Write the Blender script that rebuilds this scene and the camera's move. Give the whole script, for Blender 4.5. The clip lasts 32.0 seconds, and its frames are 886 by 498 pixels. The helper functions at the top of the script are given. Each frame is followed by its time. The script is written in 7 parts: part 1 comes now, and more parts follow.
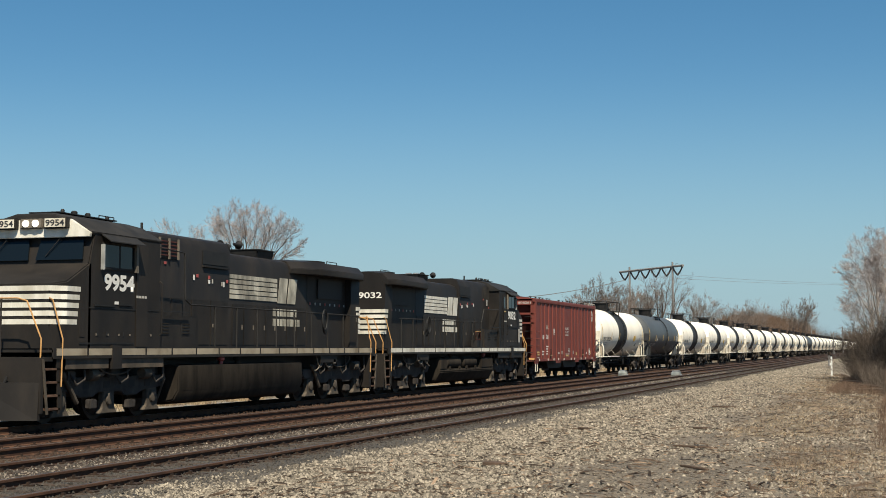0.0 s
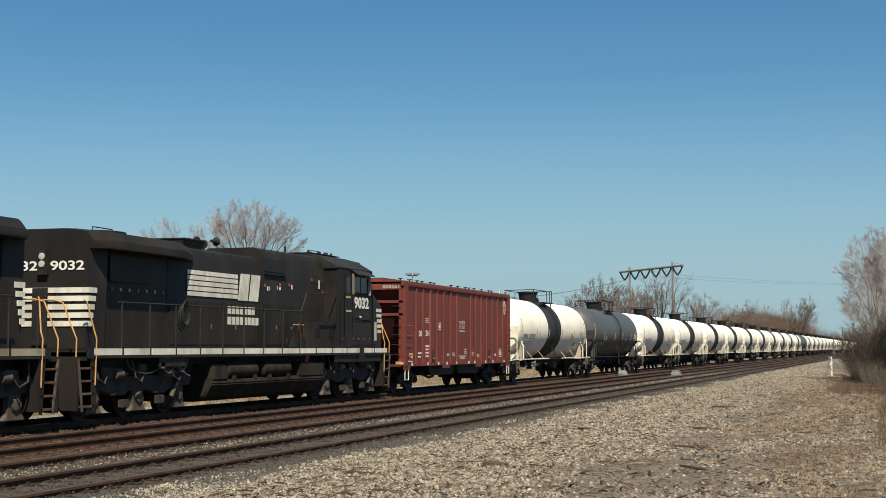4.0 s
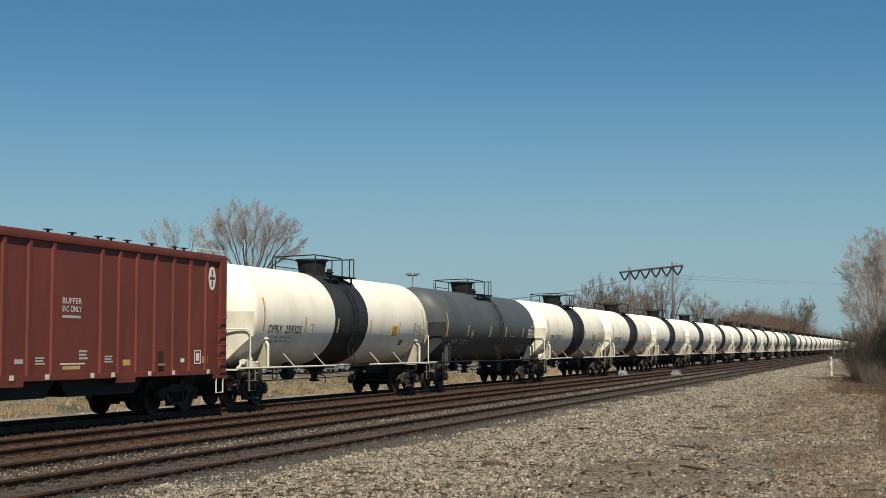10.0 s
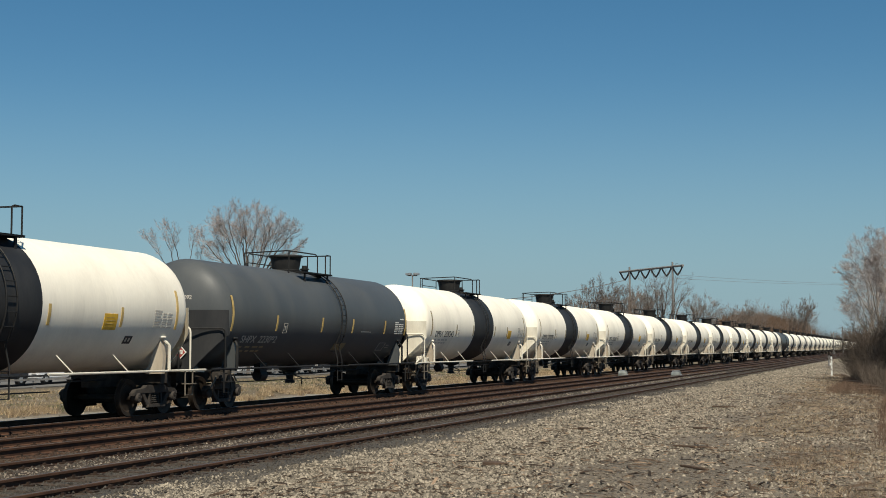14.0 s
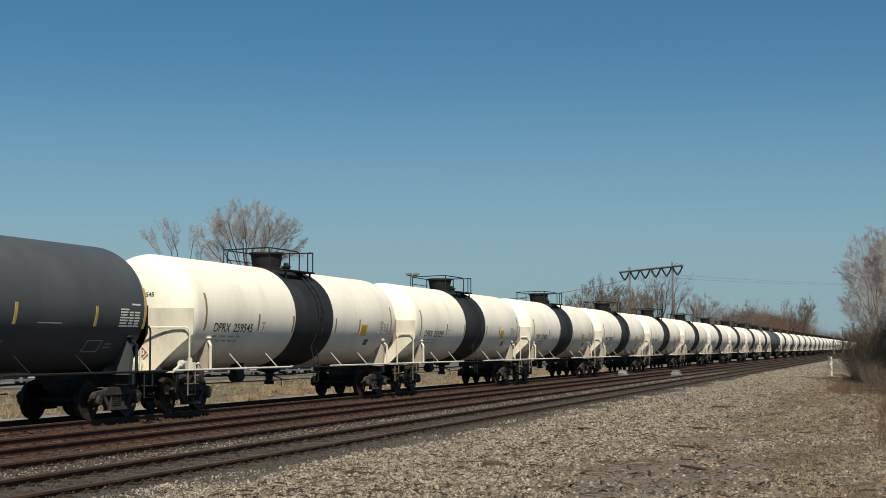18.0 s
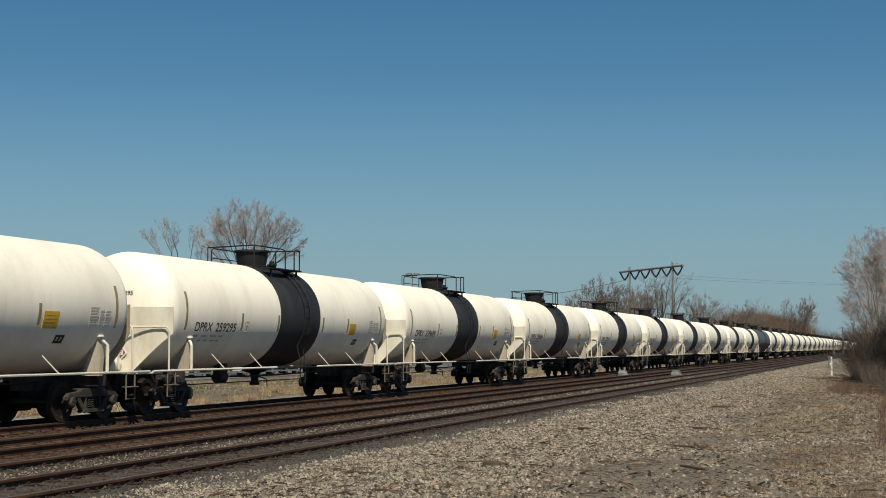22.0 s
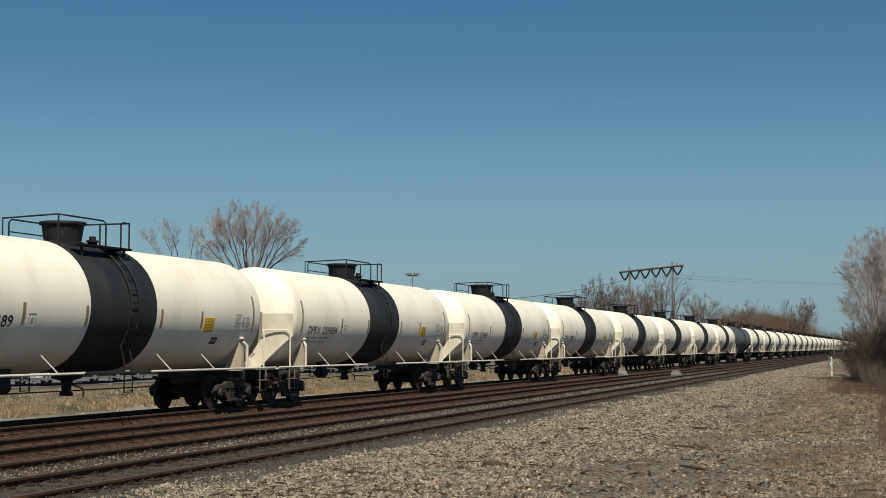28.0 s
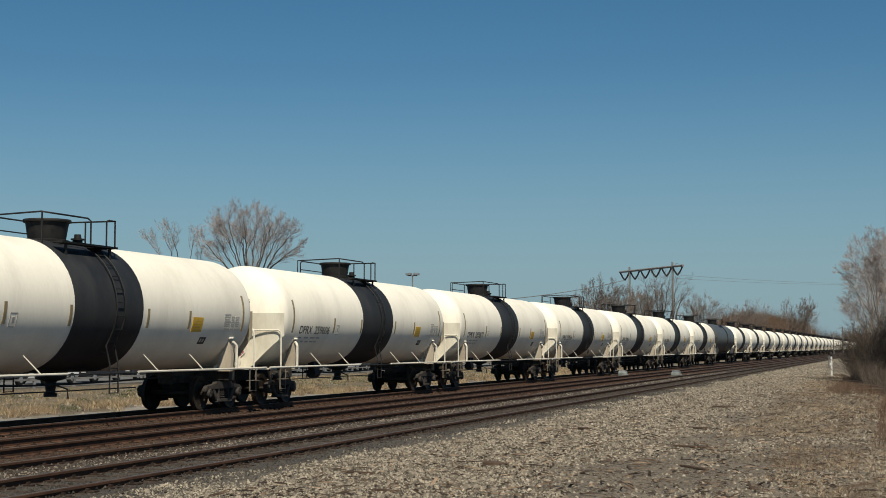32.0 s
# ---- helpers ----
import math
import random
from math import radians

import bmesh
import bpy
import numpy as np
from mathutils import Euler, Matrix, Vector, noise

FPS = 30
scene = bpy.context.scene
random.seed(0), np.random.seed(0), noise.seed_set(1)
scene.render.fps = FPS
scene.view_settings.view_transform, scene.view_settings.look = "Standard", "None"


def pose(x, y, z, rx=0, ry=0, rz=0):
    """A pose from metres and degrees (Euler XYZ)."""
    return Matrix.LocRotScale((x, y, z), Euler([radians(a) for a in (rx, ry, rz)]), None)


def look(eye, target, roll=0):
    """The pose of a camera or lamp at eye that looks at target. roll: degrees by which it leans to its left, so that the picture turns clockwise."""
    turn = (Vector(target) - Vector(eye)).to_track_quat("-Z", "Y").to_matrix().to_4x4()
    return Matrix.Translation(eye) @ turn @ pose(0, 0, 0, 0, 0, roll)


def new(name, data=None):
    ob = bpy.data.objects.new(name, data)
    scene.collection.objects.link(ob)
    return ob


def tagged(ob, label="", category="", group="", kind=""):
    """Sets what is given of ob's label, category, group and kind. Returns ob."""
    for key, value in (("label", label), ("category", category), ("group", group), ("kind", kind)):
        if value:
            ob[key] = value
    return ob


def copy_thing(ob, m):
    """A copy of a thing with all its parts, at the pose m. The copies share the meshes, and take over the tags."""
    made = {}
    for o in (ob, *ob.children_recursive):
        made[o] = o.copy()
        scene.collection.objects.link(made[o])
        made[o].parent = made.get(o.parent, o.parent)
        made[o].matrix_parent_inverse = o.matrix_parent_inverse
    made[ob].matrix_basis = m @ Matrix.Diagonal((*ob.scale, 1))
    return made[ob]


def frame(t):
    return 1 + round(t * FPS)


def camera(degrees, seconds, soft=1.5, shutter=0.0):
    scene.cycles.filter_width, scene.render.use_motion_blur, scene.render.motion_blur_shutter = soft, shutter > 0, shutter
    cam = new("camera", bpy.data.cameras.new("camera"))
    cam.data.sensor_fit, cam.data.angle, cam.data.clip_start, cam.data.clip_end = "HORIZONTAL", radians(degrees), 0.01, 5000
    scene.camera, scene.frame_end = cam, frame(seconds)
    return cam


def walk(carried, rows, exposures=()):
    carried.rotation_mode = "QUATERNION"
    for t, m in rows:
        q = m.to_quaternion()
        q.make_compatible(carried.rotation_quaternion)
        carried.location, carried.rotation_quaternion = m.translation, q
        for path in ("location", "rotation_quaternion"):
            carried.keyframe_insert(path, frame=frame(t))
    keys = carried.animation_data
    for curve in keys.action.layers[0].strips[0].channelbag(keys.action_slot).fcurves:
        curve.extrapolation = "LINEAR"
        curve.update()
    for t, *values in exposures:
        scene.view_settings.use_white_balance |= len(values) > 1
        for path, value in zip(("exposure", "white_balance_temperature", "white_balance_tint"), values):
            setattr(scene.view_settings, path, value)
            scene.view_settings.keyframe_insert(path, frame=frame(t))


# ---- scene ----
# ---- camera: stands still beside the railway, metres, rails run along +y, rail top at z = 0 ----
EYE = Vector((19.037, 0.0, 1.710))
YAW, PITCH = 0.30896, 0.06917
AIM = EYE + 100 * Vector((-math.sin(YAW) * math.cos(PITCH), math.cos(YAW) * math.cos(PITCH), math.sin(PITCH)))
cam = camera(34.646, 32.0, soft=0.9)
walk(cam, [(0.0, look(EYE, AIM)), (32.0, look(EYE, AIM))],
     exposures=[(0.0, 0.52, 6500, 10), (3.0, 0.50, 6500, 10), (6.0, 0.43, 6500, 10), (9.0, 0.28, 6450, 9), (13.0, 0.17, 6400, 9), (17.0, 0.14, 6400, 9), (19.0, 0.06, 6400, 9), (28.0, 0.0, 6400, 9), (32.0, 0.0, 6400, 9)])

# ---- sky and sun ----
SUN = Vector((0.30, -0.50, 0.80)).normalized()
world = bpy.data.worlds.new("sky")
scene.world = world
world.use_nodes = True
wn = world.node_tree
sky = wn.nodes.new("ShaderNodeTexSky")
sky.sky_type = 'NISHITA'
sky.sun_disc = False
sky.sun_elevation = math.asin(SUN.z)
sky.sun_rotation = math.atan2(SUN.x, SUN.y)
sky.air_density, sky.dust_density, sky.ozone_density = 1.0, 0.1, 4.0
tone = wn.nodes.new("ShaderNodeHueSaturation")
tone.inputs["Saturation"].default_value = 1.25
tone.inputs["Hue"].default_value = 0.49
wn.links.new(sky.outputs[0], tone.inputs["Color"])
# blue-green haze low over the horizon
where = wn.nodes.new("ShaderNodeTexCoord")
split = wn.nodes.new("ShaderNodeSeparateXYZ")
wn.links.new(where.outputs["Generated"], split.inputs[0])
low = wn.nodes.new("ShaderNodeMapRange")
low.interpolation_type = 'SMOOTHSTEP'
low.inputs["From Min"].default_value, low.inputs["From Max"].default_value = -0.02, 0.20
low.inputs["To Min"].default_value, low.inputs["To Max"].default_value = 0.85, 0.0
wn.links.new(split.outputs["Z"], low.inputs["Value"])
haze = wn.nodes.new("ShaderNodeMix")
haze.data_type = 'RGBA'
wn.links.new(low.outputs[0], haze.inputs["Factor"])
wn.links.new(tone.outputs[0], haze.inputs["A"])
haze.inputs["B"].default_value = (3.25, 5.5, 6.8, 1)
wn.links.new(haze.outputs["Result"], wn.nodes["Background"].inputs[0])
wn.nodes["Background"].inputs[1].default_value = 0.060
sun_data = bpy.data.lights.new("sun", 'SUN')
sun_data.energy, sun_data.angle, sun_data.color = 5.0, radians(0.5), (1.0, 0.91, 0.74)
sun = new("sun", sun_data)
sun.matrix_world = look(SUN * 200, (0, 0, 0))


# ---- materials ----
def material(name, dark, light, rough=0.6, metal=0.0, scale=4.0, fine=60.0, bump=0.15, grime=None, grime_amount=0.5,
             grime_scale=1.2, stretch=(1, 1, 1), island=0.0, loud=0.12, coat=0.0, spread=0.15, shine=0.3):
    """Two scales of noise between two colours, fine grain, bump and patchy grime."""
    m = bpy.data.materials.new(name)
    m.use_nodes = True
    nt = m.node_tree
    n, link = nt.nodes, nt.links.new
    b = n["Principled BSDF"]
    co = n.new("ShaderNodeTexCoord")
    mp = n.new("ShaderNodeMapping")
    mp.inputs["Scale"].default_value = stretch
    link(co.outputs["Object"], mp.inputs["Vector"])
    big = n.new("ShaderNodeTexNoise")
    big.inputs["Scale"].default_value, big.inputs["Detail"].default_value = scale, 5
    link(mp.outputs[0], big.inputs["Vector"])
    small = n.new("ShaderNodeTexNoise")
    small.inputs["Scale"].default_value, small.inputs["Detail"].default_value = fine, 3
    link(mp.outputs[0], small.inputs["Vector"])
    ramp = n.new("ShaderNodeValToRGB")
    ramp.color_ramp.elements[0].color, ramp.color_ramp.elements[1].color = (*dark, 1), (*light, 1)
    ramp.color_ramp.elements[0].position, ramp.color_ramp.elements[1].position = 0.5 - spread * 1.3, 0.5 + spread * 1.3
    link(big.outputs["Fac"], ramp.inputs[0])
    col = ramp.outputs[0]
    if grime:
        g = n.new("ShaderNodeTexNoise")
        g.inputs["Scale"].default_value, g.inputs["Detail"].default_value = grime_scale, 8
        g.inputs["Roughness"].default_value = 0.65
        link(mp.outputs[0], g.inputs["Vector"])
        gr = n.new("ShaderNodeMapRange")
        gr.inputs["From Min"].default_value, gr.inputs["From Max"].default_value = 0.45, 0.75
        gr.inputs["To Max"].default_value = grime_amount
        link(g.outputs["Fac"], gr.inputs["Value"])
        mx = n.new("ShaderNodeMix")
        mx.data_type = 'RGBA'
        link(gr.outputs[0], mx.inputs["Factor"])
        link(col, mx.inputs["A"])
        mx.inputs["B"].default_value = (*grime, 1)
        col = mx.outputs["Result"]
    val = n.new("ShaderNodeHueSaturation")
    rng = n.new("ShaderNodeMapRange")
    rng.inputs["To Min"].default_value, rng.inputs["To Max"].default_value = 1 - loud - island, 1 + loud + island
    if island:
        geo = n.new("ShaderNodeNewGeometry")
        link(geo.outputs["Random Per Island"], rng.inputs["Value"])
    else:
        add = n.new("ShaderNodeMath")
        add.operation = 'MULTIPLY_ADD'
        info = n.new("ShaderNodeObjectInfo")
        link(info.outputs["Random"], add.inputs[0])
        add.inputs[1].default_value = 0.4
        link(small.outputs["Fac"], add.inputs[2])
        rng.inputs["From Min"].default_value, rng.inputs["From Max"].default_value = 0.3, 1.1
        link(add.outputs[0], rng.inputs["Value"])
    link(rng.outputs[0], val.inputs["Value"])
    link(col, val.inputs["Color"])
    link(val.outputs[0], b.inputs["Base Color"])
    rr = n.new("ShaderNodeMapRange")
    rr.inputs["To Min"].default_value, rr.inputs["To Max"].default_value = max(0.05, rough - 0.12), min(1.0, rough + 0.12)
    link(big.outputs["Fac"], rr.inputs["Value"])
    link(rr.outputs[0], b.inputs["Roughness"])
    b.inputs["Metallic"].default_value = metal
    b.inputs["Coat Weight"].default_value = coat
    b.inputs["Specular IOR Level"].default_value = shine
    if bump:
        bp = n.new("ShaderNodeBump")
        bp.inputs["Strength"].default_value, bp.inputs["Distance"].default_value = bump, 0.02
        link(small.outputs["Fac"], bp.inputs["Height"])
        link(bp.outputs[0], b.inputs["Normal"])
    return m


def plain(name, colour, rough=0.6, metal=0.0, glow=0.0):
    m = bpy.data.materials.new(name)
    m.use_nodes = True
    b = m.node_tree.nodes["Principled BSDF"]
    b.inputs["Base Color"].default_value = (*colour, 1)
    b.inputs["Roughness"].default_value, b.inputs["Metallic"].default_value = rough, metal
    if glow:
        b.inputs["Emission Color"].default_value = (*colour, 1)
        b.inputs["Emission Strength"].default_value = glow
    return m


M_WHITE = material("cream tank paint", (0.85, 0.79, 0.66), (0.92, 0.86, 0.735), 0.55, scale=0.7, fine=18, bump=0.02, grime=(0.50, 0.45, 0.37), grime_amount=0.35, grime_scale=1.1, stretch=(1, 1, 0.25), loud=0.05, shine=0.3)
M_SHIELD = material("dusty cream plate", (0.60, 0.55, 0.44), (0.74, 0.70, 0.59), 0.6, scale=1.5, fine=25, bump=0.03, grime=(0.35, 0.29, 0.21), grime_amount=0.6, grime_scale=1.6, stretch=(1, 1, 0.4), loud=0.06)
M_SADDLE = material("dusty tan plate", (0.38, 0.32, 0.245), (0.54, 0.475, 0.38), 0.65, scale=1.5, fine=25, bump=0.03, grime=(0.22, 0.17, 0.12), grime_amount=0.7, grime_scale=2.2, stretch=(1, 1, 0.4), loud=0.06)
M_BAND = material("black band paint", (0.018, 0.019, 0.021), (0.035, 0.036, 0.038), 0.6, scale=1.2, fine=25, bump=0.03, grime=(0.055, 0.050, 0.045), grime_amount=0.5, stretch=(1, 1, 0.3), shine=0.22)
M_GREY = material("dark grey tank paint", (0.060, 0.066, 0.070), (0.085, 0.092, 0.096), 0.45, scale=0.8, fine=20, bump=0.02, grime=(0.12, 0.115, 0.10), grime_amount=0.35, stretch=(1, 1, 0.3), loud=0.05, shine=0.2)
M_BLACK = material("black fittings", (0.009, 0.009, 0.009), (0.022, 0.021, 0.020), 0.65, scale=5, fine=60, bump=0.08)
M_WRAIL = material("white steel rod", (0.62, 0.58, 0.48), (0.78, 0.74, 0.64), 0.5, scale=3, fine=40, bump=0.04, grime=(0.3, 0.22, 0.14), grime_amount=0.5, grime_scale=3)
M_STEEL = material("dark dusty steel casting", (0.020, 0.017, 0.014), (0.060, 0.050, 0.040), 0.75, scale=4, fine=50, bump=0.2, grime=(0.10, 0.08, 0.06), grime_amount=0.5, grime_scale=3)
M_WHEEL = material("brown wheel steel", (0.018, 0.014, 0.011), (0.045, 0.033, 0.024), 0.6, 0.3, scale=5, fine=60, bump=0.1)
M_DUSTY = material("dusty brown grey steel", (0.014, 0.0115, 0.009), (0.032, 0.026, 0.020), 0.9, scale=3, fine=45, bump=0.06, grime=(0.048, 0.039, 0.029), grime_amount=0.6, grime_scale=1.5, stretch=(1, 1, 0.3), shine=0.12)
M_LOCO = material("black engine paint", (0.0105, 0.009, 0.0078), (0.021, 0.018, 0.0155), 0.62, scale=1.1, fine=30, bump=0.03, grime=(0.044, 0.034, 0.025), grime_amount=0.6, grime_scale=0.9, stretch=(1, 1, 0.4), loud=0.1, shine=0.25)
M_ROOF = material("dusty roof steel", (0.014, 0.013, 0.011), (0.030, 0.027, 0.024), 0.7, scale=2, fine=40, bump=0.06)
M_LWHITE = material("dirty white paint", (0.58, 0.55, 0.46), (0.76, 0.73, 0.64), 0.5, scale=3, fine=40, bump=0.02, grime=(0.25, 0.2, 0.14), grime_amount=0.6, grime_scale=2.5, stretch=(1, 1, 0.4))
M_FADED = material("sooty faded cream paint", (0.20, 0.18, 0.14), (0.62, 0.58, 0.47), 0.6, scale=1.6, fine=40, bump=0.02, grime=(0.06, 0.055, 0.05), grime_amount=0.85, grime_scale=2.2, stretch=(1, 1, 0.5))
M_YELLOW = material("orange yellow grab rail", (0.40, 0.21, 0.07), (0.56, 0.32, 0.13), 0.5, scale=4, fine=50, bump=0.03)
M_TAN = material("yellowed sill stripe", (0.20, 0.155, 0.10), (0.46, 0.40, 0.30), 0.6, scale=2, fine=40, bump=0.02, grime=(0.2, 0.14, 0.08), grime_amount=0.6, grime_scale=2)
M_RED = material("oxide red car paint", (0.132, 0.031, 0.022), (0.190, 0.046, 0.033), 0.6, scale=1.2, fine=30, bump=0.04, grime=(0.10, 0.035, 0.025), grime_amount=0.6, grime_scale=1.4, stretch=(1, 1, 0.3), loud=0.08)
# darker copy of M_RED: shade of the recessed hopper ends is in the colour
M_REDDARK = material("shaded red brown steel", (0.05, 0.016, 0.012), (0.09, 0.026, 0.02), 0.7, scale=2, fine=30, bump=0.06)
M_GLASS = plain("dark cab glass", (0.006, 0.010, 0.014), 0.10)
M_GLASS.node_tree.nodes["Principled BSDF"].inputs["IOR"].default_value = 1.33
M_GALV_CAB = material("dull aluminium", (0.30, 0.30, 0.28), (0.46, 0.46, 0.43), 0.45, 0.3, scale=4, fine=40, bump=0.02)
M_LAMP = plain("lit lamp glass", (1.0, 0.93, 0.8), 0.2, glow=1.1)
M_DECAL_W = plain("white lettering", (0.72, 0.70, 0.64), 0.6)
M_DECAL_K = plain("black lettering", (0.02, 0.02, 0.022), 0.6)
M_DECAL_GREY = plain("grey stencil", (0.44, 0.41, 0.36), 0.6)
M_DECAL_Y = material("yellow panel", (0.62, 0.36, 0.03), (0.75, 0.47, 0.06), 0.6, scale=6, fine=40, bump=0)
M_STRIPE = material("reflective strip", (0.45, 0.30, 0.10), (0.62, 0.44, 0.16), 0.4, scale=6, fine=40, bump=0)
M_STRIPE_OLD = material("faded reflective strip", (0.22, 0.17, 0.09), (0.33, 0.26, 0.15), 0.5, scale=6, fine=40, bump=0)
M_PLACARD = plain("red placard", (0.36, 0.07, 0.06), 0.5)
M_RAILTOP = material("worn rail head", (0.058, 0.045, 0.037), (0.115, 0.090, 0.074), 0.45, 0.3, scale=2, fine=30, bump=0.02)
M_RAILWEB = material("rusty rail web", (0.046, 0.021, 0.012), (0.092, 0.044, 0.024), 0.85, scale=3, fine=40, bump=0.15)
M_TIE = material("weathered wooden tie", (0.034, 0.023, 0.016), (0.092, 0.064, 0.045), 0.9, scale=5, fine=60, bump=0.4, stretch=(0.4, 3, 1), loud=0.3)
M_PLATE = material("rusted tie plate", (0.020, 0.012, 0.008), (0.05, 0.029, 0.018), 0.85, scale=8, fine=60, bump=0.2)
M_STONE = material("ballast stone", (0.062, 0.050, 0.037), (0.310, 0.268, 0.206), 0.9, scale=9, fine=40, bump=0.2, island=0.65, spread=0.22)
M_STONEBROWN = material("rust stained ballast stone", (0.026, 0.0135, 0.008), (0.088, 0.047, 0.028), 0.95, scale=3, fine=40, bump=0.2, island=0.4, spread=0.25)
M_STONEGREY = material("grey fouled ballast stone", (0.022, 0.0185, 0.015), (0.074, 0.064, 0.052), 0.95, scale=3, fine=40, bump=0.2, island=0.4, spread=0.25)
M_TRUCK = material("grimy truck casting", (0.022, 0.019, 0.017), (0.064, 0.055, 0.048), 0.85, scale=4, fine=50, bump=0.2, grime=(0.055, 0.043, 0.033), grime_amount=0.5, grime_scale=3)
M_TREADS = material("rusty step tread", (0.06, 0.032, 0.020), (0.14, 0.080, 0.052), 0.8, scale=4, fine=40, bump=0.1)
M_ETRUCK = material("brown dusted truck casting", (0.042, 0.034, 0.026), (0.108, 0.089, 0.068), 0.85, scale=4, fine=50, bump=0.2, grime=(0.13, 0.10, 0.07), grime_amount=0.5, grime_scale=3)
M_STEP = material("grimy pale step steel", (0.10, 0.085, 0.066), (0.22, 0.19, 0.15), 0.7, scale=4, fine=40, bump=0.05, grime=(0.09, 0.07, 0.05), grime_amount=0.7, grime_scale=4)


# ---- mesh helpers ----
class Shape:
    """Collects faces of one mesh."""

    def __init__(self):
        self.v, self.f = [], []

    def add(self, verts, faces):
        o = len(self.v)
        self.v += [tuple(p) for p in verts]
        self.f += [tuple(i + o for i in q) for q in faces]
        return self

    def box(self, x0, x1, y0, y1, z0, z1):
        v = [(x, y, z) for z in (z0, z1) for y in (y0, y1) for x in (x0, x1)]
        return self.add(v, [(0, 2, 3, 1), (4, 5, 7, 6), (0, 1, 5, 4), (1, 3, 7, 5), (3, 2, 6, 7), (2, 0, 4, 6)])

    def prism(self, poly, a, b, axis):
        """poly in the plane across axis, counted (y, z) for x, (x, z) for y, (x, y) for z."""
        def put(p, h):
            return {"x": (h, p[0], p[1]), "y": (p[0], h, p[1]), "z": (p[0], p[1], h)}[axis]
        n = len(poly)
        v = [put(p, a) for p in poly] + [put(p, b) for p in poly]
        faces = [tuple(range(n)), tuple(range(2 * n - 1, n - 1, -1))]
        faces += [(i, i + n, (i + 1) % n + n, (i + 1) % n) for i in range(n)]
        return self.add(v, faces)

    def tube(self, pts, r, n=8, ends=True, r1=None):
        pts = [Vector(p) for p in pts]
        rings, ref = [], None
        for i, p in enumerate(pts):
            a = (pts[min(i + 1, len(pts) - 1)] - pts[max(i - 1, 0)]).normalized()
            if ref is None:
                ref = a.orthogonal().normalized()
            ref = (ref - a * ref.dot(a)).normalized()
            side = a.cross(ref)
            rr = r if r1 is None else r + (r1 - r) * i / (len(pts) - 1)
            rings.append([p + rr * (math.cos(2 * math.pi * k / n) * ref + math.sin(2 * math.pi * k / n) * side) for k in range(n)])
        v = [q for ring in rings for q in ring]
        f = [(j * n + k, j * n + (k + 1) % n, (j + 1) * n + (k + 1) % n, (j + 1) * n + k) for j in range(len(pts) - 1) for k in range(n)]
        if ends:
            f += [tuple(range(n - 1, -1, -1)), tuple(range((len(pts) - 1) * n, len(pts) * n))]
        return self.add(v, f)

    def lathe(self, prof, axis="y", at=(0, 0, 0), n=32, a0=0.0, a1=2 * math.pi):
        """prof: (along, radius). A full turn, or the arc a0 to a1 (0 is +x for y, angles towards +z)."""
        full = abs(a1 - a0 - 2 * math.pi) < 1e-6
        m = n if full else n + 1
        v = []
        for h, r in prof:
            for k in range(m):
                a = a0 + (a1 - a0) * k / n
                c, s = r * math.cos(a), r * math.sin(a)
                p = {"y": (c, h, s), "x": (h, c, s), "z": (c, s, h)}[axis]
                v.append((p[0] + at[0], p[1] + at[1], p[2] + at[2]))
        f = []
        for j in range(len(prof) - 1):
            for k in range(n):
                k2 = (k + 1) % m if full else k + 1
                f.append((j * m + k, j * m + k2, (j + 1) * m + k2, (j + 1) * m + k))
        if full:
            if prof[0][1] > 1e-4:
                f.append(tuple(range(m - 1, -1, -1)))
            if prof[-1][1] > 1e-4:
                f.append(tuple(range((len(prof) - 1) * m, len(prof) * m)))
        return self.add(v, f)


def mesh_of(name, shape, mat, bevel=0.0, smooth=True, angle=35):
    me = bpy.data.meshes.new(name)
    me.from_pydata(shape.v, [], shape.f)
    bm = bmesh.new()
    bm.from_mesh(me)
    bmesh.ops.remove_doubles(bm, verts=bm.verts, dist=1e-5)
    bmesh.ops.recalc_face_normals(bm, faces=bm.faces)
    if bevel:
        es = [e for e in bm.edges if len(e.link_faces) == 2 and e.calc_face_angle(0) > 0.5]
        bmesh.ops.bevel(bm, geom=es, offset=bevel, segments=2, affect='EDGES', clamp_overlap=True)
    bm.to_mesh(me)
    bm.free()
    me.materials.append(mat)
    if smooth:
        me.polygons.foreach_set("use_smooth", [True] * len(me.polygons))
        me.set_sharp_from_angle(angle=radians(angle))
    return me


def part(name, shape, mat, parent=None, label="", bevel=0.0, smooth=True, at=None):
    """One mesh object under a thing or part."""
    me = shape if isinstance(shape, bpy.types.Mesh) else mesh_of(name, shape, mat, bevel, smooth)
    ob = new(name, me)
    ob.parent = parent
    if at is not None:
        ob.matrix_basis = at
    if label:
        ob["label"] = label
    return ob


def thing(name, label, category, group="", kind="", at=None):
    ob = new(name)
    ob.empty_display_size = 0.3
    if at is not None:
        ob.matrix_basis = at
    return tagged(ob, label, category, group, kind)


def text_mesh(words, size, mat, bold=0.0):
    """Flat lettering in the xy plane, from the built-in font, as a mesh."""
    cu = bpy.data.curves.new("lettering", 'FONT')
    cu.body, cu.size, cu.extrude, cu.offset = words, size, 0.0, bold
    tmp = bpy.data.objects.new("lettering", cu)
    scene.collection.objects.link(tmp)
    bpy.context.view_layer.update()
    me = bpy.data.meshes.new_from_object(tmp.evaluated_get(bpy.context.evaluated_depsgraph_get()))
    bpy.data.objects.remove(tmp)
    bpy.data.curves.remove(cu)
    me.materials.clear()
    me.materials.append(mat)
    return me


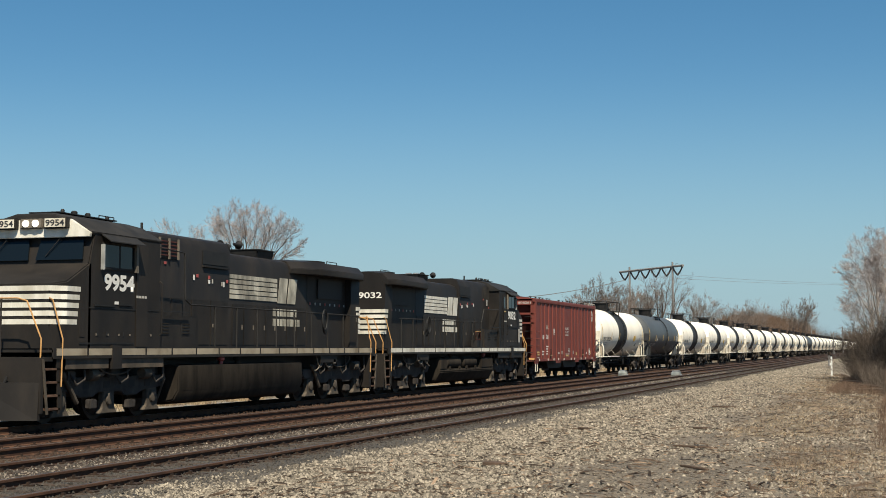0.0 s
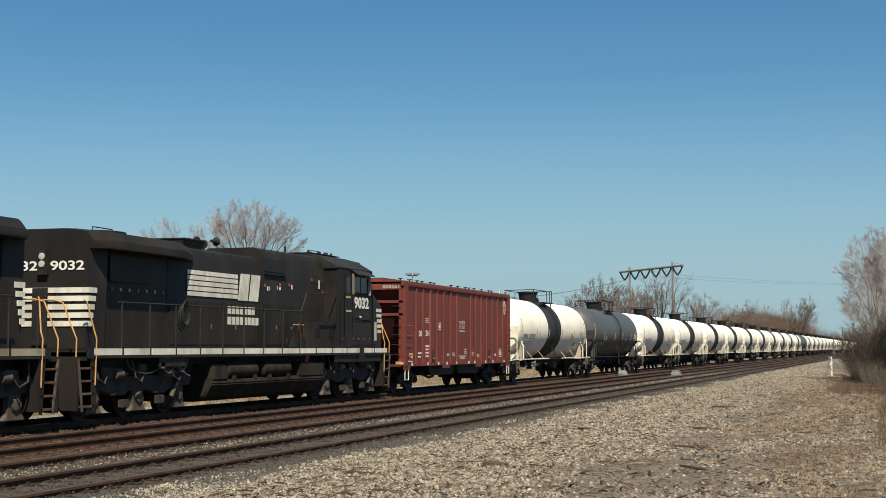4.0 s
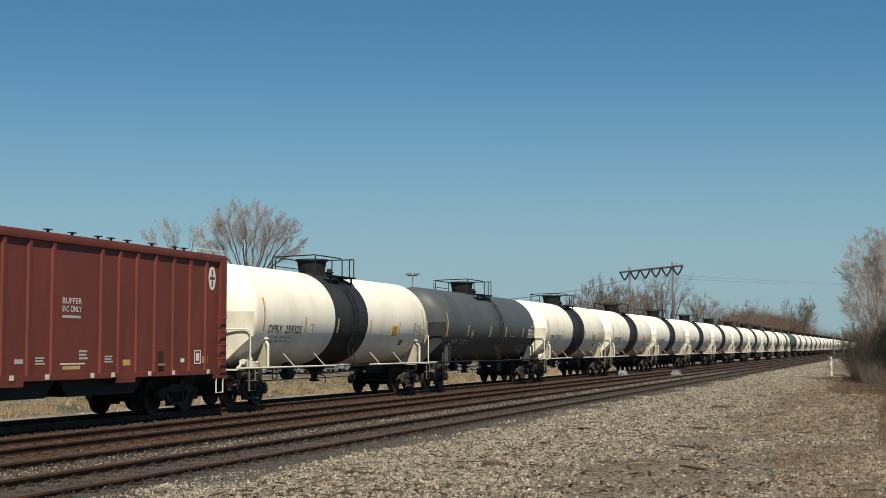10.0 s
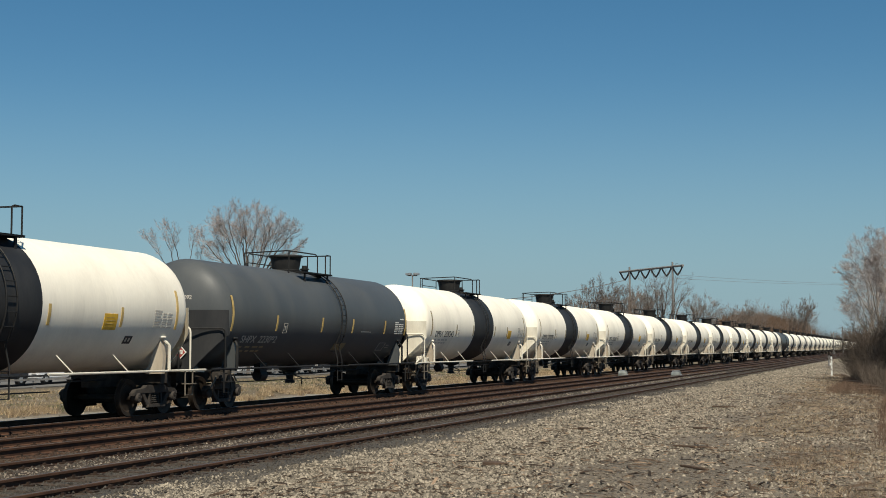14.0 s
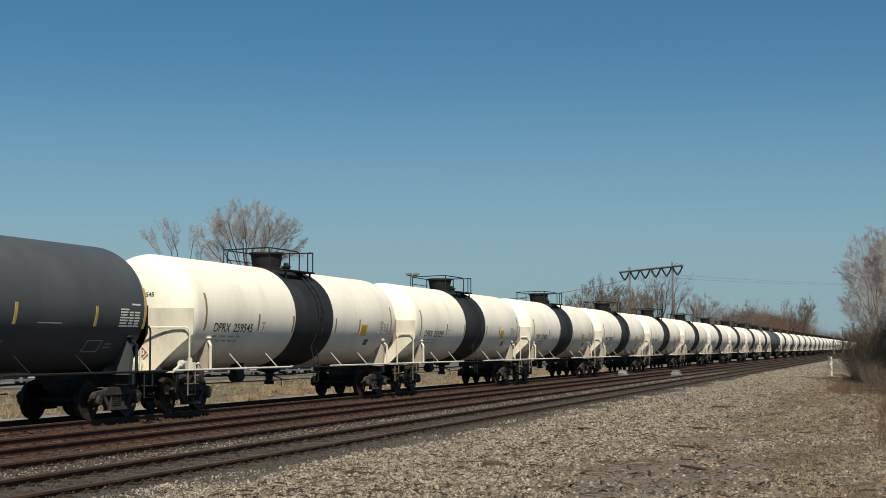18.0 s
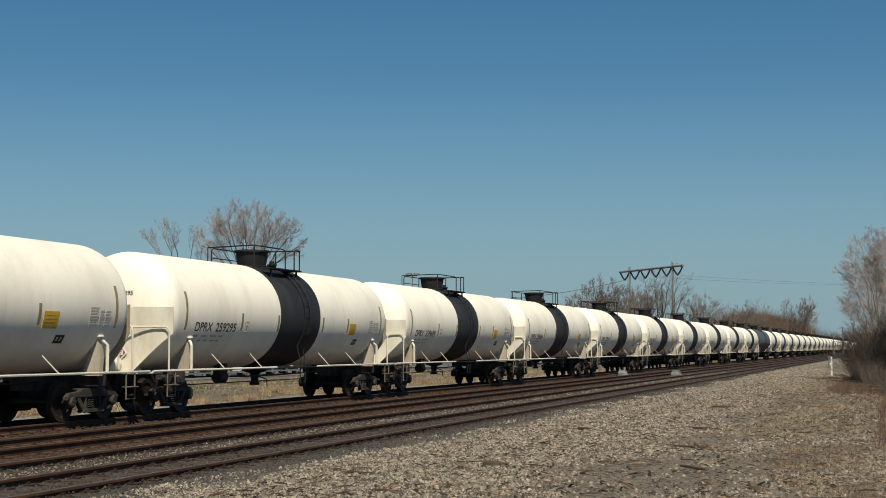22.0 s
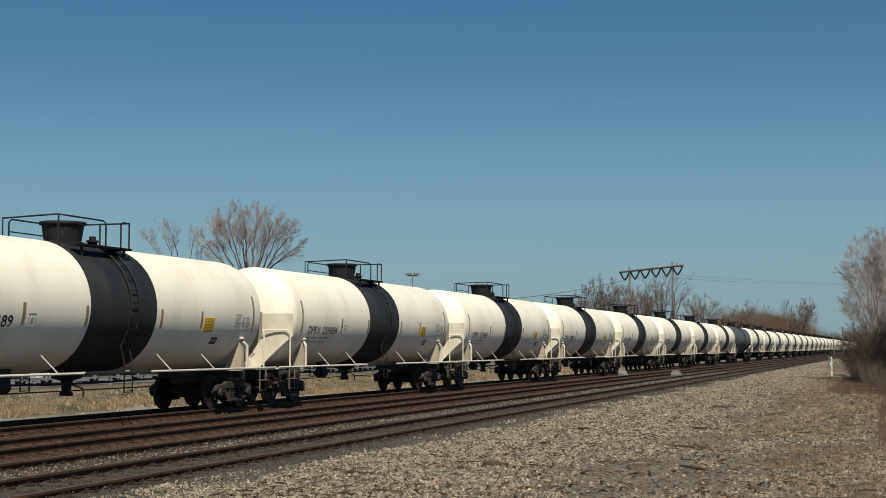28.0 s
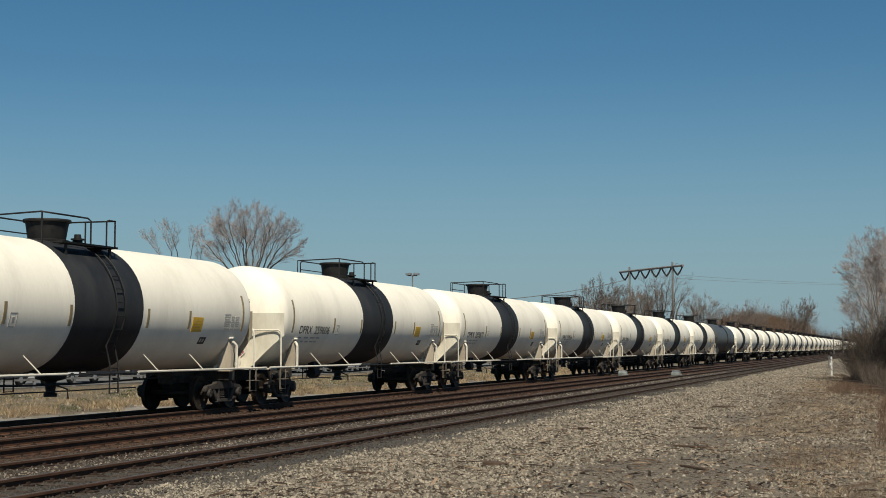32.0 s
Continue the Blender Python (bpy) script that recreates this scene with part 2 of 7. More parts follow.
def side_text(words, size, mat, y, z, x, width=None, bold=0.0, round_axis=None):
    """Lettering on a side that faces +x, reading towards +y, lower left at (y, z); on a barrel (radius, centre z) it follows the curve."""
    me = text_mesh(words, size, mat, bold)
    w = max(p.co.x for p in me.vertices) - min(p.co.x for p in me.vertices)
    k = width / w if width else 1.0
    for p in me.vertices:
        a, b = p.co.x * k, p.co.y
        if round_axis:
            r, zc = round_axis
            zz = z + b
            p.co = (math.sqrt(max(0.01, r * r - (zz - zc) ** 2)), y + a, zz)
        else:
            p.co = (x, y + a, z + b)
    return me


def barrel_patch(y0, y1, z0, z1, r, zc, n=6):
    """A thin raised patch on the +x side of a barrel that lies along y."""
    s = Shape()
    a0, a1 = math.asin((z0 - zc) / r), math.asin((z1 - zc) / r)
    v = []
    for rr in (r, r - 0.01):
        for k in range(n + 1):
            a = a0 + (a1 - a0) * k / n
            v += [(rr * math.cos(a), y0, zc + rr * math.sin(a)), (rr * math.cos(a), y1, zc + rr * math.sin(a))]
    m = 2 * (n + 1)
    f = [(2 * k, 2 * k + 1, 2 * k + 3, 2 * k + 2) for k in range(n)]
    f += [(2 * k, 2 * k + 2, m + 2 * k + 2, m + 2 * k) for k in range(n)] + [(2 * k + 1, m + 2 * k + 1, m + 2 * k + 3, 2 * k + 3) for k in range(n)]
    f += [(0, m, m + 1, 1), (2 * n, 2 * n + 1, m + 2 * n + 1, m + 2 * n)]
    return s.add(v, f)


# ---- ground ----
def bank_edge(y):
    """Where the gravel shelf ends and the brushy bank begins."""
    return 18.7 + (43.7 - y) * 0.076 if y < 140 else 11.4


def smooth01(t):
    t = min(1.0, max(0.0, t))
    return t * t * (3 - 2 * t)


def ground_z(x, y):
    z = -0.172 + 0.112 * smooth01((x - 5.6) / 0.8)
    if x > 9.7:
        z += 0.01 * smooth01((x - 9.7) / 0.8) + 0.03 * noise.noise((x * 0.6, y * 0.35, 0.0)) * smooth01((x - 10.2) / 2)
        z -= 1.5 * smooth01((x - bank_edge(y)) / 5.0)
    if x < -2.4:
        z -= 0.493 * smooth01((-2.4 - x) / 2.4) - 0.10 * smooth01((-6 - x) / 8)
        z += (0.10 * noise.noise((x * 0.4, y * 0.3, 5.0)) + 0.14 * noise.noise((x * 0.9, y * 0.55, 8.0))) * smooth01((-7 - x) / 2) * smooth01((x + 24) / 2)
    return z


def ground_material():
    m = bpy.data.materials.new("railway ground")
    m.use_nodes = True
    nt = m.node_tree
    n, link = nt.nodes, nt.links.new
    b = n["Principled BSDF"]
    co = n.new("ShaderNodeTexCoord")
    sep = n.new("ShaderNodeSeparateXYZ")
    link(co.outputs["Object"], sep.inputs[0])

    def noisy(scale, detail=6, rough=0.6):
        t = n.new("ShaderNodeTexNoise")
        t.inputs["Scale"].default_value, t.inputs["Detail"].default_value, t.inputs["Roughness"].default_value = scale, detail, rough
        link(co.outputs["Object"], t.inputs["Vector"])
        return t.outputs["Fac"]

    def ramp(fac, *stops):
        r = n.new("ShaderNodeValToRGB")
        e = r.color_ramp.elements
        while len(e) < len(stops):
            e.new(0.5)
        for q, (p, c) in zip(e, stops):
            q.position, q.color = p, (*c, 1)
        link(fac, r.inputs[0])
        return r.outputs[0]

    def edge(x0, x1, wobble):
        """0 below x0, 1 above x1, with an uneven border."""
        a = n.new("ShaderNodeMath")
        a.operation = 'MULTIPLY_ADD'
        link(noisy(0.9), a.inputs[0])
        a.inputs[1].default_value = wobble
        link(sep.outputs["X"], a.inputs[2])
        r = n.new("ShaderNodeMapRange")
        r.inputs["From Min"].default_value, r.inputs["From Max"].default_value = x0 + wobble / 2, x1 + wobble / 2
        link(a.outputs[0], r.inputs["Value"])
        return r.outputs[0]

    def mix(f, a, c):
        x = n.new("ShaderNodeMix")
        x.data_type = 'RGBA'
        link(f, x.inputs["Factor"])
        link(a, x.inputs["A"])
        link(c, x.inputs["B"])
        return x.outputs["Result"]

    def pebbles(scale):
        """Shade of single small stones, and their rounded height."""
        v = n.new("ShaderNodeTexVoronoi")
        v.inputs["Scale"].default_value = scale
        link(co.outputs["Object"], v.inputs["Vector"])
        s = n.new("ShaderNodeSeparateXYZ")
        link(v.outputs["Color"], s.inputs[0])
        return s.outputs["X"], v.outputs["Distance"]

    fine, mid, big = noisy(48, 5, 0.7), noisy(7, 8, 0.7), noisy(0.5)
    peb, dome = pebbles(24)
    brown = ramp(mid, (0.3, (0.028, 0.0155, 0.0095)), (0.7, (0.092, 0.050, 0.030)))
    grey = ramp(fine, (0.36, (0.040, 0.034, 0.027)), (0.64, (0.120, 0.103, 0.082)))
    gravel = ramp(peb, (0.05, (0.050, 0.039, 0.028)), (0.5, (0.14, 0.113, 0.080)), (0.95, (0.34, 0.285, 0.212)))
    dirt = ramp(fine, (0.34, (0.076, 0.059, 0.042)), (0.5, (0.200, 0.160, 0.114)), (0.66, (0.330, 0.268, 0.194)))
    straw = ramp(mid, (0.3, (0.070, 0.056, 0.034)), (0.7, (0.24, 0.185, 0.115)))
    f_dirt = n.new("ShaderNodeMath")
    f_dirt.operation = 'MULTIPLY'
    link(edge(12.6, 15.4, 3.0), f_dirt.inputs[0])
    link(ramp(big, (0.42, (0.15, 0.15, 0.15)), (0.58, (1, 1, 1))), f_dirt.inputs[1])
    pale = ramp(fine, (0.36, (0.17, 0.145, 0.115)), (0.64, (0.40, 0.36, 0.305)))
    c = mix(edge(-9.2, -8.6, 1.2), straw, pale)
    c = mix(edge(-3.4, -2.8, 0.6), c, brown)
    c = mix(edge(6.4, 8.6, 2.2), c, grey)
    c = mix(edge(10.2, 11.4, 1.8), c, gravel)
    c = mix(f_dirt.outputs[0], c, dirt)
    link(c, b.inputs["Base Color"])
    b.inputs["Roughness"].default_value = 0.95
    bp = n.new("ShaderNodeBump")
    bp.inputs["Strength"].default_value, bp.inputs["Distance"].default_value = 0.9, 0.05
    hump = n.new("ShaderNodeMath")
    hump.operation = 'SUBTRACT'
    link(fine, hump.inputs[0])
    link(dome, hump.inputs[1])
    link(hump.outputs[0], bp.inputs["Height"])
    link(bp.outputs[0], b.inputs["Normal"])
    return m


def build_ground():
    xs = [-4000, -1500, -600, -250, -120, -70, -45] + list(np.arange(-34, -22, 2.0)) + list(np.arange(-22, 10, 0.8)) + list(np.arange(10, 26, 0.4)) + [27, 29, 32, 40, 60, 110, 250, 600, 1500, 4000]
    ys = [-4000, -1000, -300, -100, -40, -15] + list(np.arange(0, 60, 0.7)) + list(np.arange(60, 150, 2.0)) + [160, 180, 210, 260, 330, 450, 700, 1100, 2000, 4500]
    s = Shape()
    v = [(float(x), float(y), ground_z(float(x), float(y))) for y in ys for x in xs]
    w = len(xs)
    s.add(v, [(j * w + i, j * w + i + 1, (j + 1) * w + i + 1, (j + 1) * w + i) for j in range(len(ys) - 1) for i in range(w - 1)])
    me = bpy.data.meshes.new("ground")
    me.from_pydata(s.v, [], s.f)
    me.materials.append(ground_material())
    me.polygons.foreach_set("use_smooth", [True] * len(me.polygons))
    tagged(new("ground", me), "brown ballast, grey gravel and dry straw-coloured ground", "ground", kind="structure")


build_ground()

RAIL = [(-0.07, -0.17), (0.07, -0.17), (0.07, -0.158), (0.012, -0.135), (0.012, -0.045), (0.037, -0.035), (0.037, -0.006), (0.030, 0.0), (-0.030, 0.0), (-0.037, -0.006), (-0.037, -0.035), (-0.012, -0.045), (-0.012, -0.135), (-0.07, -0.158)]
HEAD = [(0.0375, -0.010), (0.030, 0.001), (-0.030, 0.001), (-0.0375, -0.010)]


def rail_parts(track, x, rise):
    r = part("rail", Shape().prism([(x + a, b + rise) for a, b in RAIL], -80.0, 1600.0, "y"), M_RAILWEB, track, smooth=False)
    part("rail_head", Shape().prism([(x + a, b + rise) for a, b in HEAD], -80.0, 1600.0, "y"), M_RAILTOP, r, "worn dull rail head", smooth=False)


def make_track(x, label, extra=None, rise=0.0):
    t = thing("railway_track", label, "railway track", "parallel railway tracks", "structure")
    for dx in (-0.755, 0.755):
        rail_parts(t, x + dx, rise)
    if extra:
        rail_parts(t, extra, rise - 0.02)
    return t


TRACKS = [make_track(0.0, "rusty rails on dark ties under the train"), make_track(3.85, "rust brown rails on dark wooden ties"),
          make_track(7.56, "dark rails with an extra turnout rail on grey ties", 9.50, 0.055)]


def stuff(name, verts, faces, mat, label, category, smooth=False):
    """Many small loose pieces as one mesh, from arrays of vertices and triangles."""
    me = bpy.data.meshes.new(name)
    me.vertices.add(len(verts))
    me.vertices.foreach_set("co", verts.astype(np.float32).ravel())
    k = faces.shape[1]
    me.loops.add(faces.size)
    me.loops.foreach_set("vertex_index", faces.astype(np.int32).ravel())
    me.polygons.add(len(faces))
    me.polygons.foreach_set("loop_start", np.arange(0, faces.size, k, dtype=np.int32))
    me.update(calc_edges=True)
    me.materials.append(mat)
    return tagged(new(name, me), label, category, kind="stuff")


def stones(name, pts, sizes, mat, label, rng):
    """Angular stones: bent octahedra."""
    base = np.array([(1, 0, 0), (0, 1, 0), (-1, 0, 0), (0, -1, 0), (0.25, 0.1, 0.9), (-0.3, -0.1, 0.8)], float)
    tri = np.array([(0, 1, 4), (1, 5, 4), (1, 2, 5), (2, 3, 5), (3, 4, 5), (3, 0, 4)])
    n = len(pts)
    v = base[None] * (0.55 + 0.6 * rng.random((n, 6, 1))) + 0.25 * (rng.random((n, 6, 3)) - 0.5)
    v *= np.stack([0.8 + 0.7 * rng.random(n), 0.55 + 0.4 * rng.random(n), 0.4 + 0.5 * rng.random(n)], 1)[:, None, :]
    v[:, :4, 2] = -0.25
    a = rng.random(n) * 6.28
    c, s = np.cos(a)[:, None], np.sin(a)[:, None]
    v = np.stack([v[..., 0] * c - v[..., 1] * s, v[..., 0] * s + v[..., 1] * c, v[..., 2]], -1)
    v = v * sizes[:, None, None] * 0.5 + pts[:, None, :]
    f = tri[None] + (np.arange(n) * 6)[:, None, None]
    return stuff(name, v.reshape(-1, 3), f.reshape(-1, 3), mat, label, "gravel")


M_PALESTONE = material("clean pale stone", (0.08, 0.062, 0.046), (0.26, 0.22, 0.175), 0.9, scale=3, fine=40, bump=0.2, island=0.4, spread=0.25)


def scatter_stones():
    rng = np.random.default_rng(4)
    # gravel shelf beside the tracks, thinning out into dirt
    n = 280000
    y = 13 + 105 * rng.random(n) ** 1.9
    x = 10.0 + 9.5 * rng.random(n) ** 1.2
    thin = np.array([smooth01((a - 10.35 + 0.9 * noise.noise((a * 0.8, b * 0.35, 1.0)) + 0.35 * noise.noise((a * 3, b * 1.5, 4.0))) / 1.0) - 0.72 * smooth01((a - 13.4) / 2.2) - 0.30 * math.exp(-((a - 15.7) / 0.8) ** 2) + 0.65 * noise.noise((a * 0.5, b * 0.22, 9.0)) + 0.30 * noise.noise((a * 1.7, b * 0.9, 2.0)) for a, b in zip(x, y)])
    keep = rng.random(n) < np.maximum(thin, 0.06 * (x > 11.5))
    x, y = x[keep], y[keep]
    z = np.array([ground_z(a, b) for a, b in zip(x, y)]) + 0.004
    size = (0.030 + 0.066 * rng.random(len(x)) ** 2.0) * (1 + np.clip((y - 22) / 50, 0, 1.5))
    stones("gravel", np.stack([x, y, z], 1), size, M_STONE, "loose tan and grey angular gravel beside the tracks", rng)
    # the same gravel farther along the line
    n = 46000
    y = 95 + 165 * rng.random(n) ** 1.4
    x = 10.4 + 5.6 * rng.random(n)
    keep = x < np.array([bank_edge(b) for b in y]) + 0.6
    x, y = x[keep], y[keep]
    z = np.array([ground_z(a, b) for a, b in zip(x, y)]) + 0.004
    stones("far_gravel", np.stack([x, y, z], 1), 0.10 + 0.16 * rng.random(len(x)) ** 1.5, M_STONE, "tan gravel farther along the tracks", rng)
    # ballast among the tracks, half burying the ties
    for name, mat, x0, x1, n, z0, lab in (("ballast", M_STONEBROWN, -2.2, 6.0, 52000, -0.158, "rust-stained ballast stones between the ties"), ("fouled_ballast", M_STONEGREY, 6.0, 10.6, 22000, -0.053, "grey fouled ballast stones between the ties")):
        y = 12 + 110 * rng.random(n) ** 1.7
        x = x0 + (x1 - x0) * rng.random(n)
        size = (0.028 + 0.034 * rng.random(n)) * (1 + np.clip((y - 25) / 60, 0, 1.0))
        z = z0 + 0.03 * rng.random(n) * (np.abs(np.abs(np.where(x < 2, x, np.where(x < 5.8, x - 3.85, x - 7.56))) - 0.755) > 0.12)
        stones(name, np.stack([x, y, z], 1), size, mat, lab, rng)
    n = 4200
    y = 13 + 90 * rng.random(n) ** 1.5
    x = np.where(rng.random(n) < 0.8, 7.35 + 0.24 * rng.standard_normal(n), 6.1 + 0.3 * rng.standard_normal(n))
    size = (0.03 + 0.03 * rng.random(n)) * (1 + np.clip((y - 25) / 60, 0, 1.0))
    stones("clean_ballast", np.stack([x, y, np.where(x > 6.4, -0.045, -0.10)], 1), size, M_PALESTONE, "clean white ballast stones strewn between two tracks", rng)


scatter_stones()


# ---- grass ----
M_STRAW = material("dry straw grass", (0.21, 0.150, 0.085), (0.50, 0.385, 0.235), 0.9, scale=2, fine=30, bump=0, island=0.3)
M_RUSTGRASS = material("reddish dead grass", (0.115, 0.078, 0.050), (0.27, 0.190, 0.126), 0.9, scale=2, fine=30, bump=0, island=0.3)
M_GREEN = material("young green weeds", (0.035, 0.05, 0.018), (0.10, 0.115, 0.045), 0.9, scale=2, fine=30, bump=0, island=0.3)
M_BRUSH = material("grey brown twigs", (0.060, 0.046, 0.035), (0.15, 0.117, 0.090), 0.9, scale=1, fine=30, bump=0, island=0.25)
M_BARK = material("grey brown bark", (0.065, 0.052, 0.042), (0.15, 0.122, 0.10), 0.9, scale=3, fine=30, bump=0.3)
M_PALEBARK = material("pale grey bark", (0.25, 0.21, 0.175), (0.42, 0.37, 0.31), 0.9, scale=3, fine=30, bump=0.3)


def blades(name, pts, height, width, lean, mat, label, rng, category="grass"):
    n = len(pts)
    a = rng.random(n) * 6.28
    b = rng.random(n) * 6.28
    h = height * (0.5 + rng.random(n))
    w = np.stack([np.cos(a), np.sin(a), np.zeros(n)], 1) * (width * (0.6 + 0.8 * rng.random(n)))[:, None] * 0.5
    tip = pts + np.stack([np.cos(b) * lean * h * rng.random(n), np.sin(b) * lean * h * rng.random(n), h], 1)
    v = np.stack([pts - w, pts + w, tip], 1).reshape(-1, 3)
    return stuff(name, v, np.arange(3 * n).reshape(-1, 3), mat, label, category)


def tufted(n, x0, x1, y0, y1, rng, power=1.5, spread=0.12, per=9):
    """Blade roots in tufts."""
    k = n // per
    cx, cy = x0 + (x1 - x0) * rng.random(k), y0 + (y1 - y0) * rng.random(k) ** power
    x = np.repeat(cx, per) + spread * rng.standard_normal(k * per)
    y = np.repeat(cy, per) + spread * rng.standard_normal(k * per)
    return np.stack([x, y, np.array([ground_z(a, b) for a, b in zip(x, y)]) - 0.01], 1)


def patchy(p):
    """Leaves bare patches between the tufts."""
    return p[[noise.noise((a * 0.22, b * 0.12, 6.0)) + 0.7 * noise.noise((a * 0.9, b * 0.6, 1.0)) > 0.0 for a, b, _ in p]]


def grow_grass():
    rng = np.random.default_rng(8)
    # tall golden tufts along the near edge, thinner and mixed with weeds and rubble farther on
    p = patchy(tufted(84000, -12.5, -8.2, 20, 150, rng, 1.3, 0.22, 60))
    blades("tall_dry_grass", p, 0.26, 0.016, 1.3, M_STRAW, "tall golden dry grass along the track bed", rng)
    p = patchy(tufted(42000, -12.0, -8.2, 20, 150, rng, 1.3, 0.20, 60))
    blades("dead_stalks", p, 0.22, 0.014, 1.3, M_RUSTGRASS, "reddish dead stalks among the dry grass", rng)
    blades("dry_grass", patchy(tufted(70000, -24, -10, 24, 150, rng, 1.3, 0.30, 30)), 0.13, 0.02, 1.8, M_STRAW, "short dry grass strip beyond the train", rng)
    blades("weeds", tufted(26000, -23, -10.5, 26, 140, rng, 1.3, 0.4, 60), 0.10, 0.03, 1.4, M_GREEN, "low green weeds among dry grass", rng)
    n = 7000
    x, y = -23 + 14.5 * rng.random(n), 26 + 110 * rng.random(n) ** 1.4
    z = np.array([ground_z(a, b) for a, b in zip(x, y)]) + 0.02
    stones("rubble", np.stack([x, y, z], 1), 0.06 + 0.16 * rng.random(n) ** 2, M_STONE, "scattered stones in the dry grass", rng)
    # the shelf's far side and the bank top: matted straw with reddish stalks in patches
    p = tufted(170000, 12.6, 22.0, 14, 95, rng, 1.6, 0.14, 14)
    p = p[[0.8 * noise.noise((a * 0.40, b * 0.20, 3.0)) + 0.5 * noise.noise((a * 1.6, b * 0.8, 7.0)) + (a - bank_edge(b) + 3.0) * 0.24 > 0.05 for a, b, _ in p]]
    red = np.array([noise.noise((a * 0.5, b * 0.25, 12.0)) for a, b, _ in p]) + 0.35 * rng.standard_normal(len(p)) + 0.10 * (p[:, 0] - 17.0) > 0.12
    blades("bank_grass", p[~red], 0.055, 0.008, 3.4, M_STRAW, "dry flattened grass on the bank top", rng)
    blades("bank_stalks", p[red], 0.10, 0.007, 1.7, M_RUSTGRASS, "reddish dead stalks on the bank top", rng)


grow_grass()


# ---- running gear shared by all cars ----
def wheelset(r, gauge=0.755):
    s = Shape()
    for sx in (-1, 1):
        prof = [(0.0, 0.10), (0.0, r - 0.14), (0.03, r - 0.10), (0.035, r - 0.045), (0.045, r - 0.01), (0.045, r), (-0.055, r + 0.008), (-0.06, r + 0.028), (-0.085, r + 0.028), (-0.09, r - 0.05), (-0.07, r - 0.10), (-0.06, 0.14), (-0.06, 0.10)]
        s.lathe([(sx * (gauge + h), q) for h, q in prof] + [(sx * gauge, 0.10)], "x", n=28)
    s.tube([(-1.06, 0, 0), (1.06, 0, 0)], 0.085, 10)
    return mesh_of("wheelset", s, M_WHEEL, angle=30)


def bearing_mesh():
    s = Shape().lathe([(-0.10, 0.125), (0.06, 0.125), (0.075, 0.105), (0.09, 0.10), (0.09, 0.001)], "x", n=14)
    for k in range(3):
        a = k * 2.09 + 0.3
        s.tube([(0.085, 0.05 * math.cos(a), 0.05 * math.sin(a)), (0.11, 0.05 * math.cos(a), 0.05 * math.sin(a))], 0.016, 6)
    return mesh_of("bearing_cap", s, M_TRUCK)


def sideframe_mesh():
    """Cast truck side frame with its window, in the plane x = 0, wheelbase 1.78."""
    s = Shape()
    top = [(-1.10, 0.58), (-0.98, 0.66), (-0.55, 0.70), (-0.45, 0.76), (0.45, 0.76), (0.55, 0.70), (0.98, 0.66), (1.10, 0.58), (1.10, 0.50), (0.95, 0.54), (0.70, 0.56), (-0.70, 0.56), (-0.95, 0.54), (-1.10, 0.50)]
    s.prism(top, -0.07, 0.07, "x")
    for k in (-1, 1):
        s.prism([(k * 0.74, 0.58), (k * 0.58, 0.60), (k * 0.30, 0.26), (k * 0.42, 0.20)], -0.06, 0.06, "x")
        s.prism([(k * 0.33, 0.60), (k * 0.26, 0.60), (k * 0.26, 0.26), (k * 0.33, 0.26)], -0.06, 0.06, "x")
        s.prism([(k * 1.08, 0.56), (k * 0.70, 0.58), (k * 0.74, 0.42), (k * 1.02, 0.40)], -0.05, 0.05, "x")
    s.prism([(-0.46, 0.20), (0.46, 0.20), (0.40, 0.29), (-0.40, 0.29)], -0.09, 0.09, "x")
    return mesh_of("side_frame", s, M_TRUCK, bevel=0.012)


def spring_mesh():
    s = Shape()
    for y in (-0.14, 0.0, 0.14):
        pts = [(0.05 * math.cos(a), y + 0.055 * math.sin(a), 0.29 + 0.25 * k / 36) for k in range(37) for a in [k * 2 * math.pi * 5 / 36]]
        s.tube(pts, 0.014, 5)
    return mesh_of("spring_nest", s, M_TRUCK)


G_WHEELS, G_BEARING, G_FRAME, G_SPRING = wheelset(0.457), bearing_mesh(), sideframe_mesh(), spring_mesh()
WHEELS = []          # every (wheelset, resting pose, radius) that turns


def add_truck(car, y, turn=True, full=True):
    """A two-axle truck under a car; its pieces are parts of the car."""
    t = part("truck", Shape().box(-0.95, 0.95, -0.17, 0.17, 0.50, 0.72).box(-0.30, 0.30, -0.30, 0.30, 0.66, 0.80).box(-0.85, 0.85, -0.62, -0.54, 0.30, 0.42).box(-0.85, 0.85, 0.54, 0.62, 0.30, 0.42), M_STEEL, car, "dark dusty steel truck", bevel=0.015, at=pose(0, y, 0))
    for k in (-0.889, 0.889):
        part("wheelset", G_WHEELS, None, t, at=pose(0, k, 0.457))
    for sx in (-1, 1):
        part("side_frame", G_FRAME, None, t, at=pose(sx * 1.0, 0, 0))
        if full:
            part("spring_nest", G_SPRING, None, t, at=pose(sx * 1.0, 0, 0))
            for k in (-0.889, 0.889):
                part("bearing_cap", G_BEARING, None, t, at=pose(sx * 1.02, k, 0.457) if sx > 0 else pose(sx * 1.02, k, 0.457, 0, 0, 180))
    return t


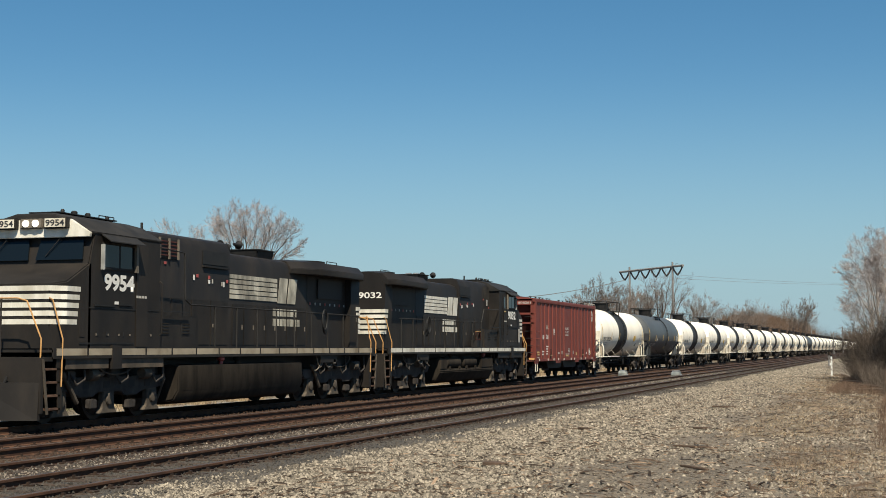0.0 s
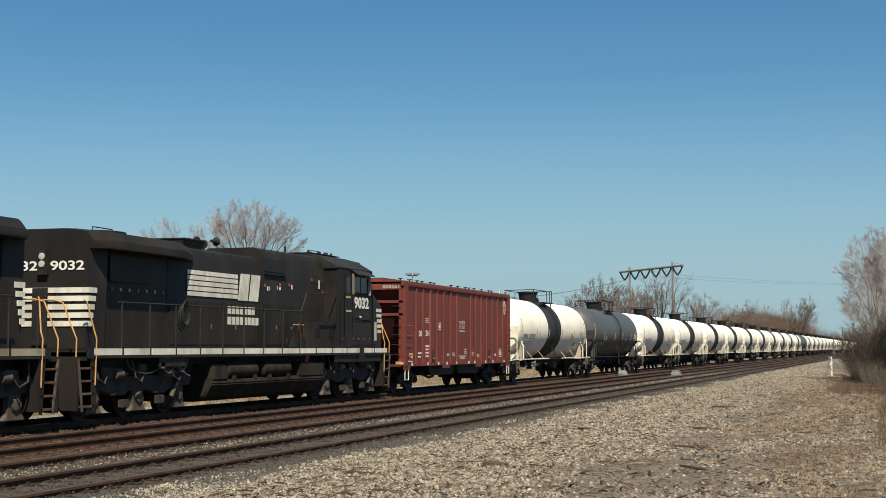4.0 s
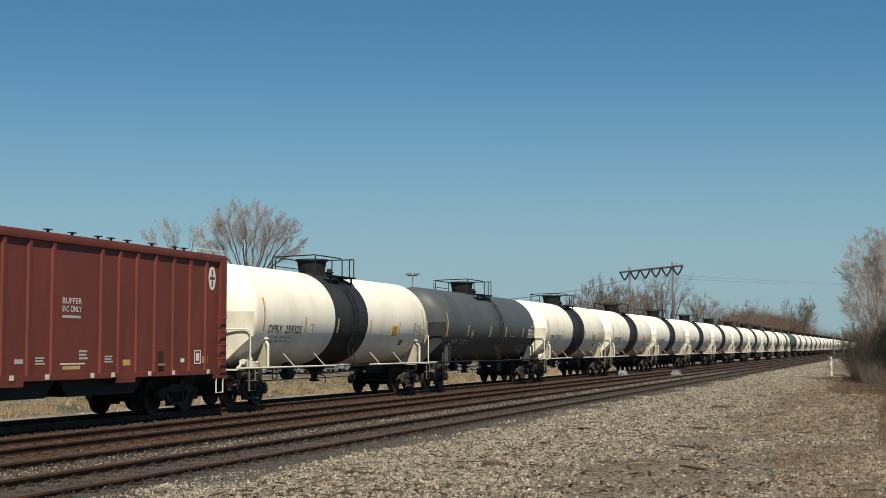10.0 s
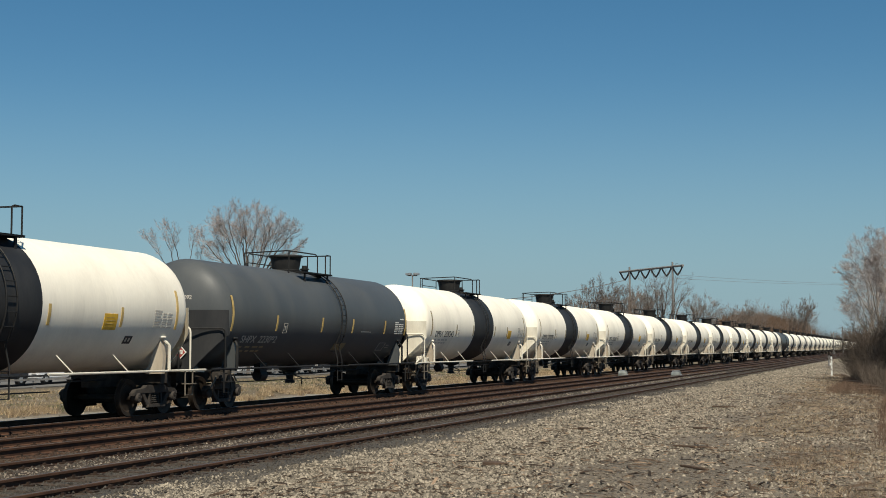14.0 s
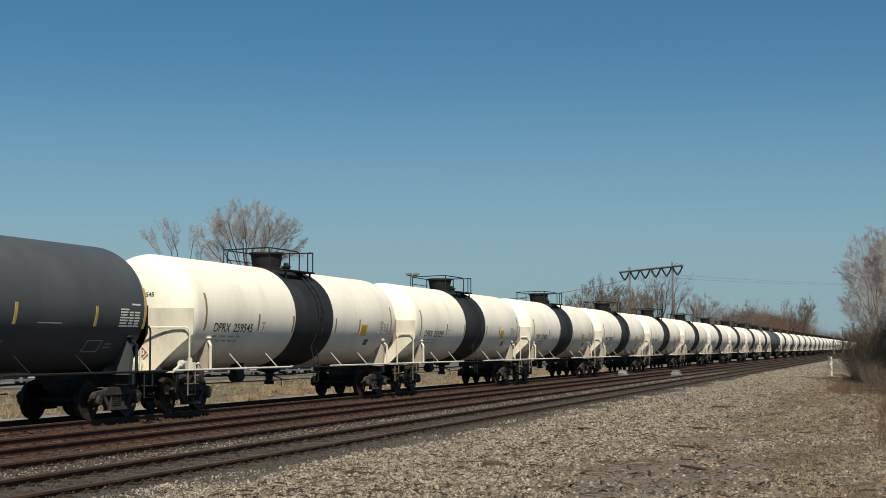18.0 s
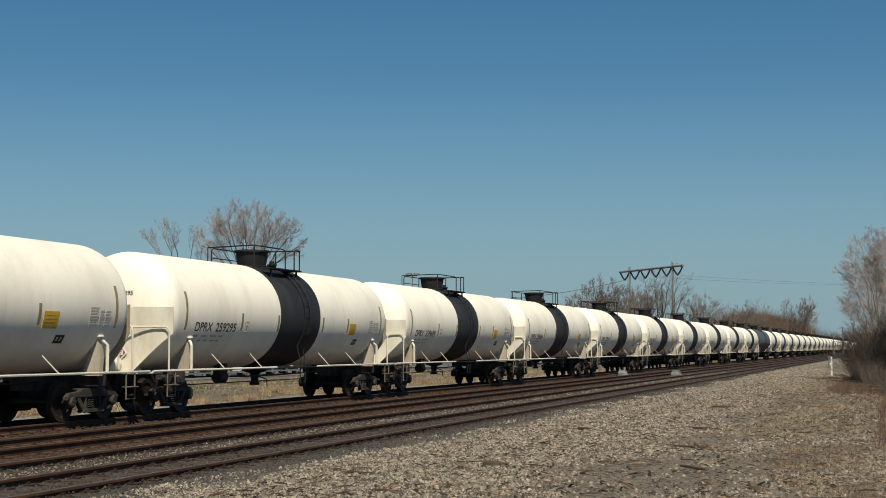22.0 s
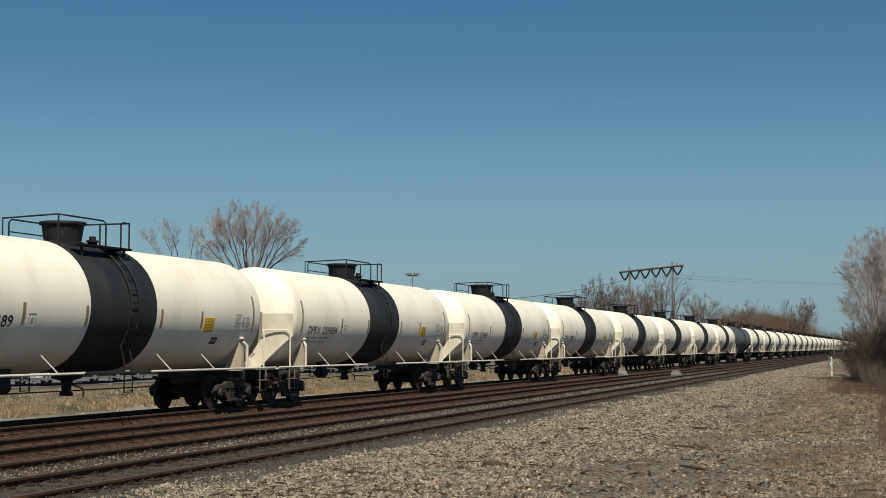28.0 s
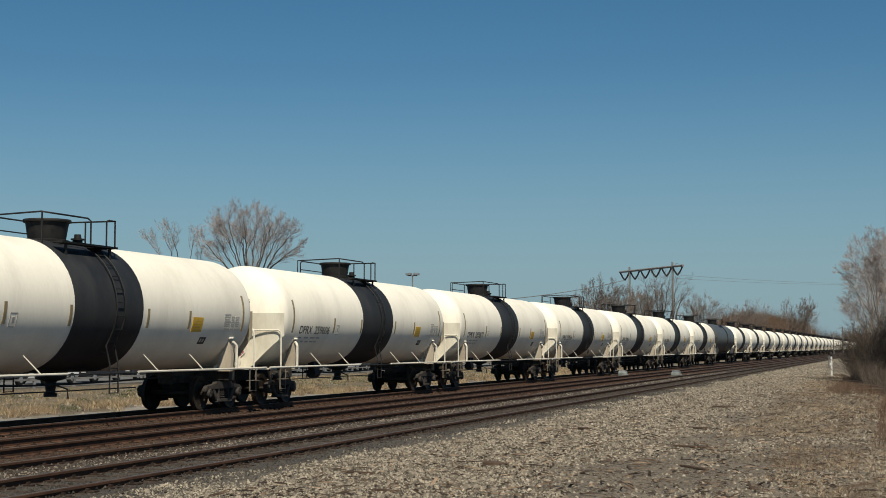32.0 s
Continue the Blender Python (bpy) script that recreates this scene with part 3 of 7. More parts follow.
def coupler(car, y, z=0.86):
    k = 1 if y > 0 else -1
    s = Shape().box(-0.08, 0.08, min(y, y - k * 0.75), max(y, y - k * 0.75), z - 0.09, z + 0.09)
    s.prism([(-0.16, y - k * 0.22), (0.02, y - k * 0.24), (0.17, y - k * 0.1), (0.17, y + k * 0.06), (0.05, y + k * 0.10), (-0.05, y - k * 0.02), (-0.17, y + k * 0.08)], z - 0.17, z + 0.17, "z")
    part("coupler", s, M_STEEL, car, "dark cast steel coupler", bevel=0.012)
    pts = [(0.35, y - k * 0.5, z - 0.06)] + [(0.33 - 0.06 * j, y - k * (0.42 - 0.08 * j), z - 0.10 - 0.30 * math.sin(j * 0.6)) for j in range(6)]
    part("air_hose", Shape().tube(pts, 0.025, 6), M_BLACK, car, "black rubber air hose")


# ---- tank car ----
R, ZC = 1.54, 2.66


def barrel(ends, r, n=48, off=0.0):
    """Shell profile with dished ends."""
    prof = []
    d = 0.72
    for k in range(9):
        a = math.pi / 2 * k / 8
        prof.append((-ends - d * math.cos(a), max(0.0, r * math.sin(a))))
    prof += [(-ends * 0.5, r), (0, r), (ends * 0.5, r)]
    for k in range(9):
        a = math.pi / 2 * (1 - k / 8)
        prof.append((ends + d * math.cos(a), max(0.0, r * math.sin(a))))
    return Shape().lathe(prof, "y", (0, 0, ZC), n)


def shield_plate(k, ends):
    """Bowed steel plate over the lower half of a tank end, its lower corners cut off."""
    s = Shape()
    rows, cols = [1.05, 1.30, 1.56, 1.81, 2.06, 2.40, 2.74], 15
    v = []
    for off in (0.0, 0.016):
        for z in rows:
            w = 1.50 if z >= 2.06 else 0.55 + 0.95 * (z - 1.05) / 1.01
            for j in range(cols):
                x = w * (2 * j / (cols - 1) - 1)
                v.append((x, k * (ends + 0.03 + off + 0.74 * math.sqrt(1 - (x / 1.60) ** 2)), z))
    n, m = cols * len(rows), len(rows)
    f = []
    for r in range(m - 1):
        for j in range(cols - 1):
            q = [r * cols + j, r * cols + j + 1, (r + 1) * cols + j + 1, (r + 1) * cols + j]
            f.append(tuple(q) if k > 0 else tuple(q[::-1]))
            f.append(tuple(i + n for i in q[::-1]) if k > 0 else tuple(i + n for i in q))
    rim = list(range(cols)) + [r * cols + cols - 1 for r in range(1, m)] + [(m - 1) * cols + j for j in range(cols - 2, -1, -1)] + [r * cols for r in range(m - 2, 0, -1)]
    for i, j in zip(rim, rim[1:] + rim[:1]):
        f.append((i, j, j + n, i + n))
    return s.add(v, f)


def tank_car(paint, fit, label, half=9.025, ends=7.62, tc=7.06, band=(-1.36, 1.68), dome_y=-0.33, full=True, shield=True, ladder_y=0.52, strip=M_STRIPE_OLD, strips=(-4.0, -1.55, 1.90, 4.05)):
    """A tank car whose barrel lies along y; paint for the barrel, fit for the rods and plates."""
    c = thing("tank_car", label, "tank car", "tank cars of the train")
    part("barrel", barrel(ends, R), paint, c)
    if band:
        part("band", Shape().lathe([(band[0], R - 0.01), (band[0], R + 0.006), (band[1], R + 0.006), (band[1], R - 0.01)], "y", (0, 0, ZC), 48), M_BAND, c, "broad black painted band")
    # valve housing on top: a bowl with a wide lid
    dm = part("valve_housing", Shape().lathe([(0.0, 0.50), (0.10, 0.52), (0.12, 0.44), (0.52, 0.505), (0.54, 0.505)], "z", (0, dome_y + 0.16, ZC + R - 0.08), 28), M_BLACK, c, "black round valve housing")
    part("lid", Shape().lathe([(0.0, 0.555), (0.035, 0.565), (0.07, 0.55), (0.09, 0.30), (0.09, 0.001)], "z", (0, dome_y + 0.16, ZC + R + 0.44), 28), M_BLACK, dm)
    part("safety_valve", Shape().lathe([(0, 0.12), (0.16, 0.12), (0.16, 0.16), (0.2, 0.16), (0.2, 0.09), (0.30, 0.08), (0.30, 0.001)], "z", (0.30, dome_y + 1.0, ZC + R - 0.08), 12), M_BLACK, c)
    zt = ZC + R - 0.07
    # platform and railing
    p = part("platform", Shape().box(0.80, 1.08, dome_y - 0.85, dome_y + 1.55, zt - 0.05, zt).box(-1.08, -0.80, dome_y - 0.85, dome_y + 1.55, zt - 0.05, zt).box(-1.08, 1.08, dome_y + 0.95, dome_y + 1.55, zt - 0.05, zt), M_BLACK, c, "black grating platform", bevel=0.008)
    if full:
        for x in (-1.0, 1.0):
            for y in (dome_y - 0.6, dome_y + 1.3):
                part("bracket", Shape().box(x - 0.02, x + 0.02, y - 0.04, y + 0.04, zt - 0.40, zt - 0.05), M_BLACK, p)
    y0, y1, zr = dome_y - 0.75, dome_y + 1.50, 4.76
    yn = dome_y + 0.45

    def rod(name, pts, r=0.021, mat=M_BLACK, par=c):
        return part(name, Shape().tube(pts, r, 7), mat, par)
    rod("railing", [(1.02, y1, zt), (1.02, y1, zr), (1.02, y1 - 0.28, zr), (0.98, y1 - 0.32, zr - 0.02), (0.98, y1 - 0.32, zt)])
    rod("railing", [(-1.05, y0, zt), (-1.05, y0, zr), (0.60, y0 - 0.25, zr + 0.03), (0.80, y0 - 0.05, zr), (0.95, yn - 0.06, zr - 0.02), (1.0, yn, zr - 0.08), (1.0, yn, zt)])
    rod("railing", [(-1.05, y1, zt), (-1.05, y1, zr), (-1.05, y0 + 0.35, zr), (-1.05, y0 + 0.25, zr - 0.08), (-1.05, y0 + 0.25, zt)])
    rod("railing", [(-1.02, y1, zr), (1.02, y1, zr)])
    if full:
        rod("railing_post", [(0.2, y1, zt), (0.2, y1, zr)])
        rod("railing_post", [(0.62, y0 - 0.24, zr + 0.03), (0.62, y0 - 0.24, ZC + math.sqrt(R * R - 0.38))])
        rod("mid_rail", [(-1.05, y1, zr - 0.3), (-1.05, y0 + 0.25, zr - 0.3)], 0.016)
    # ladder down the near and far side
    for sx in (1, -1):
        lad = None
        for dy in (-0.19, 0.19):
            pts = []
            for k in range(13):
                a = radians(64 - 8.2 * k)
                rr = R + 0.07
                pts.append((sx * rr * math.cos(a), ladder_y + dy, ZC + rr * math.sin(a)))
            pts += [(sx * 1.44, ladder_y + dy, 1.30), (sx * 1.44, ladder_y + dy, 0.62)]
            r_ = part("ladder" if lad is None else "stile", Shape().tube(pts, 0.02, 6), M_BLACK, c if lad is None else lad, "black curved side ladder" if lad is None else "")
            lad = lad or r_
        if full:
            for k in range(12):
                if k < 9:
                    a = radians(50 - 11.5 * k)
                    q = (sx * (R + 0.07) * math.cos(a), ZC + (R + 0.07) * math.sin(a))
                else:
                    q = (sx * 1.44, 1.22 - 0.29 * (k - 9))
                part("rung", Shape().tube([(q[0], ladder_y - 0.19, q[1]), (q[0], ladder_y + 0.19, q[1])], 0.013, 5), M_BLACK, lad)
    # side rods at walkway height with slanted struts
    for sx in (1, -1):
        x = sx * 1.50
        for k in (-1, 1):
            a, b = (k * (half - 0.12), k * 1.55)
            part("side_rod", Shape().tube([(x, a, 1.12), (x, b, 1.12)], 0.030, 7), fit, c, "pale side handrail rod")
            if full:
                for y in (4.95, 2.55):
                    part("strut", Shape().tube([(x, k * y, 1.11), (sx * 1.22, k * y - 0.28, 1.11 + 0.42)], 0.018, 6), fit, c)
        part("side_rod", Shape().tube([(x - sx * 0.02, -1.6, 1.10), (x - sx * 0.02, 1.6, 1.10)], 0.02, 6), M_BLACK, c)
    # head shields, end rails, saddles
    for k in (-1, 1):
        ys = k * (ends + 0.74)
        if shield:
            part("head_shield", shield_plate(k, ends), M_SHIELD if paint is M_WHITE else M_BAND, c, "dusty curved half-height head shield")
            part("shield_brace", Shape().prism([(ys, 1.1), (ys - k * 0.75, 1.1), (ys - k * 0.04, 2.0), (ys, 2.0)], 0.40, 0.44, "x"), M_SHIELD if paint is M_WHITE else M_GREY, c)
        for sx in (1, -1):
            ye = k * (half - 0.22)
            yl, yr = k * (half - 0.36), k * (ends + 0.46)
            pts = [(sx * 1.48, yr, 1.12), (sx * 1.48, yr, 2.10), (sx * 1.46, yr + k * 0.01, 2.18), (sx * 1.40, yr + k * 0.03, 2.23), (sx * 0.46, yl - k * 0.03, 2.23), (sx * 0.40, yl, 2.18), (sx * 0.38, yl, 2.10), (sx * 0.38, yl, 1.10)]
            part("end_handrail", Shape().tube(pts, 0.026, 7), fit, c, "looped pale end handrail")
            if full:
                pts = [(sx * 1.5, k * 6.92, 1.12), (sx * 1.5, k * 6.92, 1.76), (sx * 1.44, k * 6.86, 1.84), (sx * 1.30, k * 6.80, 1.94)]
                part("side_grab_post", Shape().tube(pts, 0.042, 8), fit, c)
                part("grab_pad", Shape().lathe([(0, 0.001), (0, 0.15), (0.03, 0.17), (0.07, 0.15), (0.08, 0.001)], "z", (sx * 1.29, k * 6.80, 1.93), 14), fit, c)
                st = part("step_stirrup", Shape().tube([(sx * 1.5, yr - k * 0.30, 1.1), (sx * 1.5, yr - k * 0.30, 0.48), (sx * 1.5, yr + k * 0.10, 0.48), (sx * 1.5, yr + k * 0.10, 1.1)], 0.022, 6), M_STEP if fit is M_WRAIL else fit, c)
                part("tread", Shape().box(sx * 1.5 - 0.12, sx * 1.5 + 0.12, min(yr - k * 0.30, yr + k * 0.10), max(yr - k * 0.30, yr + k * 0.10), 0.76, 0.78), M_STEP if fit is M_WRAIL else fit, st)
            sad = [(sx * 0.95, 1.05), (sx * 1.40, 1.05), (sx * 1.44, 1.50), (sx * 1.34, 1.92), (sx * 1.14, 1.58)]
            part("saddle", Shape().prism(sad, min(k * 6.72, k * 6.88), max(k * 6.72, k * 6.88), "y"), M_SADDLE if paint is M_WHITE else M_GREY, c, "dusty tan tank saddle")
        # stub sill and end platform
        part("stub_sill", Shape().box(-0.22, 0.22, min(k * (half - 0.5), k * 5.6), max(k * (half - 0.5), k * 5.6), 0.72, 1.12).box(-1.3, 1.3, k * 7.06 - 0.2, k * 7.06 + 0.2, 0.80, 1.10), M_STEEL, c, "dark steel stub sill", bevel=0.012)
        part("end_platform", Shape().box(-1.50, 1.50, min(k * (half - 0.62), k * (half - 0.18)), max(k * (half - 0.62), k * (half - 0.18)), 1.06, 1.10), fit, c, "pale end platform plate", bevel=0.006)
        coupler(c, k * half)
        add_truck(c, k * tc, full=full)
    if full:
        # air brake gear on the near end
        yv = -ends - 0.36
        b = part("brake_valve", Shape().box(1.10, 1.38, yv - 0.10, yv + 0.12, 0.72, 1.02).box(1.16, 1.42, yv + 0.20, yv + 0.46, 0.74, 0.98).lathe([(0, 0.001), (0, 0.10), (0.16, 0.10), (0.20, 0.05), (0.20, 0.001)], "y", (1.32, yv - 0.30, 0.92), 12).lathe([(0, 0.09), (0.10, 0.09), (0.14, 0.03), (0.14, 0.001)], "z", (1.28, yv + 0.33, 0.98), 12), M_TRUCK, c, "grimy air brake valve", bevel=0.02)
        part("brake_pipe", Shape().tube([(1.2, yv + 0.4, 0.9), (1.38, yv + 0.60, 0.98), (1.38, yv + 0.80, 0.78)], 0.025, 6), M_STEP, b)
        part("brake_pipe", Shape().tube([(1.30, yv - 0.3, 0.92), (1.36, yv - 0.45, 0.84), (1.30, yv - 0.60, 0.62)], 0.022, 6), M_STEP, b)
        part("brace", Shape().tube([(1.34, yv - 0.75, 1.08), (1.20, yv - 0.20, 0.66)], 0.028, 6), M_STEP, c)
        part("brake_reservoir", Shape().lathe([(0, 0.001), (0.01, 0.11), (0.05, 0.18), (0.12, 0.21), (0.7, 0.21), (0.78, 0.14), (0.8, 0.001)], "y", (0.12, -half + 0.30, 1.30), 16), fit, c, "rounded pale air reservoir")
        for x, w in ((-1.2, 0.30), (0.55, 0.34)):
            part("platform_grip", Shape().box(x, x + w, -half + 0.10, -half + 0.16, 1.08, 1.12), fit, c)
        part("brake_wheel", Shape().lathe([(0, 0.27), (0.02, 0.29), (0.04, 0.27), (0.02, 0.25), (0, 0.27)], "y", (-0.75, half - 0.30, 1.95), 18), fit, c)
        # outlet valve and its guard under the belly
        o = part("outlet_valve", Shape().lathe([(0, 0.40), (-0.18, 0.36), (-0.24, 0.14), (-0.50, 0.11), (-0.52, 0.16), (-0.60, 0.16), (-0.60, 0.001)], "z", (0, 0.1, ZC - R + 0.03), 16), M_BLACK, c, "black bottom outlet valve")
        part("valve_handle", Shape().tube([(0.05, 0.1, 0.85), (0.30, 0.35, 0.72), (0.30, 0.38, 0.50)], 0.02, 6), M_BLACK, o)
        part("brake_pipe", Shape().tube([(0.25, -6, 0.92), (0.25, -1, 0.84), (0.25, 1, 0.84), (0.25, 6, 0.92)], 0.025, 6), M_BLACK, c)
        part("brake_rod", Shape().tube([(0.6, -5.8, 0.70), (0.6, 3.0, 0.70)], 0.016, 6), M_BLACK, c)
        part("brake_cylinder", Shape().lathe([(0, 0.001), (0, 0.16), (0.45, 0.16), (0.48, 0.10), (0.48, 0.001)], "y", (0.55, -3.6, 0.86), 14).box(0.45, 0.65, -3.6, -3.1, 0.95, 1.25), M_BLACK, c)
        # upright strips and small panels
        z0, z1 = ZC - 0.47, ZC + 0.0
        for y in strips:
            part("reflective_strip", barrel_patch(y, y + 0.10, z0, z1, R + 0.012, ZC), strip, c, "upright reflective strip")
        for y in (-7.30, 7.20):
            part("reflective_strip", barrel_patch(y, y + 0.10, ZC - 0.5, ZC + 0.5, R + 0.010, ZC), strip, c, "tall upright reflective strip")
    return c


def tank_marks(c, number, dark=True, mark="DPRX", y0=-6.72, z0=2.14, panel=0.0):
    """Owner's letters, the car's number, small print as bars and panels."""
    ink = M_DECAL_K if dark else M_DECAL_GREY
    part("owner_mark", side_text(mark, 0.34 if dark else 0.28, ink, y0, z0, 0, 0.98, 0.003, (R + 0.004, ZC)), None, c, "painted owner's letters")
    part("number", side_text(number, 0.34 if dark else 0.28, ink, y0 + 1.2, z0, 0, 1.22, 0.003, (R + 0.004, ZC)), None, c, "painted car number")
    for z, a, b in ((z0 - 0.15, y0 + 0.07, y0 + 2.0), (z0 - 0.27, y0 + 0.4, y0 + 1.8)):
        for i in range(4):
            u = a + (b - a) * i / 4
            part("small_print", barrel_patch(u, u + (b - a) * (0.13 + 0.03 * (i % 3)), z, z + 0.045, R + 0.003, ZC), M_DECAL_GREY if dark else M_STRIPE_OLD, c, "row of small print")
    if dark:
        part("yellow_panel", barrel_patch(panel + 4.28, panel + 4.86, 2.12, 2.50, R + 0.006, ZC), M_DECAL_Y, c, "yellow information panel")
        for i in range(4):
            part("panel_row", barrel_patch(panel + 4.36, panel + 4.78 - 0.06 * (i % 2), 2.18 + 0.075 * i, 2.192 + 0.075 * i, R + 0.009, ZC), M_STRIPE, c, "faded print on the yellow panel")
        dp = part("dark_panel", barrel_patch(4.95, 5.30, 1.80, 1.98, R + 0.006, ZC), M_DECAL_K, c, "small black stencil panel")
        for u in (5.00, 5.14):
            part("panel_mark", barrel_patch(u, u + 0.07, 1.85, 1.94, R + 0.010, ZC), M_DECAL_GREY, dp)
    for i in range(7):
        for u, w in ((6.12, 0.36), (6.53, 0.20), (6.78, 0.24)):
            if not (i == 6 and u > 6.2):
                part("data_print", barrel_patch(u, u + w * (1.0, 0.8, 0.92)[i % 3], 2.20 + 0.066 * i, 2.236 + 0.066 * i, R + 0.004, ZC), M_DECAL_GREY if dark else M_DECAL_W, c, "printed data rows")
    if not dark:
        part("white_line", barrel_patch(2.75, 3.70, 2.23, 2.255, R + 0.003, ZC), M_DECAL_GREY, c, "thin white painted line")
        part("tan_panel", barrel_patch(0.75, 1.75, 1.62, 1.86, R + 0.006, ZC), M_STRIPE_OLD, c, "faded tan panel low on the side")
        part("header_print", barrel_patch(6.62, 7.0, 2.72, 2.76, R + 0.004, ZC), M_DECAL_W, c)
        for u0, u1, z0_, z1_ in ((5.0, 5.66, 1.60, 1.615), (5.0, 5.66, 1.86, 1.875), (5.0, 5.03, 1.615, 1.86), (5.63, 5.66, 1.615, 1.86), (5.82, 6.15, 1.70, 1.72), (5.82, 6.1, 1.78, 1.80)):
            part("stencil_edge", barrel_patch(u0, u1, z0_, z1_, R + 0.003, ZC), M_DECAL_GREY, c)
    for u0, u1, za, zb in ((-3.75, -3.48, 2.13, 2.15), (-3.75, -3.48, 2.42, 2.44), (-3.75, -3.73, 2.15, 2.42), (-3.50, -3.48, 2.15, 2.42), (-3.66, -3.57, 2.22, 2.35)):
        part("stencil", barrel_patch(u0, u1, za, zb, R + 0.003, ZC), M_DECAL_GREY, c, "small framed stencil")
    e_ = 7.62 if dark else 7.15
    me = text_mesh(number, 0.16, ink, 0.003)
    for p in me.vertices:
        xx, zz = 0.08 + p.co.x * 0.95, 3.04 + p.co.y
        q = (xx * xx + (zz - ZC) ** 2) / (R * R)
        p.co = (xx, -(e_ + 0.72 * math.sqrt(max(0.0, 1 - q))) - 0.006, zz)
    part("number", me, None, c, "small car number on the tank end")
    y = -(7.62 if dark else 7.15) - 0.79
    for x, y, z, k in ((0.24, y - 0.02, 1.58, 0.95), (-0.16, y - 0.30, 1.42, 0.85)):
        pl = part("placard", Shape().prism([(x, z - 0.25 * k), (x + 0.25 * k, z), (x, z + 0.25 * k), (x - 0.25 * k, z)], y, y + 0.012, "y"), M_DECAL_W, c, "red and white diamond placard")
        part("placard_diamond", Shape().prism([(x, z - 0.21 * k), (x + 0.21 * k, z), (x, z + 0.21 * k), (x - 0.21 * k, z)], y - 0.004, y - 0.001, "y"), M_PLACARD, pl)
        part("placard_face", Shape().box(x - 0.13 * k, x + 0.13 * k, y - 0.008, y - 0.005, z - 0.06 * k, z + 0.06 * k), M_DECAL_W, pl)
        me = text_mesh("1267", 0.11 * k, M_DECAL_K, 0.002)
        wdt = max(p.co.x for p in me.vertices)
        for p in me.vertices:
            p.co = (x + (p.co.x / wdt - 0.5) * 0.20 * k, y - 0.010, z - 0.04 * k + p.co.y)
        part("placard_number", me, None, pl, "small black placard number")


WHITE = "cream white tank car with a broad black band"
GREY = "dark grey tank car with a black dome platform"
CARS = []            # (thing, place of its middle along the track at the start)
SPACING = 18.04


def pale_valve(c):
    """Air brake valve and its pipes on the end platform of the older cars."""
    yv = -8.0
    v = part("platform_valve", Shape().box(1.14, 1.36, yv - 0.10, yv + 0.12, 1.12, 1.36).box(1.20, 1.44, yv + 0.16, yv + 0.40, 1.12, 1.32).lathe([(0, 0.001), (0, 0.09), (0.14, 0.09), (0.18, 0.05), (0.18, 0.001)], "y", (1.34, yv - 0.30, 1.30), 12).lathe([(0, 0.08), (0.10, 0.08), (0.13, 0.03), (0.13, 0.001)], "z", (1.30, yv + 0.28, 1.32), 12), M_WRAIL, c, "pale air brake valve", bevel=0.02)
    for pts in ([(1.2, yv + 0.4, 1.2), (1.40, yv + 0.60, 1.30), (1.40, yv + 0.80, 1.12)], [(1.30, yv - 0.3, 1.28), (1.36, yv - 0.45, 1.22), (1.30, yv - 0.60, 1.12)]):
        part("brake_pipe", Shape().tube(pts, 0.024, 6), M_WRAIL, v)


def build_train_tanks():
    near = tank_car(M_WHITE, M_WRAIL, WHITE)
    first = tank_car(M_WHITE, M_WRAIL, WHITE, strip=M_STRIPE, band=(-1.80, 1.22), ladder_y=0.02, strips=(-4.25, -1.55, 1.46, 4.50))
    far = tank_car(M_WHITE, M_WRAIL, WHITE, full=False)
    grey = tank_car(M_GREY, M_BLACK, GREY, half=8.58, ends=7.15, tc=6.85, band=None, dome_y=-0.45, ladder_y=0.9, strip=M_STRIPE, strips=(-4.32, -0.83, 1.85, 5.0))
    grey_far = tank_car(M_GREY, M_BLACK, GREY, full=False, band=None)
    numbers = {0: "259325", 2: "259545", 3: "259295", 4: "259689", 5: "259684", 6: "259606", 7: "259877"}
    c0 = 166.27
    for k in range(0, 58):
        y = 94.88 if k == 0 else (112.60 if k == 1 else c0 + SPACING * (k - 4) + {2: 0.14, 3: 0.08}.get(k, 0.0))
        if k == 1:
            ob = copy_thing(grey, pose(0, y, 0))
            tank_marks(ob, "223092", False, "SHPX", -6.42, 1.85)
        elif k == 12:
            ob = copy_thing(grey_far, pose(0, y, 0))
        elif k <= 11:
            ob = copy_thing(near if k else first, pose(0, y, 0))
            if k in (0, 2):
                pale_valve(ob)
            tank_marks(ob, numbers.get(k, "2595%02d" % (k * 7)), panel=0.0 if k else -0.5, y0=-6.72 if k else -6.88)
        else:
            ob = copy_thing(far, pose(0, y, 0))
        CARS.append((ob, y))
    for proto in (near, first, far, grey, grey_far):
        for o in [proto, *proto.children_recursive]:
            bpy.data.objects.remove(o)


build_train_tanks()


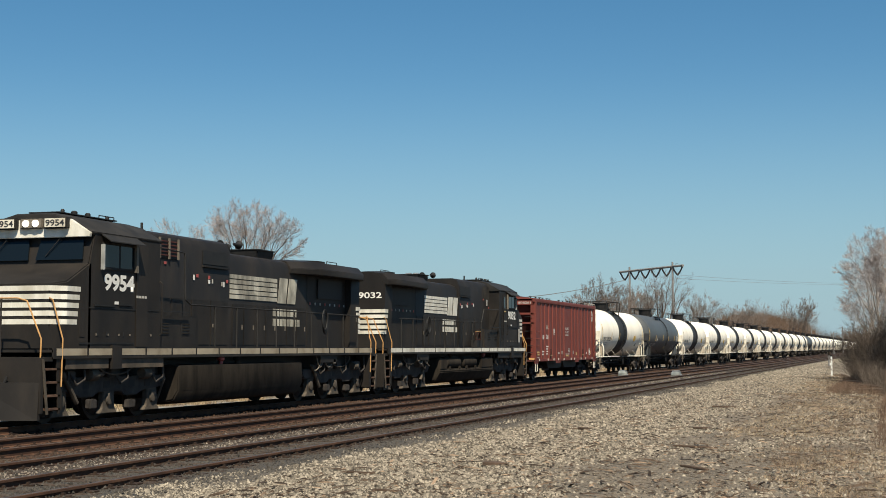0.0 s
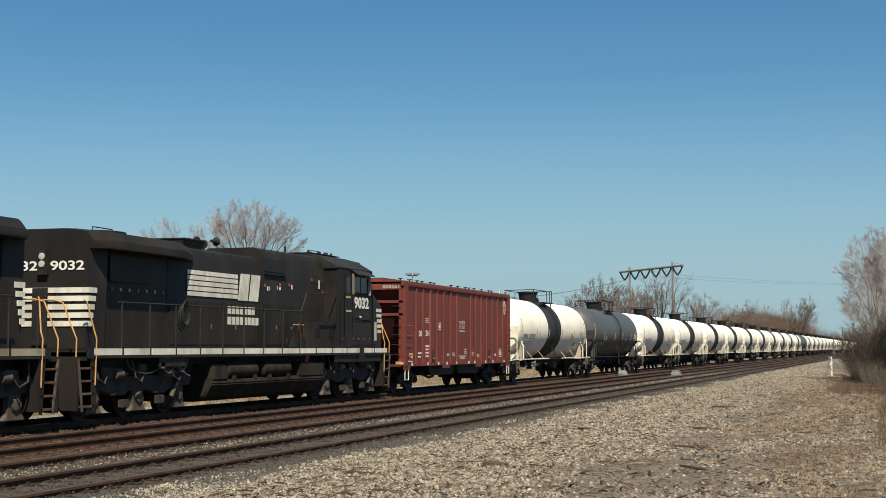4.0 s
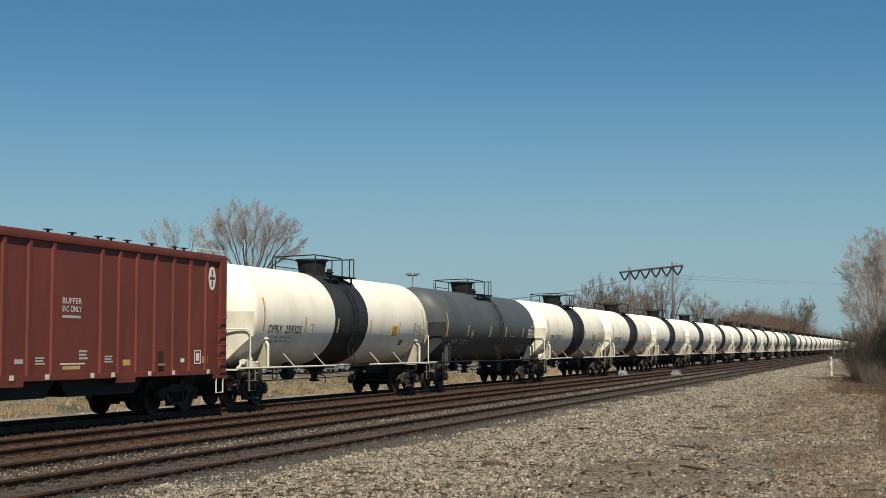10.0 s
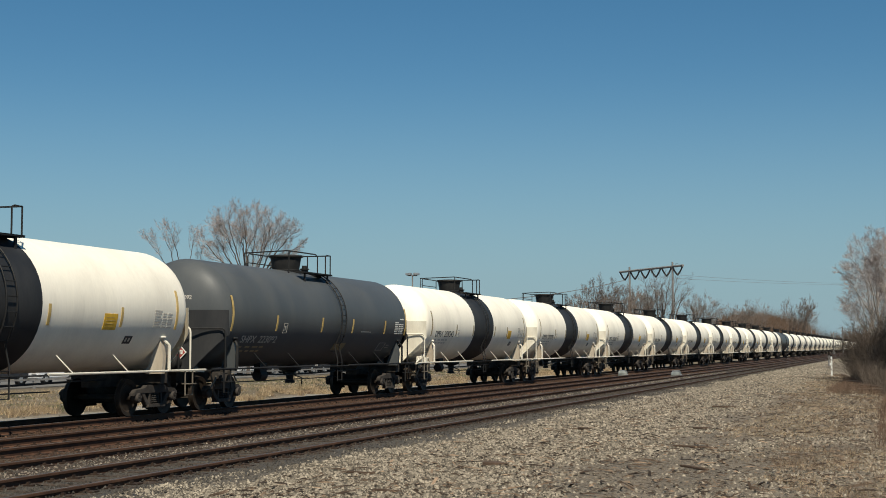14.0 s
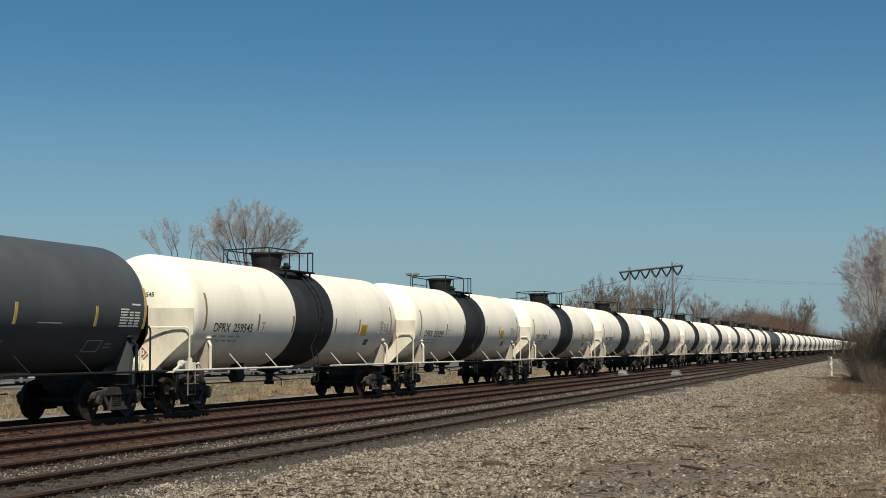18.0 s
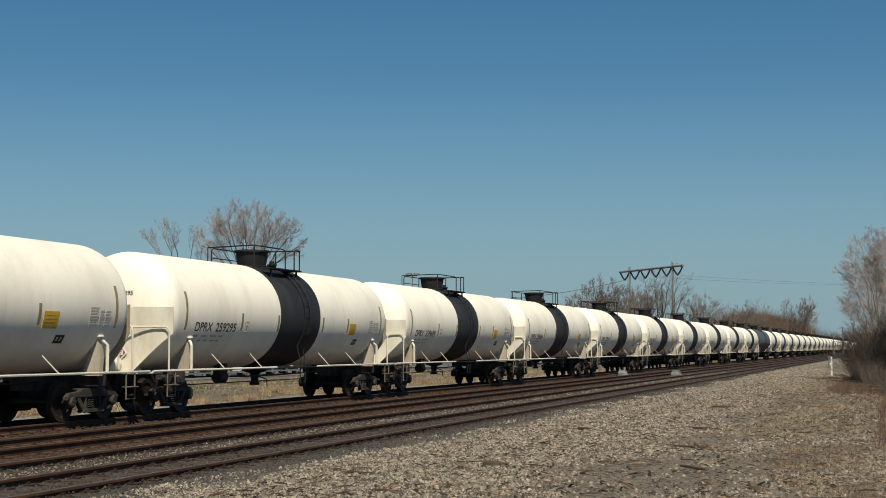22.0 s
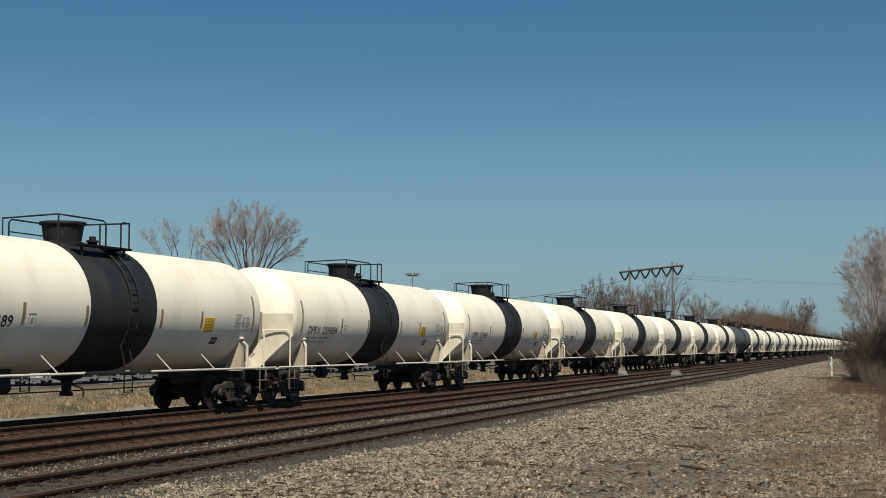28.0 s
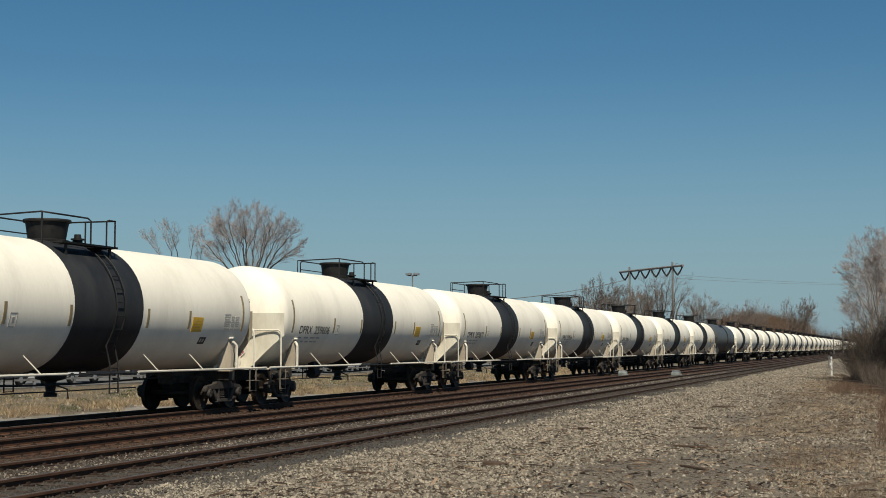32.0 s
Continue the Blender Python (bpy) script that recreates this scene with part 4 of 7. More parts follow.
# ---- covered hopper behind the engines ----
def build_hopper():
    c = thing("hopper_car", "oxide red ribbed covered hopper freight car", "freight car")
    y0, y1, z0, z1 = -7.65, 7.38, 1.04, 4.06
    for sx in (1, -1):
        sh = part("side_wall", Shape().box(min(sx * 1.50, sx * 1.54), max(sx * 1.50, sx * 1.54), y0, y1, z0, z1), M_RED, c)
        ribs = [-6.17, -5.36, -4.45, -3.58, -2.71, -1.79, -0.89, 1.10, 1.89, 2.71, 3.60, 4.53, 5.42, 6.31]
        for y in ribs:
            poly = [(sx * 1.54, y - 0.085), (sx * 1.585, y - 0.05), (sx * 1.585, y + 0.05), (sx * 1.54, y + 0.085)]
            part("rib", Shape().prism(poly, z0, z1 - 0.06, "z"), M_RED, sh, smooth=False)
        for ya, yb in ((y0, y0 + 0.34), (y1 - 0.34, y1)):
            part("corner_post", Shape().box(min(sx * 1.54, sx * 1.63), max(sx * 1.54, sx * 1.63), ya, yb, z0 - 0.02, z1), M_RED, sh, bevel=0.012)
        part("top_chord", Shape().prism([(sx * 1.50, z1 - 0.05), (sx * 1.60, z1 - 0.05), (sx * 1.62, z1 + 0.05), (sx * 1.60, z1 + 0.14), (sx * 1.45, z1 + 0.14)], y0 - 0.05, y1 + 0.05, "y"), M_RED, sh, "rounded red top chord")
        part("side_sill", Shape().box(min(sx * 1.50, sx * 1.60), max(sx * 1.50, sx * 1.60), y0, y1, z0 - 0.05, z0 + 0.07), M_RED, sh, bevel=0.01)
        for ya, yb in ((-2.95, -2.0), (1.75, 2.6), (-7.65, -7.0), (6.7, 7.38)):
            part("sill_tab", Shape().box(min(sx * 1.56, sx * 1.60), max(sx * 1.56, sx * 1.60), ya, yb, z0 - 0.16, z0 - 0.04), M_RED, sh)
    part("roof", Shape().prism([(-1.55, 4.16), (1.55, 4.16), (1.30, 4.22), (0, 4.30), (-1.30, 4.22)], y0 - 0.05, y1 + 0.05, "y"), M_RED, c, "low pitched red roof")
    for y in (-7.0, -5.95, -5.05, -4.43, -3.40, -2.9, -0.6, 0.37, 1.47, 2.05, 2.81, 4.0, 5.2, 5.7):
        part("hatch_clamp", Shape().box(1.18, 1.22, y - 0.03, y + 0.03, 4.20, 4.30).box(1.14, 1.26, y - 0.10, y + 0.10, 4.30, 4.325), M_BLACK, c)
    for ya in (-6.9, -3.6, -0.2, 3.1):
        part("roof_hatch", Shape().box(-0.45, 0.45, ya, ya + 2.8, 4.28, 4.36), M_RED, c, bevel=0.02)
    # open ends: sloped sheet set back behind cross beams, ladders and a low platform
    for k, ye in ((-1, y0), (1, y1)):
        # sheet and platform take the darker red, shade put into their colour
        part("end_slope", Shape().prism([(ye - k * 0.05, 4.10), (ye - k * 0.10, 4.10), (ye - k * 1.5, 1.15), (ye - k * 1.45, 1.15)], -1.50, 1.50, "x"), M_REDDARK, c, "recessed red end sheet with shade in its colour")
        for z, h in ((3.86, 0.24), (3.36, 0.11), (2.88, 0.11)):
            part("end_beam", Shape().box(-1.54, 1.54, min(ye, ye - k * 0.14), max(ye, ye - k * 0.14), z, z + h), M_RED, c, bevel=0.012)
        for x in (-1.50, 1.36):
            part("end_post", Shape().box(x, x + 0.14, min(ye, ye - k * 0.16), max(ye, ye - k * 0.16), 1.1, 3.9), M_RED, c, bevel=0.01)
        part("end_brace", Shape().box(0.50, 0.58, min(ye, ye - k * 0.10), max(ye, ye - k * 0.10), 1.1, 2.9), M_BLACK, c)
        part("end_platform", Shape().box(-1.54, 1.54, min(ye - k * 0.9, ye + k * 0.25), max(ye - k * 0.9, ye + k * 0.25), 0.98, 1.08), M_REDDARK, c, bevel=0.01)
        for x in (1.10, -1.30):
            for i in range(6):
                part("end_rung", Shape().tube([(x - 0.02, ye + k * 0.06, 1.45 + 0.36 * i), (x + 0.38, ye + k * 0.06, 1.45 + 0.36 * i)], 0.014, 5), M_BLACK, c)
        for i in range(4):
            yy = ye - k * 0.15
            pts = [(1.63, yy, 1.42 + 0.37 * i), (1.71, yy, 1.40 + 0.37 * i), (1.71, yy - k * 0.42, 1.40 + 0.37 * i), (1.63, yy - k * 0.42, 1.42 + 0.37 * i)]
            part("grab_iron", Shape().tube(pts, 0.016, 5), M_RED, c)
        part("stirrup", Shape().tube([(1.58, ye - k * 0.1, 1.0), (1.58, ye - k * 0.1, 0.5), (1.58, ye - k * 0.5, 0.5), (1.58, ye - k * 0.5, 1.0)], 0.02, 6), M_WRAIL, c)
        part("stub_sill", Shape().box(-0.25, 0.25, min(ye - k * 2.5, ye + k * 0.6), max(ye - k * 2.5, ye + k * 0.6), 0.66, 1.02), M_STEEL, c, bevel=0.012)
        coupler(c, -8.6 if k < 0 else 8.72)
        add_truck(c, k * 5.75)
    part("crossover_step", Shape().box(1.30, 1.58, y0 - 0.16, y0 - 0.02, 1.06, 1.18), M_YELLOW, c, "yellow end step plate", bevel=0.01)
    part("centre_sill", Shape().box(-0.30, 0.30, y0 + 0.3, y1 - 0.3, 0.62, 1.02), M_BLACK, c)
    for y in (-2.2, 1.6):
        part("hopper_bottom", Shape().prism([(y - 1.9, 1.05), (y + 1.9, 1.05), (y + 1.45, 0.60), (y - 1.45, 0.60)], -1.3, 1.3, "x"), M_BLACK, c, "black hopper bottom")
    part("brake_rod", Shape().tube([(1.0, -4.3, 0.75), (1.0, -3.0, 0.50), (1.0, -2.4, 0.55)], 0.05, 6), M_BLACK, c)
    part("hand_rail", Shape().tube([(1.60, 5.6, 4.18), (1.60, 5.6, 4.30), (1.60, 7.2, 4.30), (1.60, 7.40, 4.2), (1.60, 7.40, 4.0)], 0.016, 5), M_WRAIL, c)
    x = 1.5445
    for words, size, y, z, w in (("08", 0.31, -5.84, 2.14, 0.36), ("261", 0.31, -5.02, 2.16, 0.46)):
        part("number", side_text(words, size, M_DECAL_W, y, z, x, w, 0.008), None, c, "white painted car number")
    for words, z in (("BUFFER", 2.68), ("SVC ONLY", 2.50)):
        part("lettering", side_text(words, 0.19, M_DECAL_W, -0.52, z, x, 0.78), None, c, "stencilled words on the red side")
    part("lettering", Shape().box(x - 0.003, x + 0.001, -0.50, 0.24, 2.36, 2.42), M_DECAL_GREY, c)
    for y, z, w, h in ((-3.34, 2.40, 0.28, 0.30), (5.70, 1.28, 0.36, 0.36)):
        fr = part("stencil_frame", Shape().box(x - 0.003, x + 0.001, y, y + w, z, z + 0.03).box(x - 0.003, x + 0.001, y, y + w, z + h - 0.03, z + h).box(x - 0.003, x + 0.001, y, y + 0.03, z + 0.03, z + h - 0.03).box(x - 0.003, x + 0.001, y + w - 0.03, y + w, z + 0.03, z + h - 0.03), M_DECAL_W, c, "white framed stencil")
        part("stencil_mark", Shape().box(x - 0.003, x + 0.001, y + 0.09, y + w - 0.09, z + 0.08, z + h - 0.08), M_DECAL_W, fr)
    me = text_mesh("808261", 0.16, M_DECAL_GREY, 0.002)
    wdt = max(p.co.x for p in me.vertices)
    for p in me.vertices:
        p.co = (0.72 + p.co.x / wdt * 0.66, y0 - 0.006, 3.92 + p.co.y)
    part("number", me, None, c, "white car number on the end beam")
    # round emblem with a bar cross as plain shapes
    em = Shape()
    em.prism([(6.66 + 0.20 * math.cos(a), 3.56 + 0.32 * math.sin(a)) for a in [2 * math.pi * i / 24 for i in range(24)]], x - 0.003, x + 0.001, "x")
    e = part("emblem", em, M_DECAL_W, c, "white oval emblem")
    part("emblem_mark", Shape().box(x, x + 0.004, 6.52, 6.80, 3.52, 3.60).box(x, x + 0.004, 6.62, 6.70, 3.33, 3.50).box(x, x + 0.004, 6.62, 6.70, 3.62, 3.79), M_RED, e)
    # rows of small print and dabs of old paint
    for y, z, w, h, m in ((-5.92, 1.46, 0.42, 0.06, M_DECAL_W), (-5.92, 1.32, 0.34, 0.06, M_DECAL_W), (-5.02, 1.72, 0.46, 0.07, M_DECAL_W), (-5.0, 1.60, 0.38, 0.06, M_DECAL_W), (-5.0, 1.47, 0.38, 0.06, M_DECAL_W), (-5.0, 1.34, 0.36, 0.06, M_DECAL_W),
                          (-2.25, 1.36, 0.30, 0.10, M_DECAL_GREY), (-1.50, 1.34, 0.36, 0.18, M_DECAL_GREY), (0.20, 1.44, 0.36, 0.24, M_DECAL_GREY), (-0.55, 1.33, 1.0, 0.03, M_DECAL_W), (1.28, 1.36, 0.36, 0.18, M_DECAL_GREY), (2.10, 1.28, 0.34, 0.14, M_STRIPE), (-6.98, 1.30, 0.44, 0.20, M_STRIPE), (-0.45, 1.22, 0.7, 0.08, M_STRIPE), (4.95, 1.33, 0.2, 0.10, M_DECAL_W), (6.15, 1.30, 0.3, 0.18, M_STRIPE), (-7.15, 1.17, 0.6, 0.03, M_DECAL_W), (-5.9, 2.62, 0.55, 0.22, M_RED), (-5.02, 2.66, 0.46, 0.22, M_DECAL_GREY)):
        if m is not M_RED:
            lines = Shape()
            for j in range(3 if h > 0.12 and m is not M_STRIPE else 1):
                hj = h / 3 * 0.6 if h > 0.12 and m is not M_STRIPE else h
                lines.box(x - 0.003, x + 0.001, y, y + w * (1.0, 0.82, 0.93)[j], z + j * h / 3, z + j * h / 3 + hj)
            part("small_print", lines, m, c, "faded rows of small print")
    for y in (-4.20, 3.78):
        b = part("outlet_box", Shape().box(1.545, 1.60, y - 0.05, y + 0.20, 1.30, 1.62), M_REDDARK, c, bevel=0.008)
        part("latch", Shape().box(1.60, 1.62, y - 0.10, y + 0.24, 1.26, 1.31), M_STRIPE_OLD, b)
    for y in (-6.85, -4.95, -3.6, -2.5, -1.2, 0.6, 1.5, 3.2, 4.4, 6.3):
        part("tie_down", Shape().box(1.60, 1.612, y, y + 0.14, 1.02, 1.13), M_SHIELD, c)
    CARS.append((c, 77.60))
    c.matrix_basis = pose(0, 77.6, 0)


build_hopper()


# ---- engines ----
G_BIGWHEELS = wheelset(0.533)


def engine_truck_frame():
    s = Shape()
    s.prism([(-2.75, 0.92), (-2.65, 1.02), (2.65, 1.02), (2.75, 0.92), (2.6, 0.74), (1.55, 0.66), (1.3, 0.56), (0.7, 0.56), (0.5, 0.66), (-0.5, 0.66), (-0.7, 0.56), (-1.3, 0.56), (-1.55, 0.66), (-2.6, 0.74)], -0.10, 0.10, "x")
    return mesh_of("truck_frame", s, M_TRUCK, bevel=0.02)


def axle_box():
    s = Shape()
    s.prism([(-0.40, 0.16), (0.40, 0.16), (0.27, 0.30), (0.24, 0.72), (-0.24, 0.72), (-0.27, 0.30)], -0.05, 0.09, "x")
    s.lathe([(0.08, 0.16), (0.13, 0.15), (0.14, 0.10), (0.14, 0.001)], "x", (0, 0, 0.50), 14)
    return mesh_of("axle_box", s, M_ETRUCK, bevel=0.015)


M_SKIRT = material("dusty brown skirt plate", (0.050, 0.040, 0.030), (0.100, 0.083, 0.064), 0.8, scale=2, fine=40, bump=0.05, grime=(0.15, 0.10, 0.065), grime_amount=0.6, grime_scale=2)
G_EFRAME, G_EBOX = engine_truck_frame(), axle_box()


def build_engine(f, place, number, sill_paint, emblem_paint, label, tanks):
    """A wide-cab six-axle diesel; f is +1 or -1, the way its cab faces along y; u counts from its middle to its cab end."""
    c = thing("diesel_locomotive", label, "locomotive", "engines of the train")

    def box(u0, u1, x0, x1, z0, z1, s=None):
        return (s or Shape()).box(x0, x1, min(f * u0, f * u1), max(f * u0, f * u1), z0, z1)

    def prism_u(poly, x0, x1):
        return Shape().prism([(f * u, z) for u, z in poly], x0, x1, "x")

    def loft(name, rings, mat, lab="", par=None, bevel=0.0):
        """rings: (u, [(x, z)...]) cross sections of equal count."""
        s = Shape()
        n = len(rings[0][1])
        v = [(x, f * u, z) for u, ring in rings for x, z in ring]
        fc = [(j * n + k, j * n + (k + 1) % n, (j + 1) * n + (k + 1) % n, (j + 1) * n + k) for j in range(len(rings) - 1) for k in range(n)]
        fc += [tuple(range(n)), tuple(range((len(rings) - 1) * n, len(rings) * n))]
        return part(name, s.add(v, fc), mat, par or c, lab, bevel=bevel)

    # frame, deck and side sill with its painted stripe
    part("underframe", box(10.2, -10.2, -0.9, 0.9, 1.02, 1.46), M_BLACK, c, "black underframe")
    part("deck", box(9.95, -9.95, -1.52, 1.52, 1.46, 1.50).box(-1.52, 1.52, -9.95, 9.95, 1.60, 1.66), M_LOCO, c, "black walkway deck")
    for sx in (1, -1):
        part("side_sill", box(9.95, -9.95, min(sx * 1.50, sx * 1.55), max(sx * 1.50, sx * 1.55), 1.46, 1.70), M_LOCO, c)
        u = 9.85
        i = 0
        while u > -9.8:
            w = 1.22
            part("sill_stripe", box(u, max(u - w, -9.85), min(sx * 1.551, sx * 1.556), max(sx * 1.551, sx * 1.556), 1.53, 1.685), sill_paint, c, "painted sill stripe")
            u -= w + 0.09
            i += 1
    # main hood in its sections
    for u0, u1, w, zt in ((5.25, 0.35, 1.02, 4.70), (0.35, -5.3, 0.97, 4.42)):
        ring = [(-w, 1.66), (w, 1.66), (w, zt - 0.28), (w - 0.10, zt - 0.08), (w - 0.30, zt), (-w + 0.30, zt), (-w + 0.10, zt - 0.08), (-w, zt - 0.28)]
        loft("hood", [(u0, ring), (u1, ring)], M_LOCO, bevel=0.02)
    ring = [(-0.97, 1.66), (0.97, 1.66), (0.97, 3.55), (0.97, 4.05), (0.8, 4.48), (-0.8, 4.48), (-0.97, 4.05), (-0.97, 3.55)]
    loft("radiator_hood", [(-5.3, ring), (-8.7, ring)], M_LOCO, bevel=0.02)
    wide = [(-1.14, 1.66), (1.14, 1.66), (1.18, 2.9), (1.20, 4.00), (0.95, 4.42), (-0.95, 4.42), (-1.20, 4.00), (-1.18, 2.9)]
    loft("end_hood", [(-8.6, wide), (-9.42, wide)], M_LOCO, "black hood end", bevel=0.02)
    wing = [(-1.50, 4.02), (1.50, 4.02), (1.52, 4.20), (1.30, 4.44), (0.6, 4.52), (-0.6, 4.52), (-1.30, 4.44), (-1.52, 4.20)]
    w0 = [(x * 0.66, 4.0 + (z - 4.0) * 0.9) for x, z in wing]
    loft("radiator_wing", [(-3.9, w0), (-5.3, wing), (-9.0, wing), (-9.38, [(x * 0.86, z - 0.02) for x, z in wing])], M_LOCO, "overhanging black radiator roof", bevel=0.015)
    for sx in (1, -1):
        part("radiator_screen", box(-6.1, -8.2, min(sx * 0.975, sx * 1.02), max(sx * 0.975, sx * 1.02), 3.30, 3.95), M_BLACK, c, "dark radiator screen", bevel=0.01)
    # roof fittings
    part("exhaust_stack", loft_box(f, -2.45, -3.60, -0.50, 0.50, 4.38, 4.66), M_BLACK, c, "black exhaust stack box", bevel=0.03)
    part("stack_rim", box(-2.38, -3.67, -0.60, 0.60, 4.66, 4.70), M_BLACK, c, bevel=0.01)
    uh = -1.0 if f < 0 else -1.85
    h = part("air_horn", Shape().tube([(0.25, f * uh, 4.40), (0.25, f * uh, 4.62)], 0.03, 6), M_BLACK, c, "black roof air horn")
    for i, (dx, du) in enumerate(((-0.22, 0.30), (0.0, -0.34), (0.22, 0.24))):
        part("trumpet", Shape().lathe([(0, 0.04), (du * 0.6, 0.05), (du * 1.1, 0.075), (du * 1.35, 0.13)], "y", (0.25 + dx, f * uh, 4.68 + 0.03 * i), 12), M_BLACK, h)
    part("radiator_fan", Shape().lathe([(0, 0.75), (0.08, 0.75), (0.10, 0.60), (0.08, 0.1), (0.08, 0.001)], "z", (0, f * -7.2, 4.50), 24), M_BLACK, c)
    part("lifting_lug", Shape().tube([(0.7, f * -7.6, 4.50), (0.7, f * -7.6, 4.60), (0.7, f * -8.5, 4.60), (0.7, f * -8.5, 4.50)], 0.015, 5), M_BLACK, c)
    part("antenna", Shape().tube([(0.2, f * 3.9, 4.68), (0.2, f * 3.9, 4.98)], 0.035, 8), M_BLACK, c)
    for u in (5.6, 6.3, 6.9, 7.5):
        part("roof_box", box(u, u + 0.32, -0.35, 0.35, 4.80, 4.87), M_BLACK, c, bevel=0.01)
    rk = part("roof_rack", box(5.5, 8.1, -0.42, 0.42, 4.86, 4.89), M_BLACK, c, "flat black roof rack", bevel=0.008)
    for u, r in ((5.7, 0.05), (6.6, 0.07), (7.2, 0.08), (7.7, 0.05)):
        part("roof_knob", Shape().lathe([(0, r), (0.07, r), (0.10, r * 0.6), (0.10, 0.001)], "z", (0.25, f * u, 4.885), 10), M_BLACK, rk)
    part("rack_rail", Shape().tube([(0.38, f * 5.6, 4.88), (0.38, f * 5.6, 4.95), (0.38, f * 6.3, 4.95), (0.38, f * 6.3, 4.88)], 0.014, 5), M_BLACK, rk)
    # hood doors, latches, grilles
    for sx in (1, -1):
        xa, xb = min(sx * 0.972, sx * 0.985), max(sx * 0.972, sx * 0.985)
        for i in range(7):
            u = 0.1 - i * 0.76
            d = part("hood_door", box(u, u - 0.70, xa, xb, 1.78, 2.95), M_LOCO, c, bevel=0.006)
            part("latch", box(u - 0.60, u - 0.65, min(sx * 0.985, sx * 1.0), max(sx * 0.985, sx * 1.0), 2.22, 2.36), M_STEP if f < 0 or i % 2 else M_LOCO, d)
        for i in range(4):
            u = 4.9 - i * 1.12
            part("hood_door", box(u, u - 1.04, min(sx * 1.022, sx * 1.035), max(sx * 1.022, sx * 1.035), 1.78, 3.0), M_LOCO, c, bevel=0.006)
            part("hinge", box(u - 0.10, u - 0.15, min(sx * 1.035, sx * 1.05), max(sx * 1.035, sx * 1.05), 2.26, 2.36), M_STEP, c)
        part("hood_panel", box(2.05, 0.50, min(sx * 1.022, sx * 1.04), max(sx * 1.022, sx * 1.04), 3.98, 4.36), M_BLACK, c, "dark hood panel", bevel=0.01)
        part("panel_ledge", box(2.05, 0.50, min(sx * 1.022, sx * 1.08), max(sx * 1.022, sx * 1.08), 3.90, 3.95), M_LOCO, c)
        if f < 0:
            g = part("intake_grille", box(4.50, 3.50, min(sx * 1.022, sx * 1.05), max(sx * 1.022, sx * 1.05), 4.02, 4.52), M_BLACK, c, "slatted intake grille", bevel=0.008)
            for i in range(5):
                part("slat", box(4.44, 3.56, min(sx * 1.05, sx * 1.07), max(sx * 1.05, sx * 1.07), 4.08 + 0.09 * i, 4.11 + 0.09 * i), M_REDDARK, g)
            for u in (4.52, 4.02, 3.52):
                part("grille_post", box(u, u - 0.06, min(sx * 1.05, sx * 1.09), max(sx * 1.05, sx * 1.09), 4.00, 4.54), M_STEP, g)
        else:
            for i in range(8):
                part("louvre", box(5.1 - 0.13 * i, 5.05 - 0.13 * i, min(sx * 1.022, sx * 1.04), max(sx * 1.022, sx * 1.04), 3.80, 4.50), M_ROOF, c)
        # small white and red notices
        for u, z, w, hh, m in ((2.60, 3.52, 0.09, 0.14, M_DECAL_W), (2.42, 3.60, 0.12, 0.09, M_PLACARD), (1.72, 3.58, 0.11, 0.10, M_PLACARD), (1.72, 3.46, 0.11, 0.10, M_DECAL_W), (1.50, 3.47, 0.07, 0.12, M_DECAL_GREY), (0.92, 3.42, 0.07, 0.12, M_DECAL_GREY), (0.62, 3.52, 0.12, 0.09, M_PLACARD), (0.80, 3.40, 0.07, 0.14, M_DECAL_W), (4.80, 3.62, 0.10, 0.28, M_DECAL_W), (5.10, 3.5, 0.09, 0.08, M_PLACARD), (4.2, 3.86, 0.12, 0.07, M_PLACARD)):
            part("notice", box(u, u - w, min(sx * 1.037, sx * 1.041), max(sx * 1.037, sx * 1.041), z, z + hh), m, c, "small painted notice")
        # striped emblem in plain shapes, with rows of name blocks below
        e0, ls, n1 = (0.30, 3.25, 2.95) if f < 0 else (-4.22, 3.05, 2.42)
        step = -1 if f < 0 else 1
        xa, xb = min(sx * 0.986, sx * 0.991), max(sx * 0.986, sx * 0.991)
        for i in range(5):
            part("emblem_stripe", box(e0, e0 + step * ls, xa, xb, 3.10 + 0.145 * i, 3.215 + 0.145 * i), emblem_paint, c, "horizontal emblem stripe")
        for a in (ls + 0.03, ls + 0.75):
            u0 = e0 + step * a
            part("emblem_block", prism_u([(u0, 3.06), (u0 + step * 0.62, 3.06), (u0 + step * 0.78, 3.84), (u0 + step * 0.16, 3.84)], xa, xb), emblem_paint, c, "slanted emblem block")
        n0 = e0 + step * n1
        for row, z in enumerate((2.66, 2.36)):
            for i in range(7 if row == 0 else 8):
                u0 = n0 + step * 0.262 * i
                part("name_block", box(u0, u0 + step * 0.205, xa, xb, z, z + 0.22), emblem_paint, c, "block of painted name")
    # rear end face: number, lamps, stripes, door
    zr = -9.43
    for x0 in (-1.10, 0.16):
        me = text_mesh(number, 0.30, M_DECAL_W, 0.006)
        wdt = max(p.co.x for p in me.vertices)
        for p in me.vertices:
            a = p.co.x / wdt * 0.92
            p.co = (x0 + (a if f > 0 else 0.92 - a), f * (zr - 0.005), 3.52 + p.co.y)
        part("number", me, None, c, "white painted engine number")
    for i in range(5):
        s = box(zr - 0.012, zr, -1.19, 1.19, 2.20 + 0.195 * i, 2.325 + 0.195 * i)
        for sx in (1, -1):
            box(zr - 0.012, zr + 0.16 + 0.05 * i, min(sx * 1.19, sx * 1.208), max(sx * 1.19, sx * 1.208), 2.20 + 0.195 * i, 2.325 + 0.195 * i, s)
        part("end_stripe", s, M_LWHITE, c, "white end stripe")
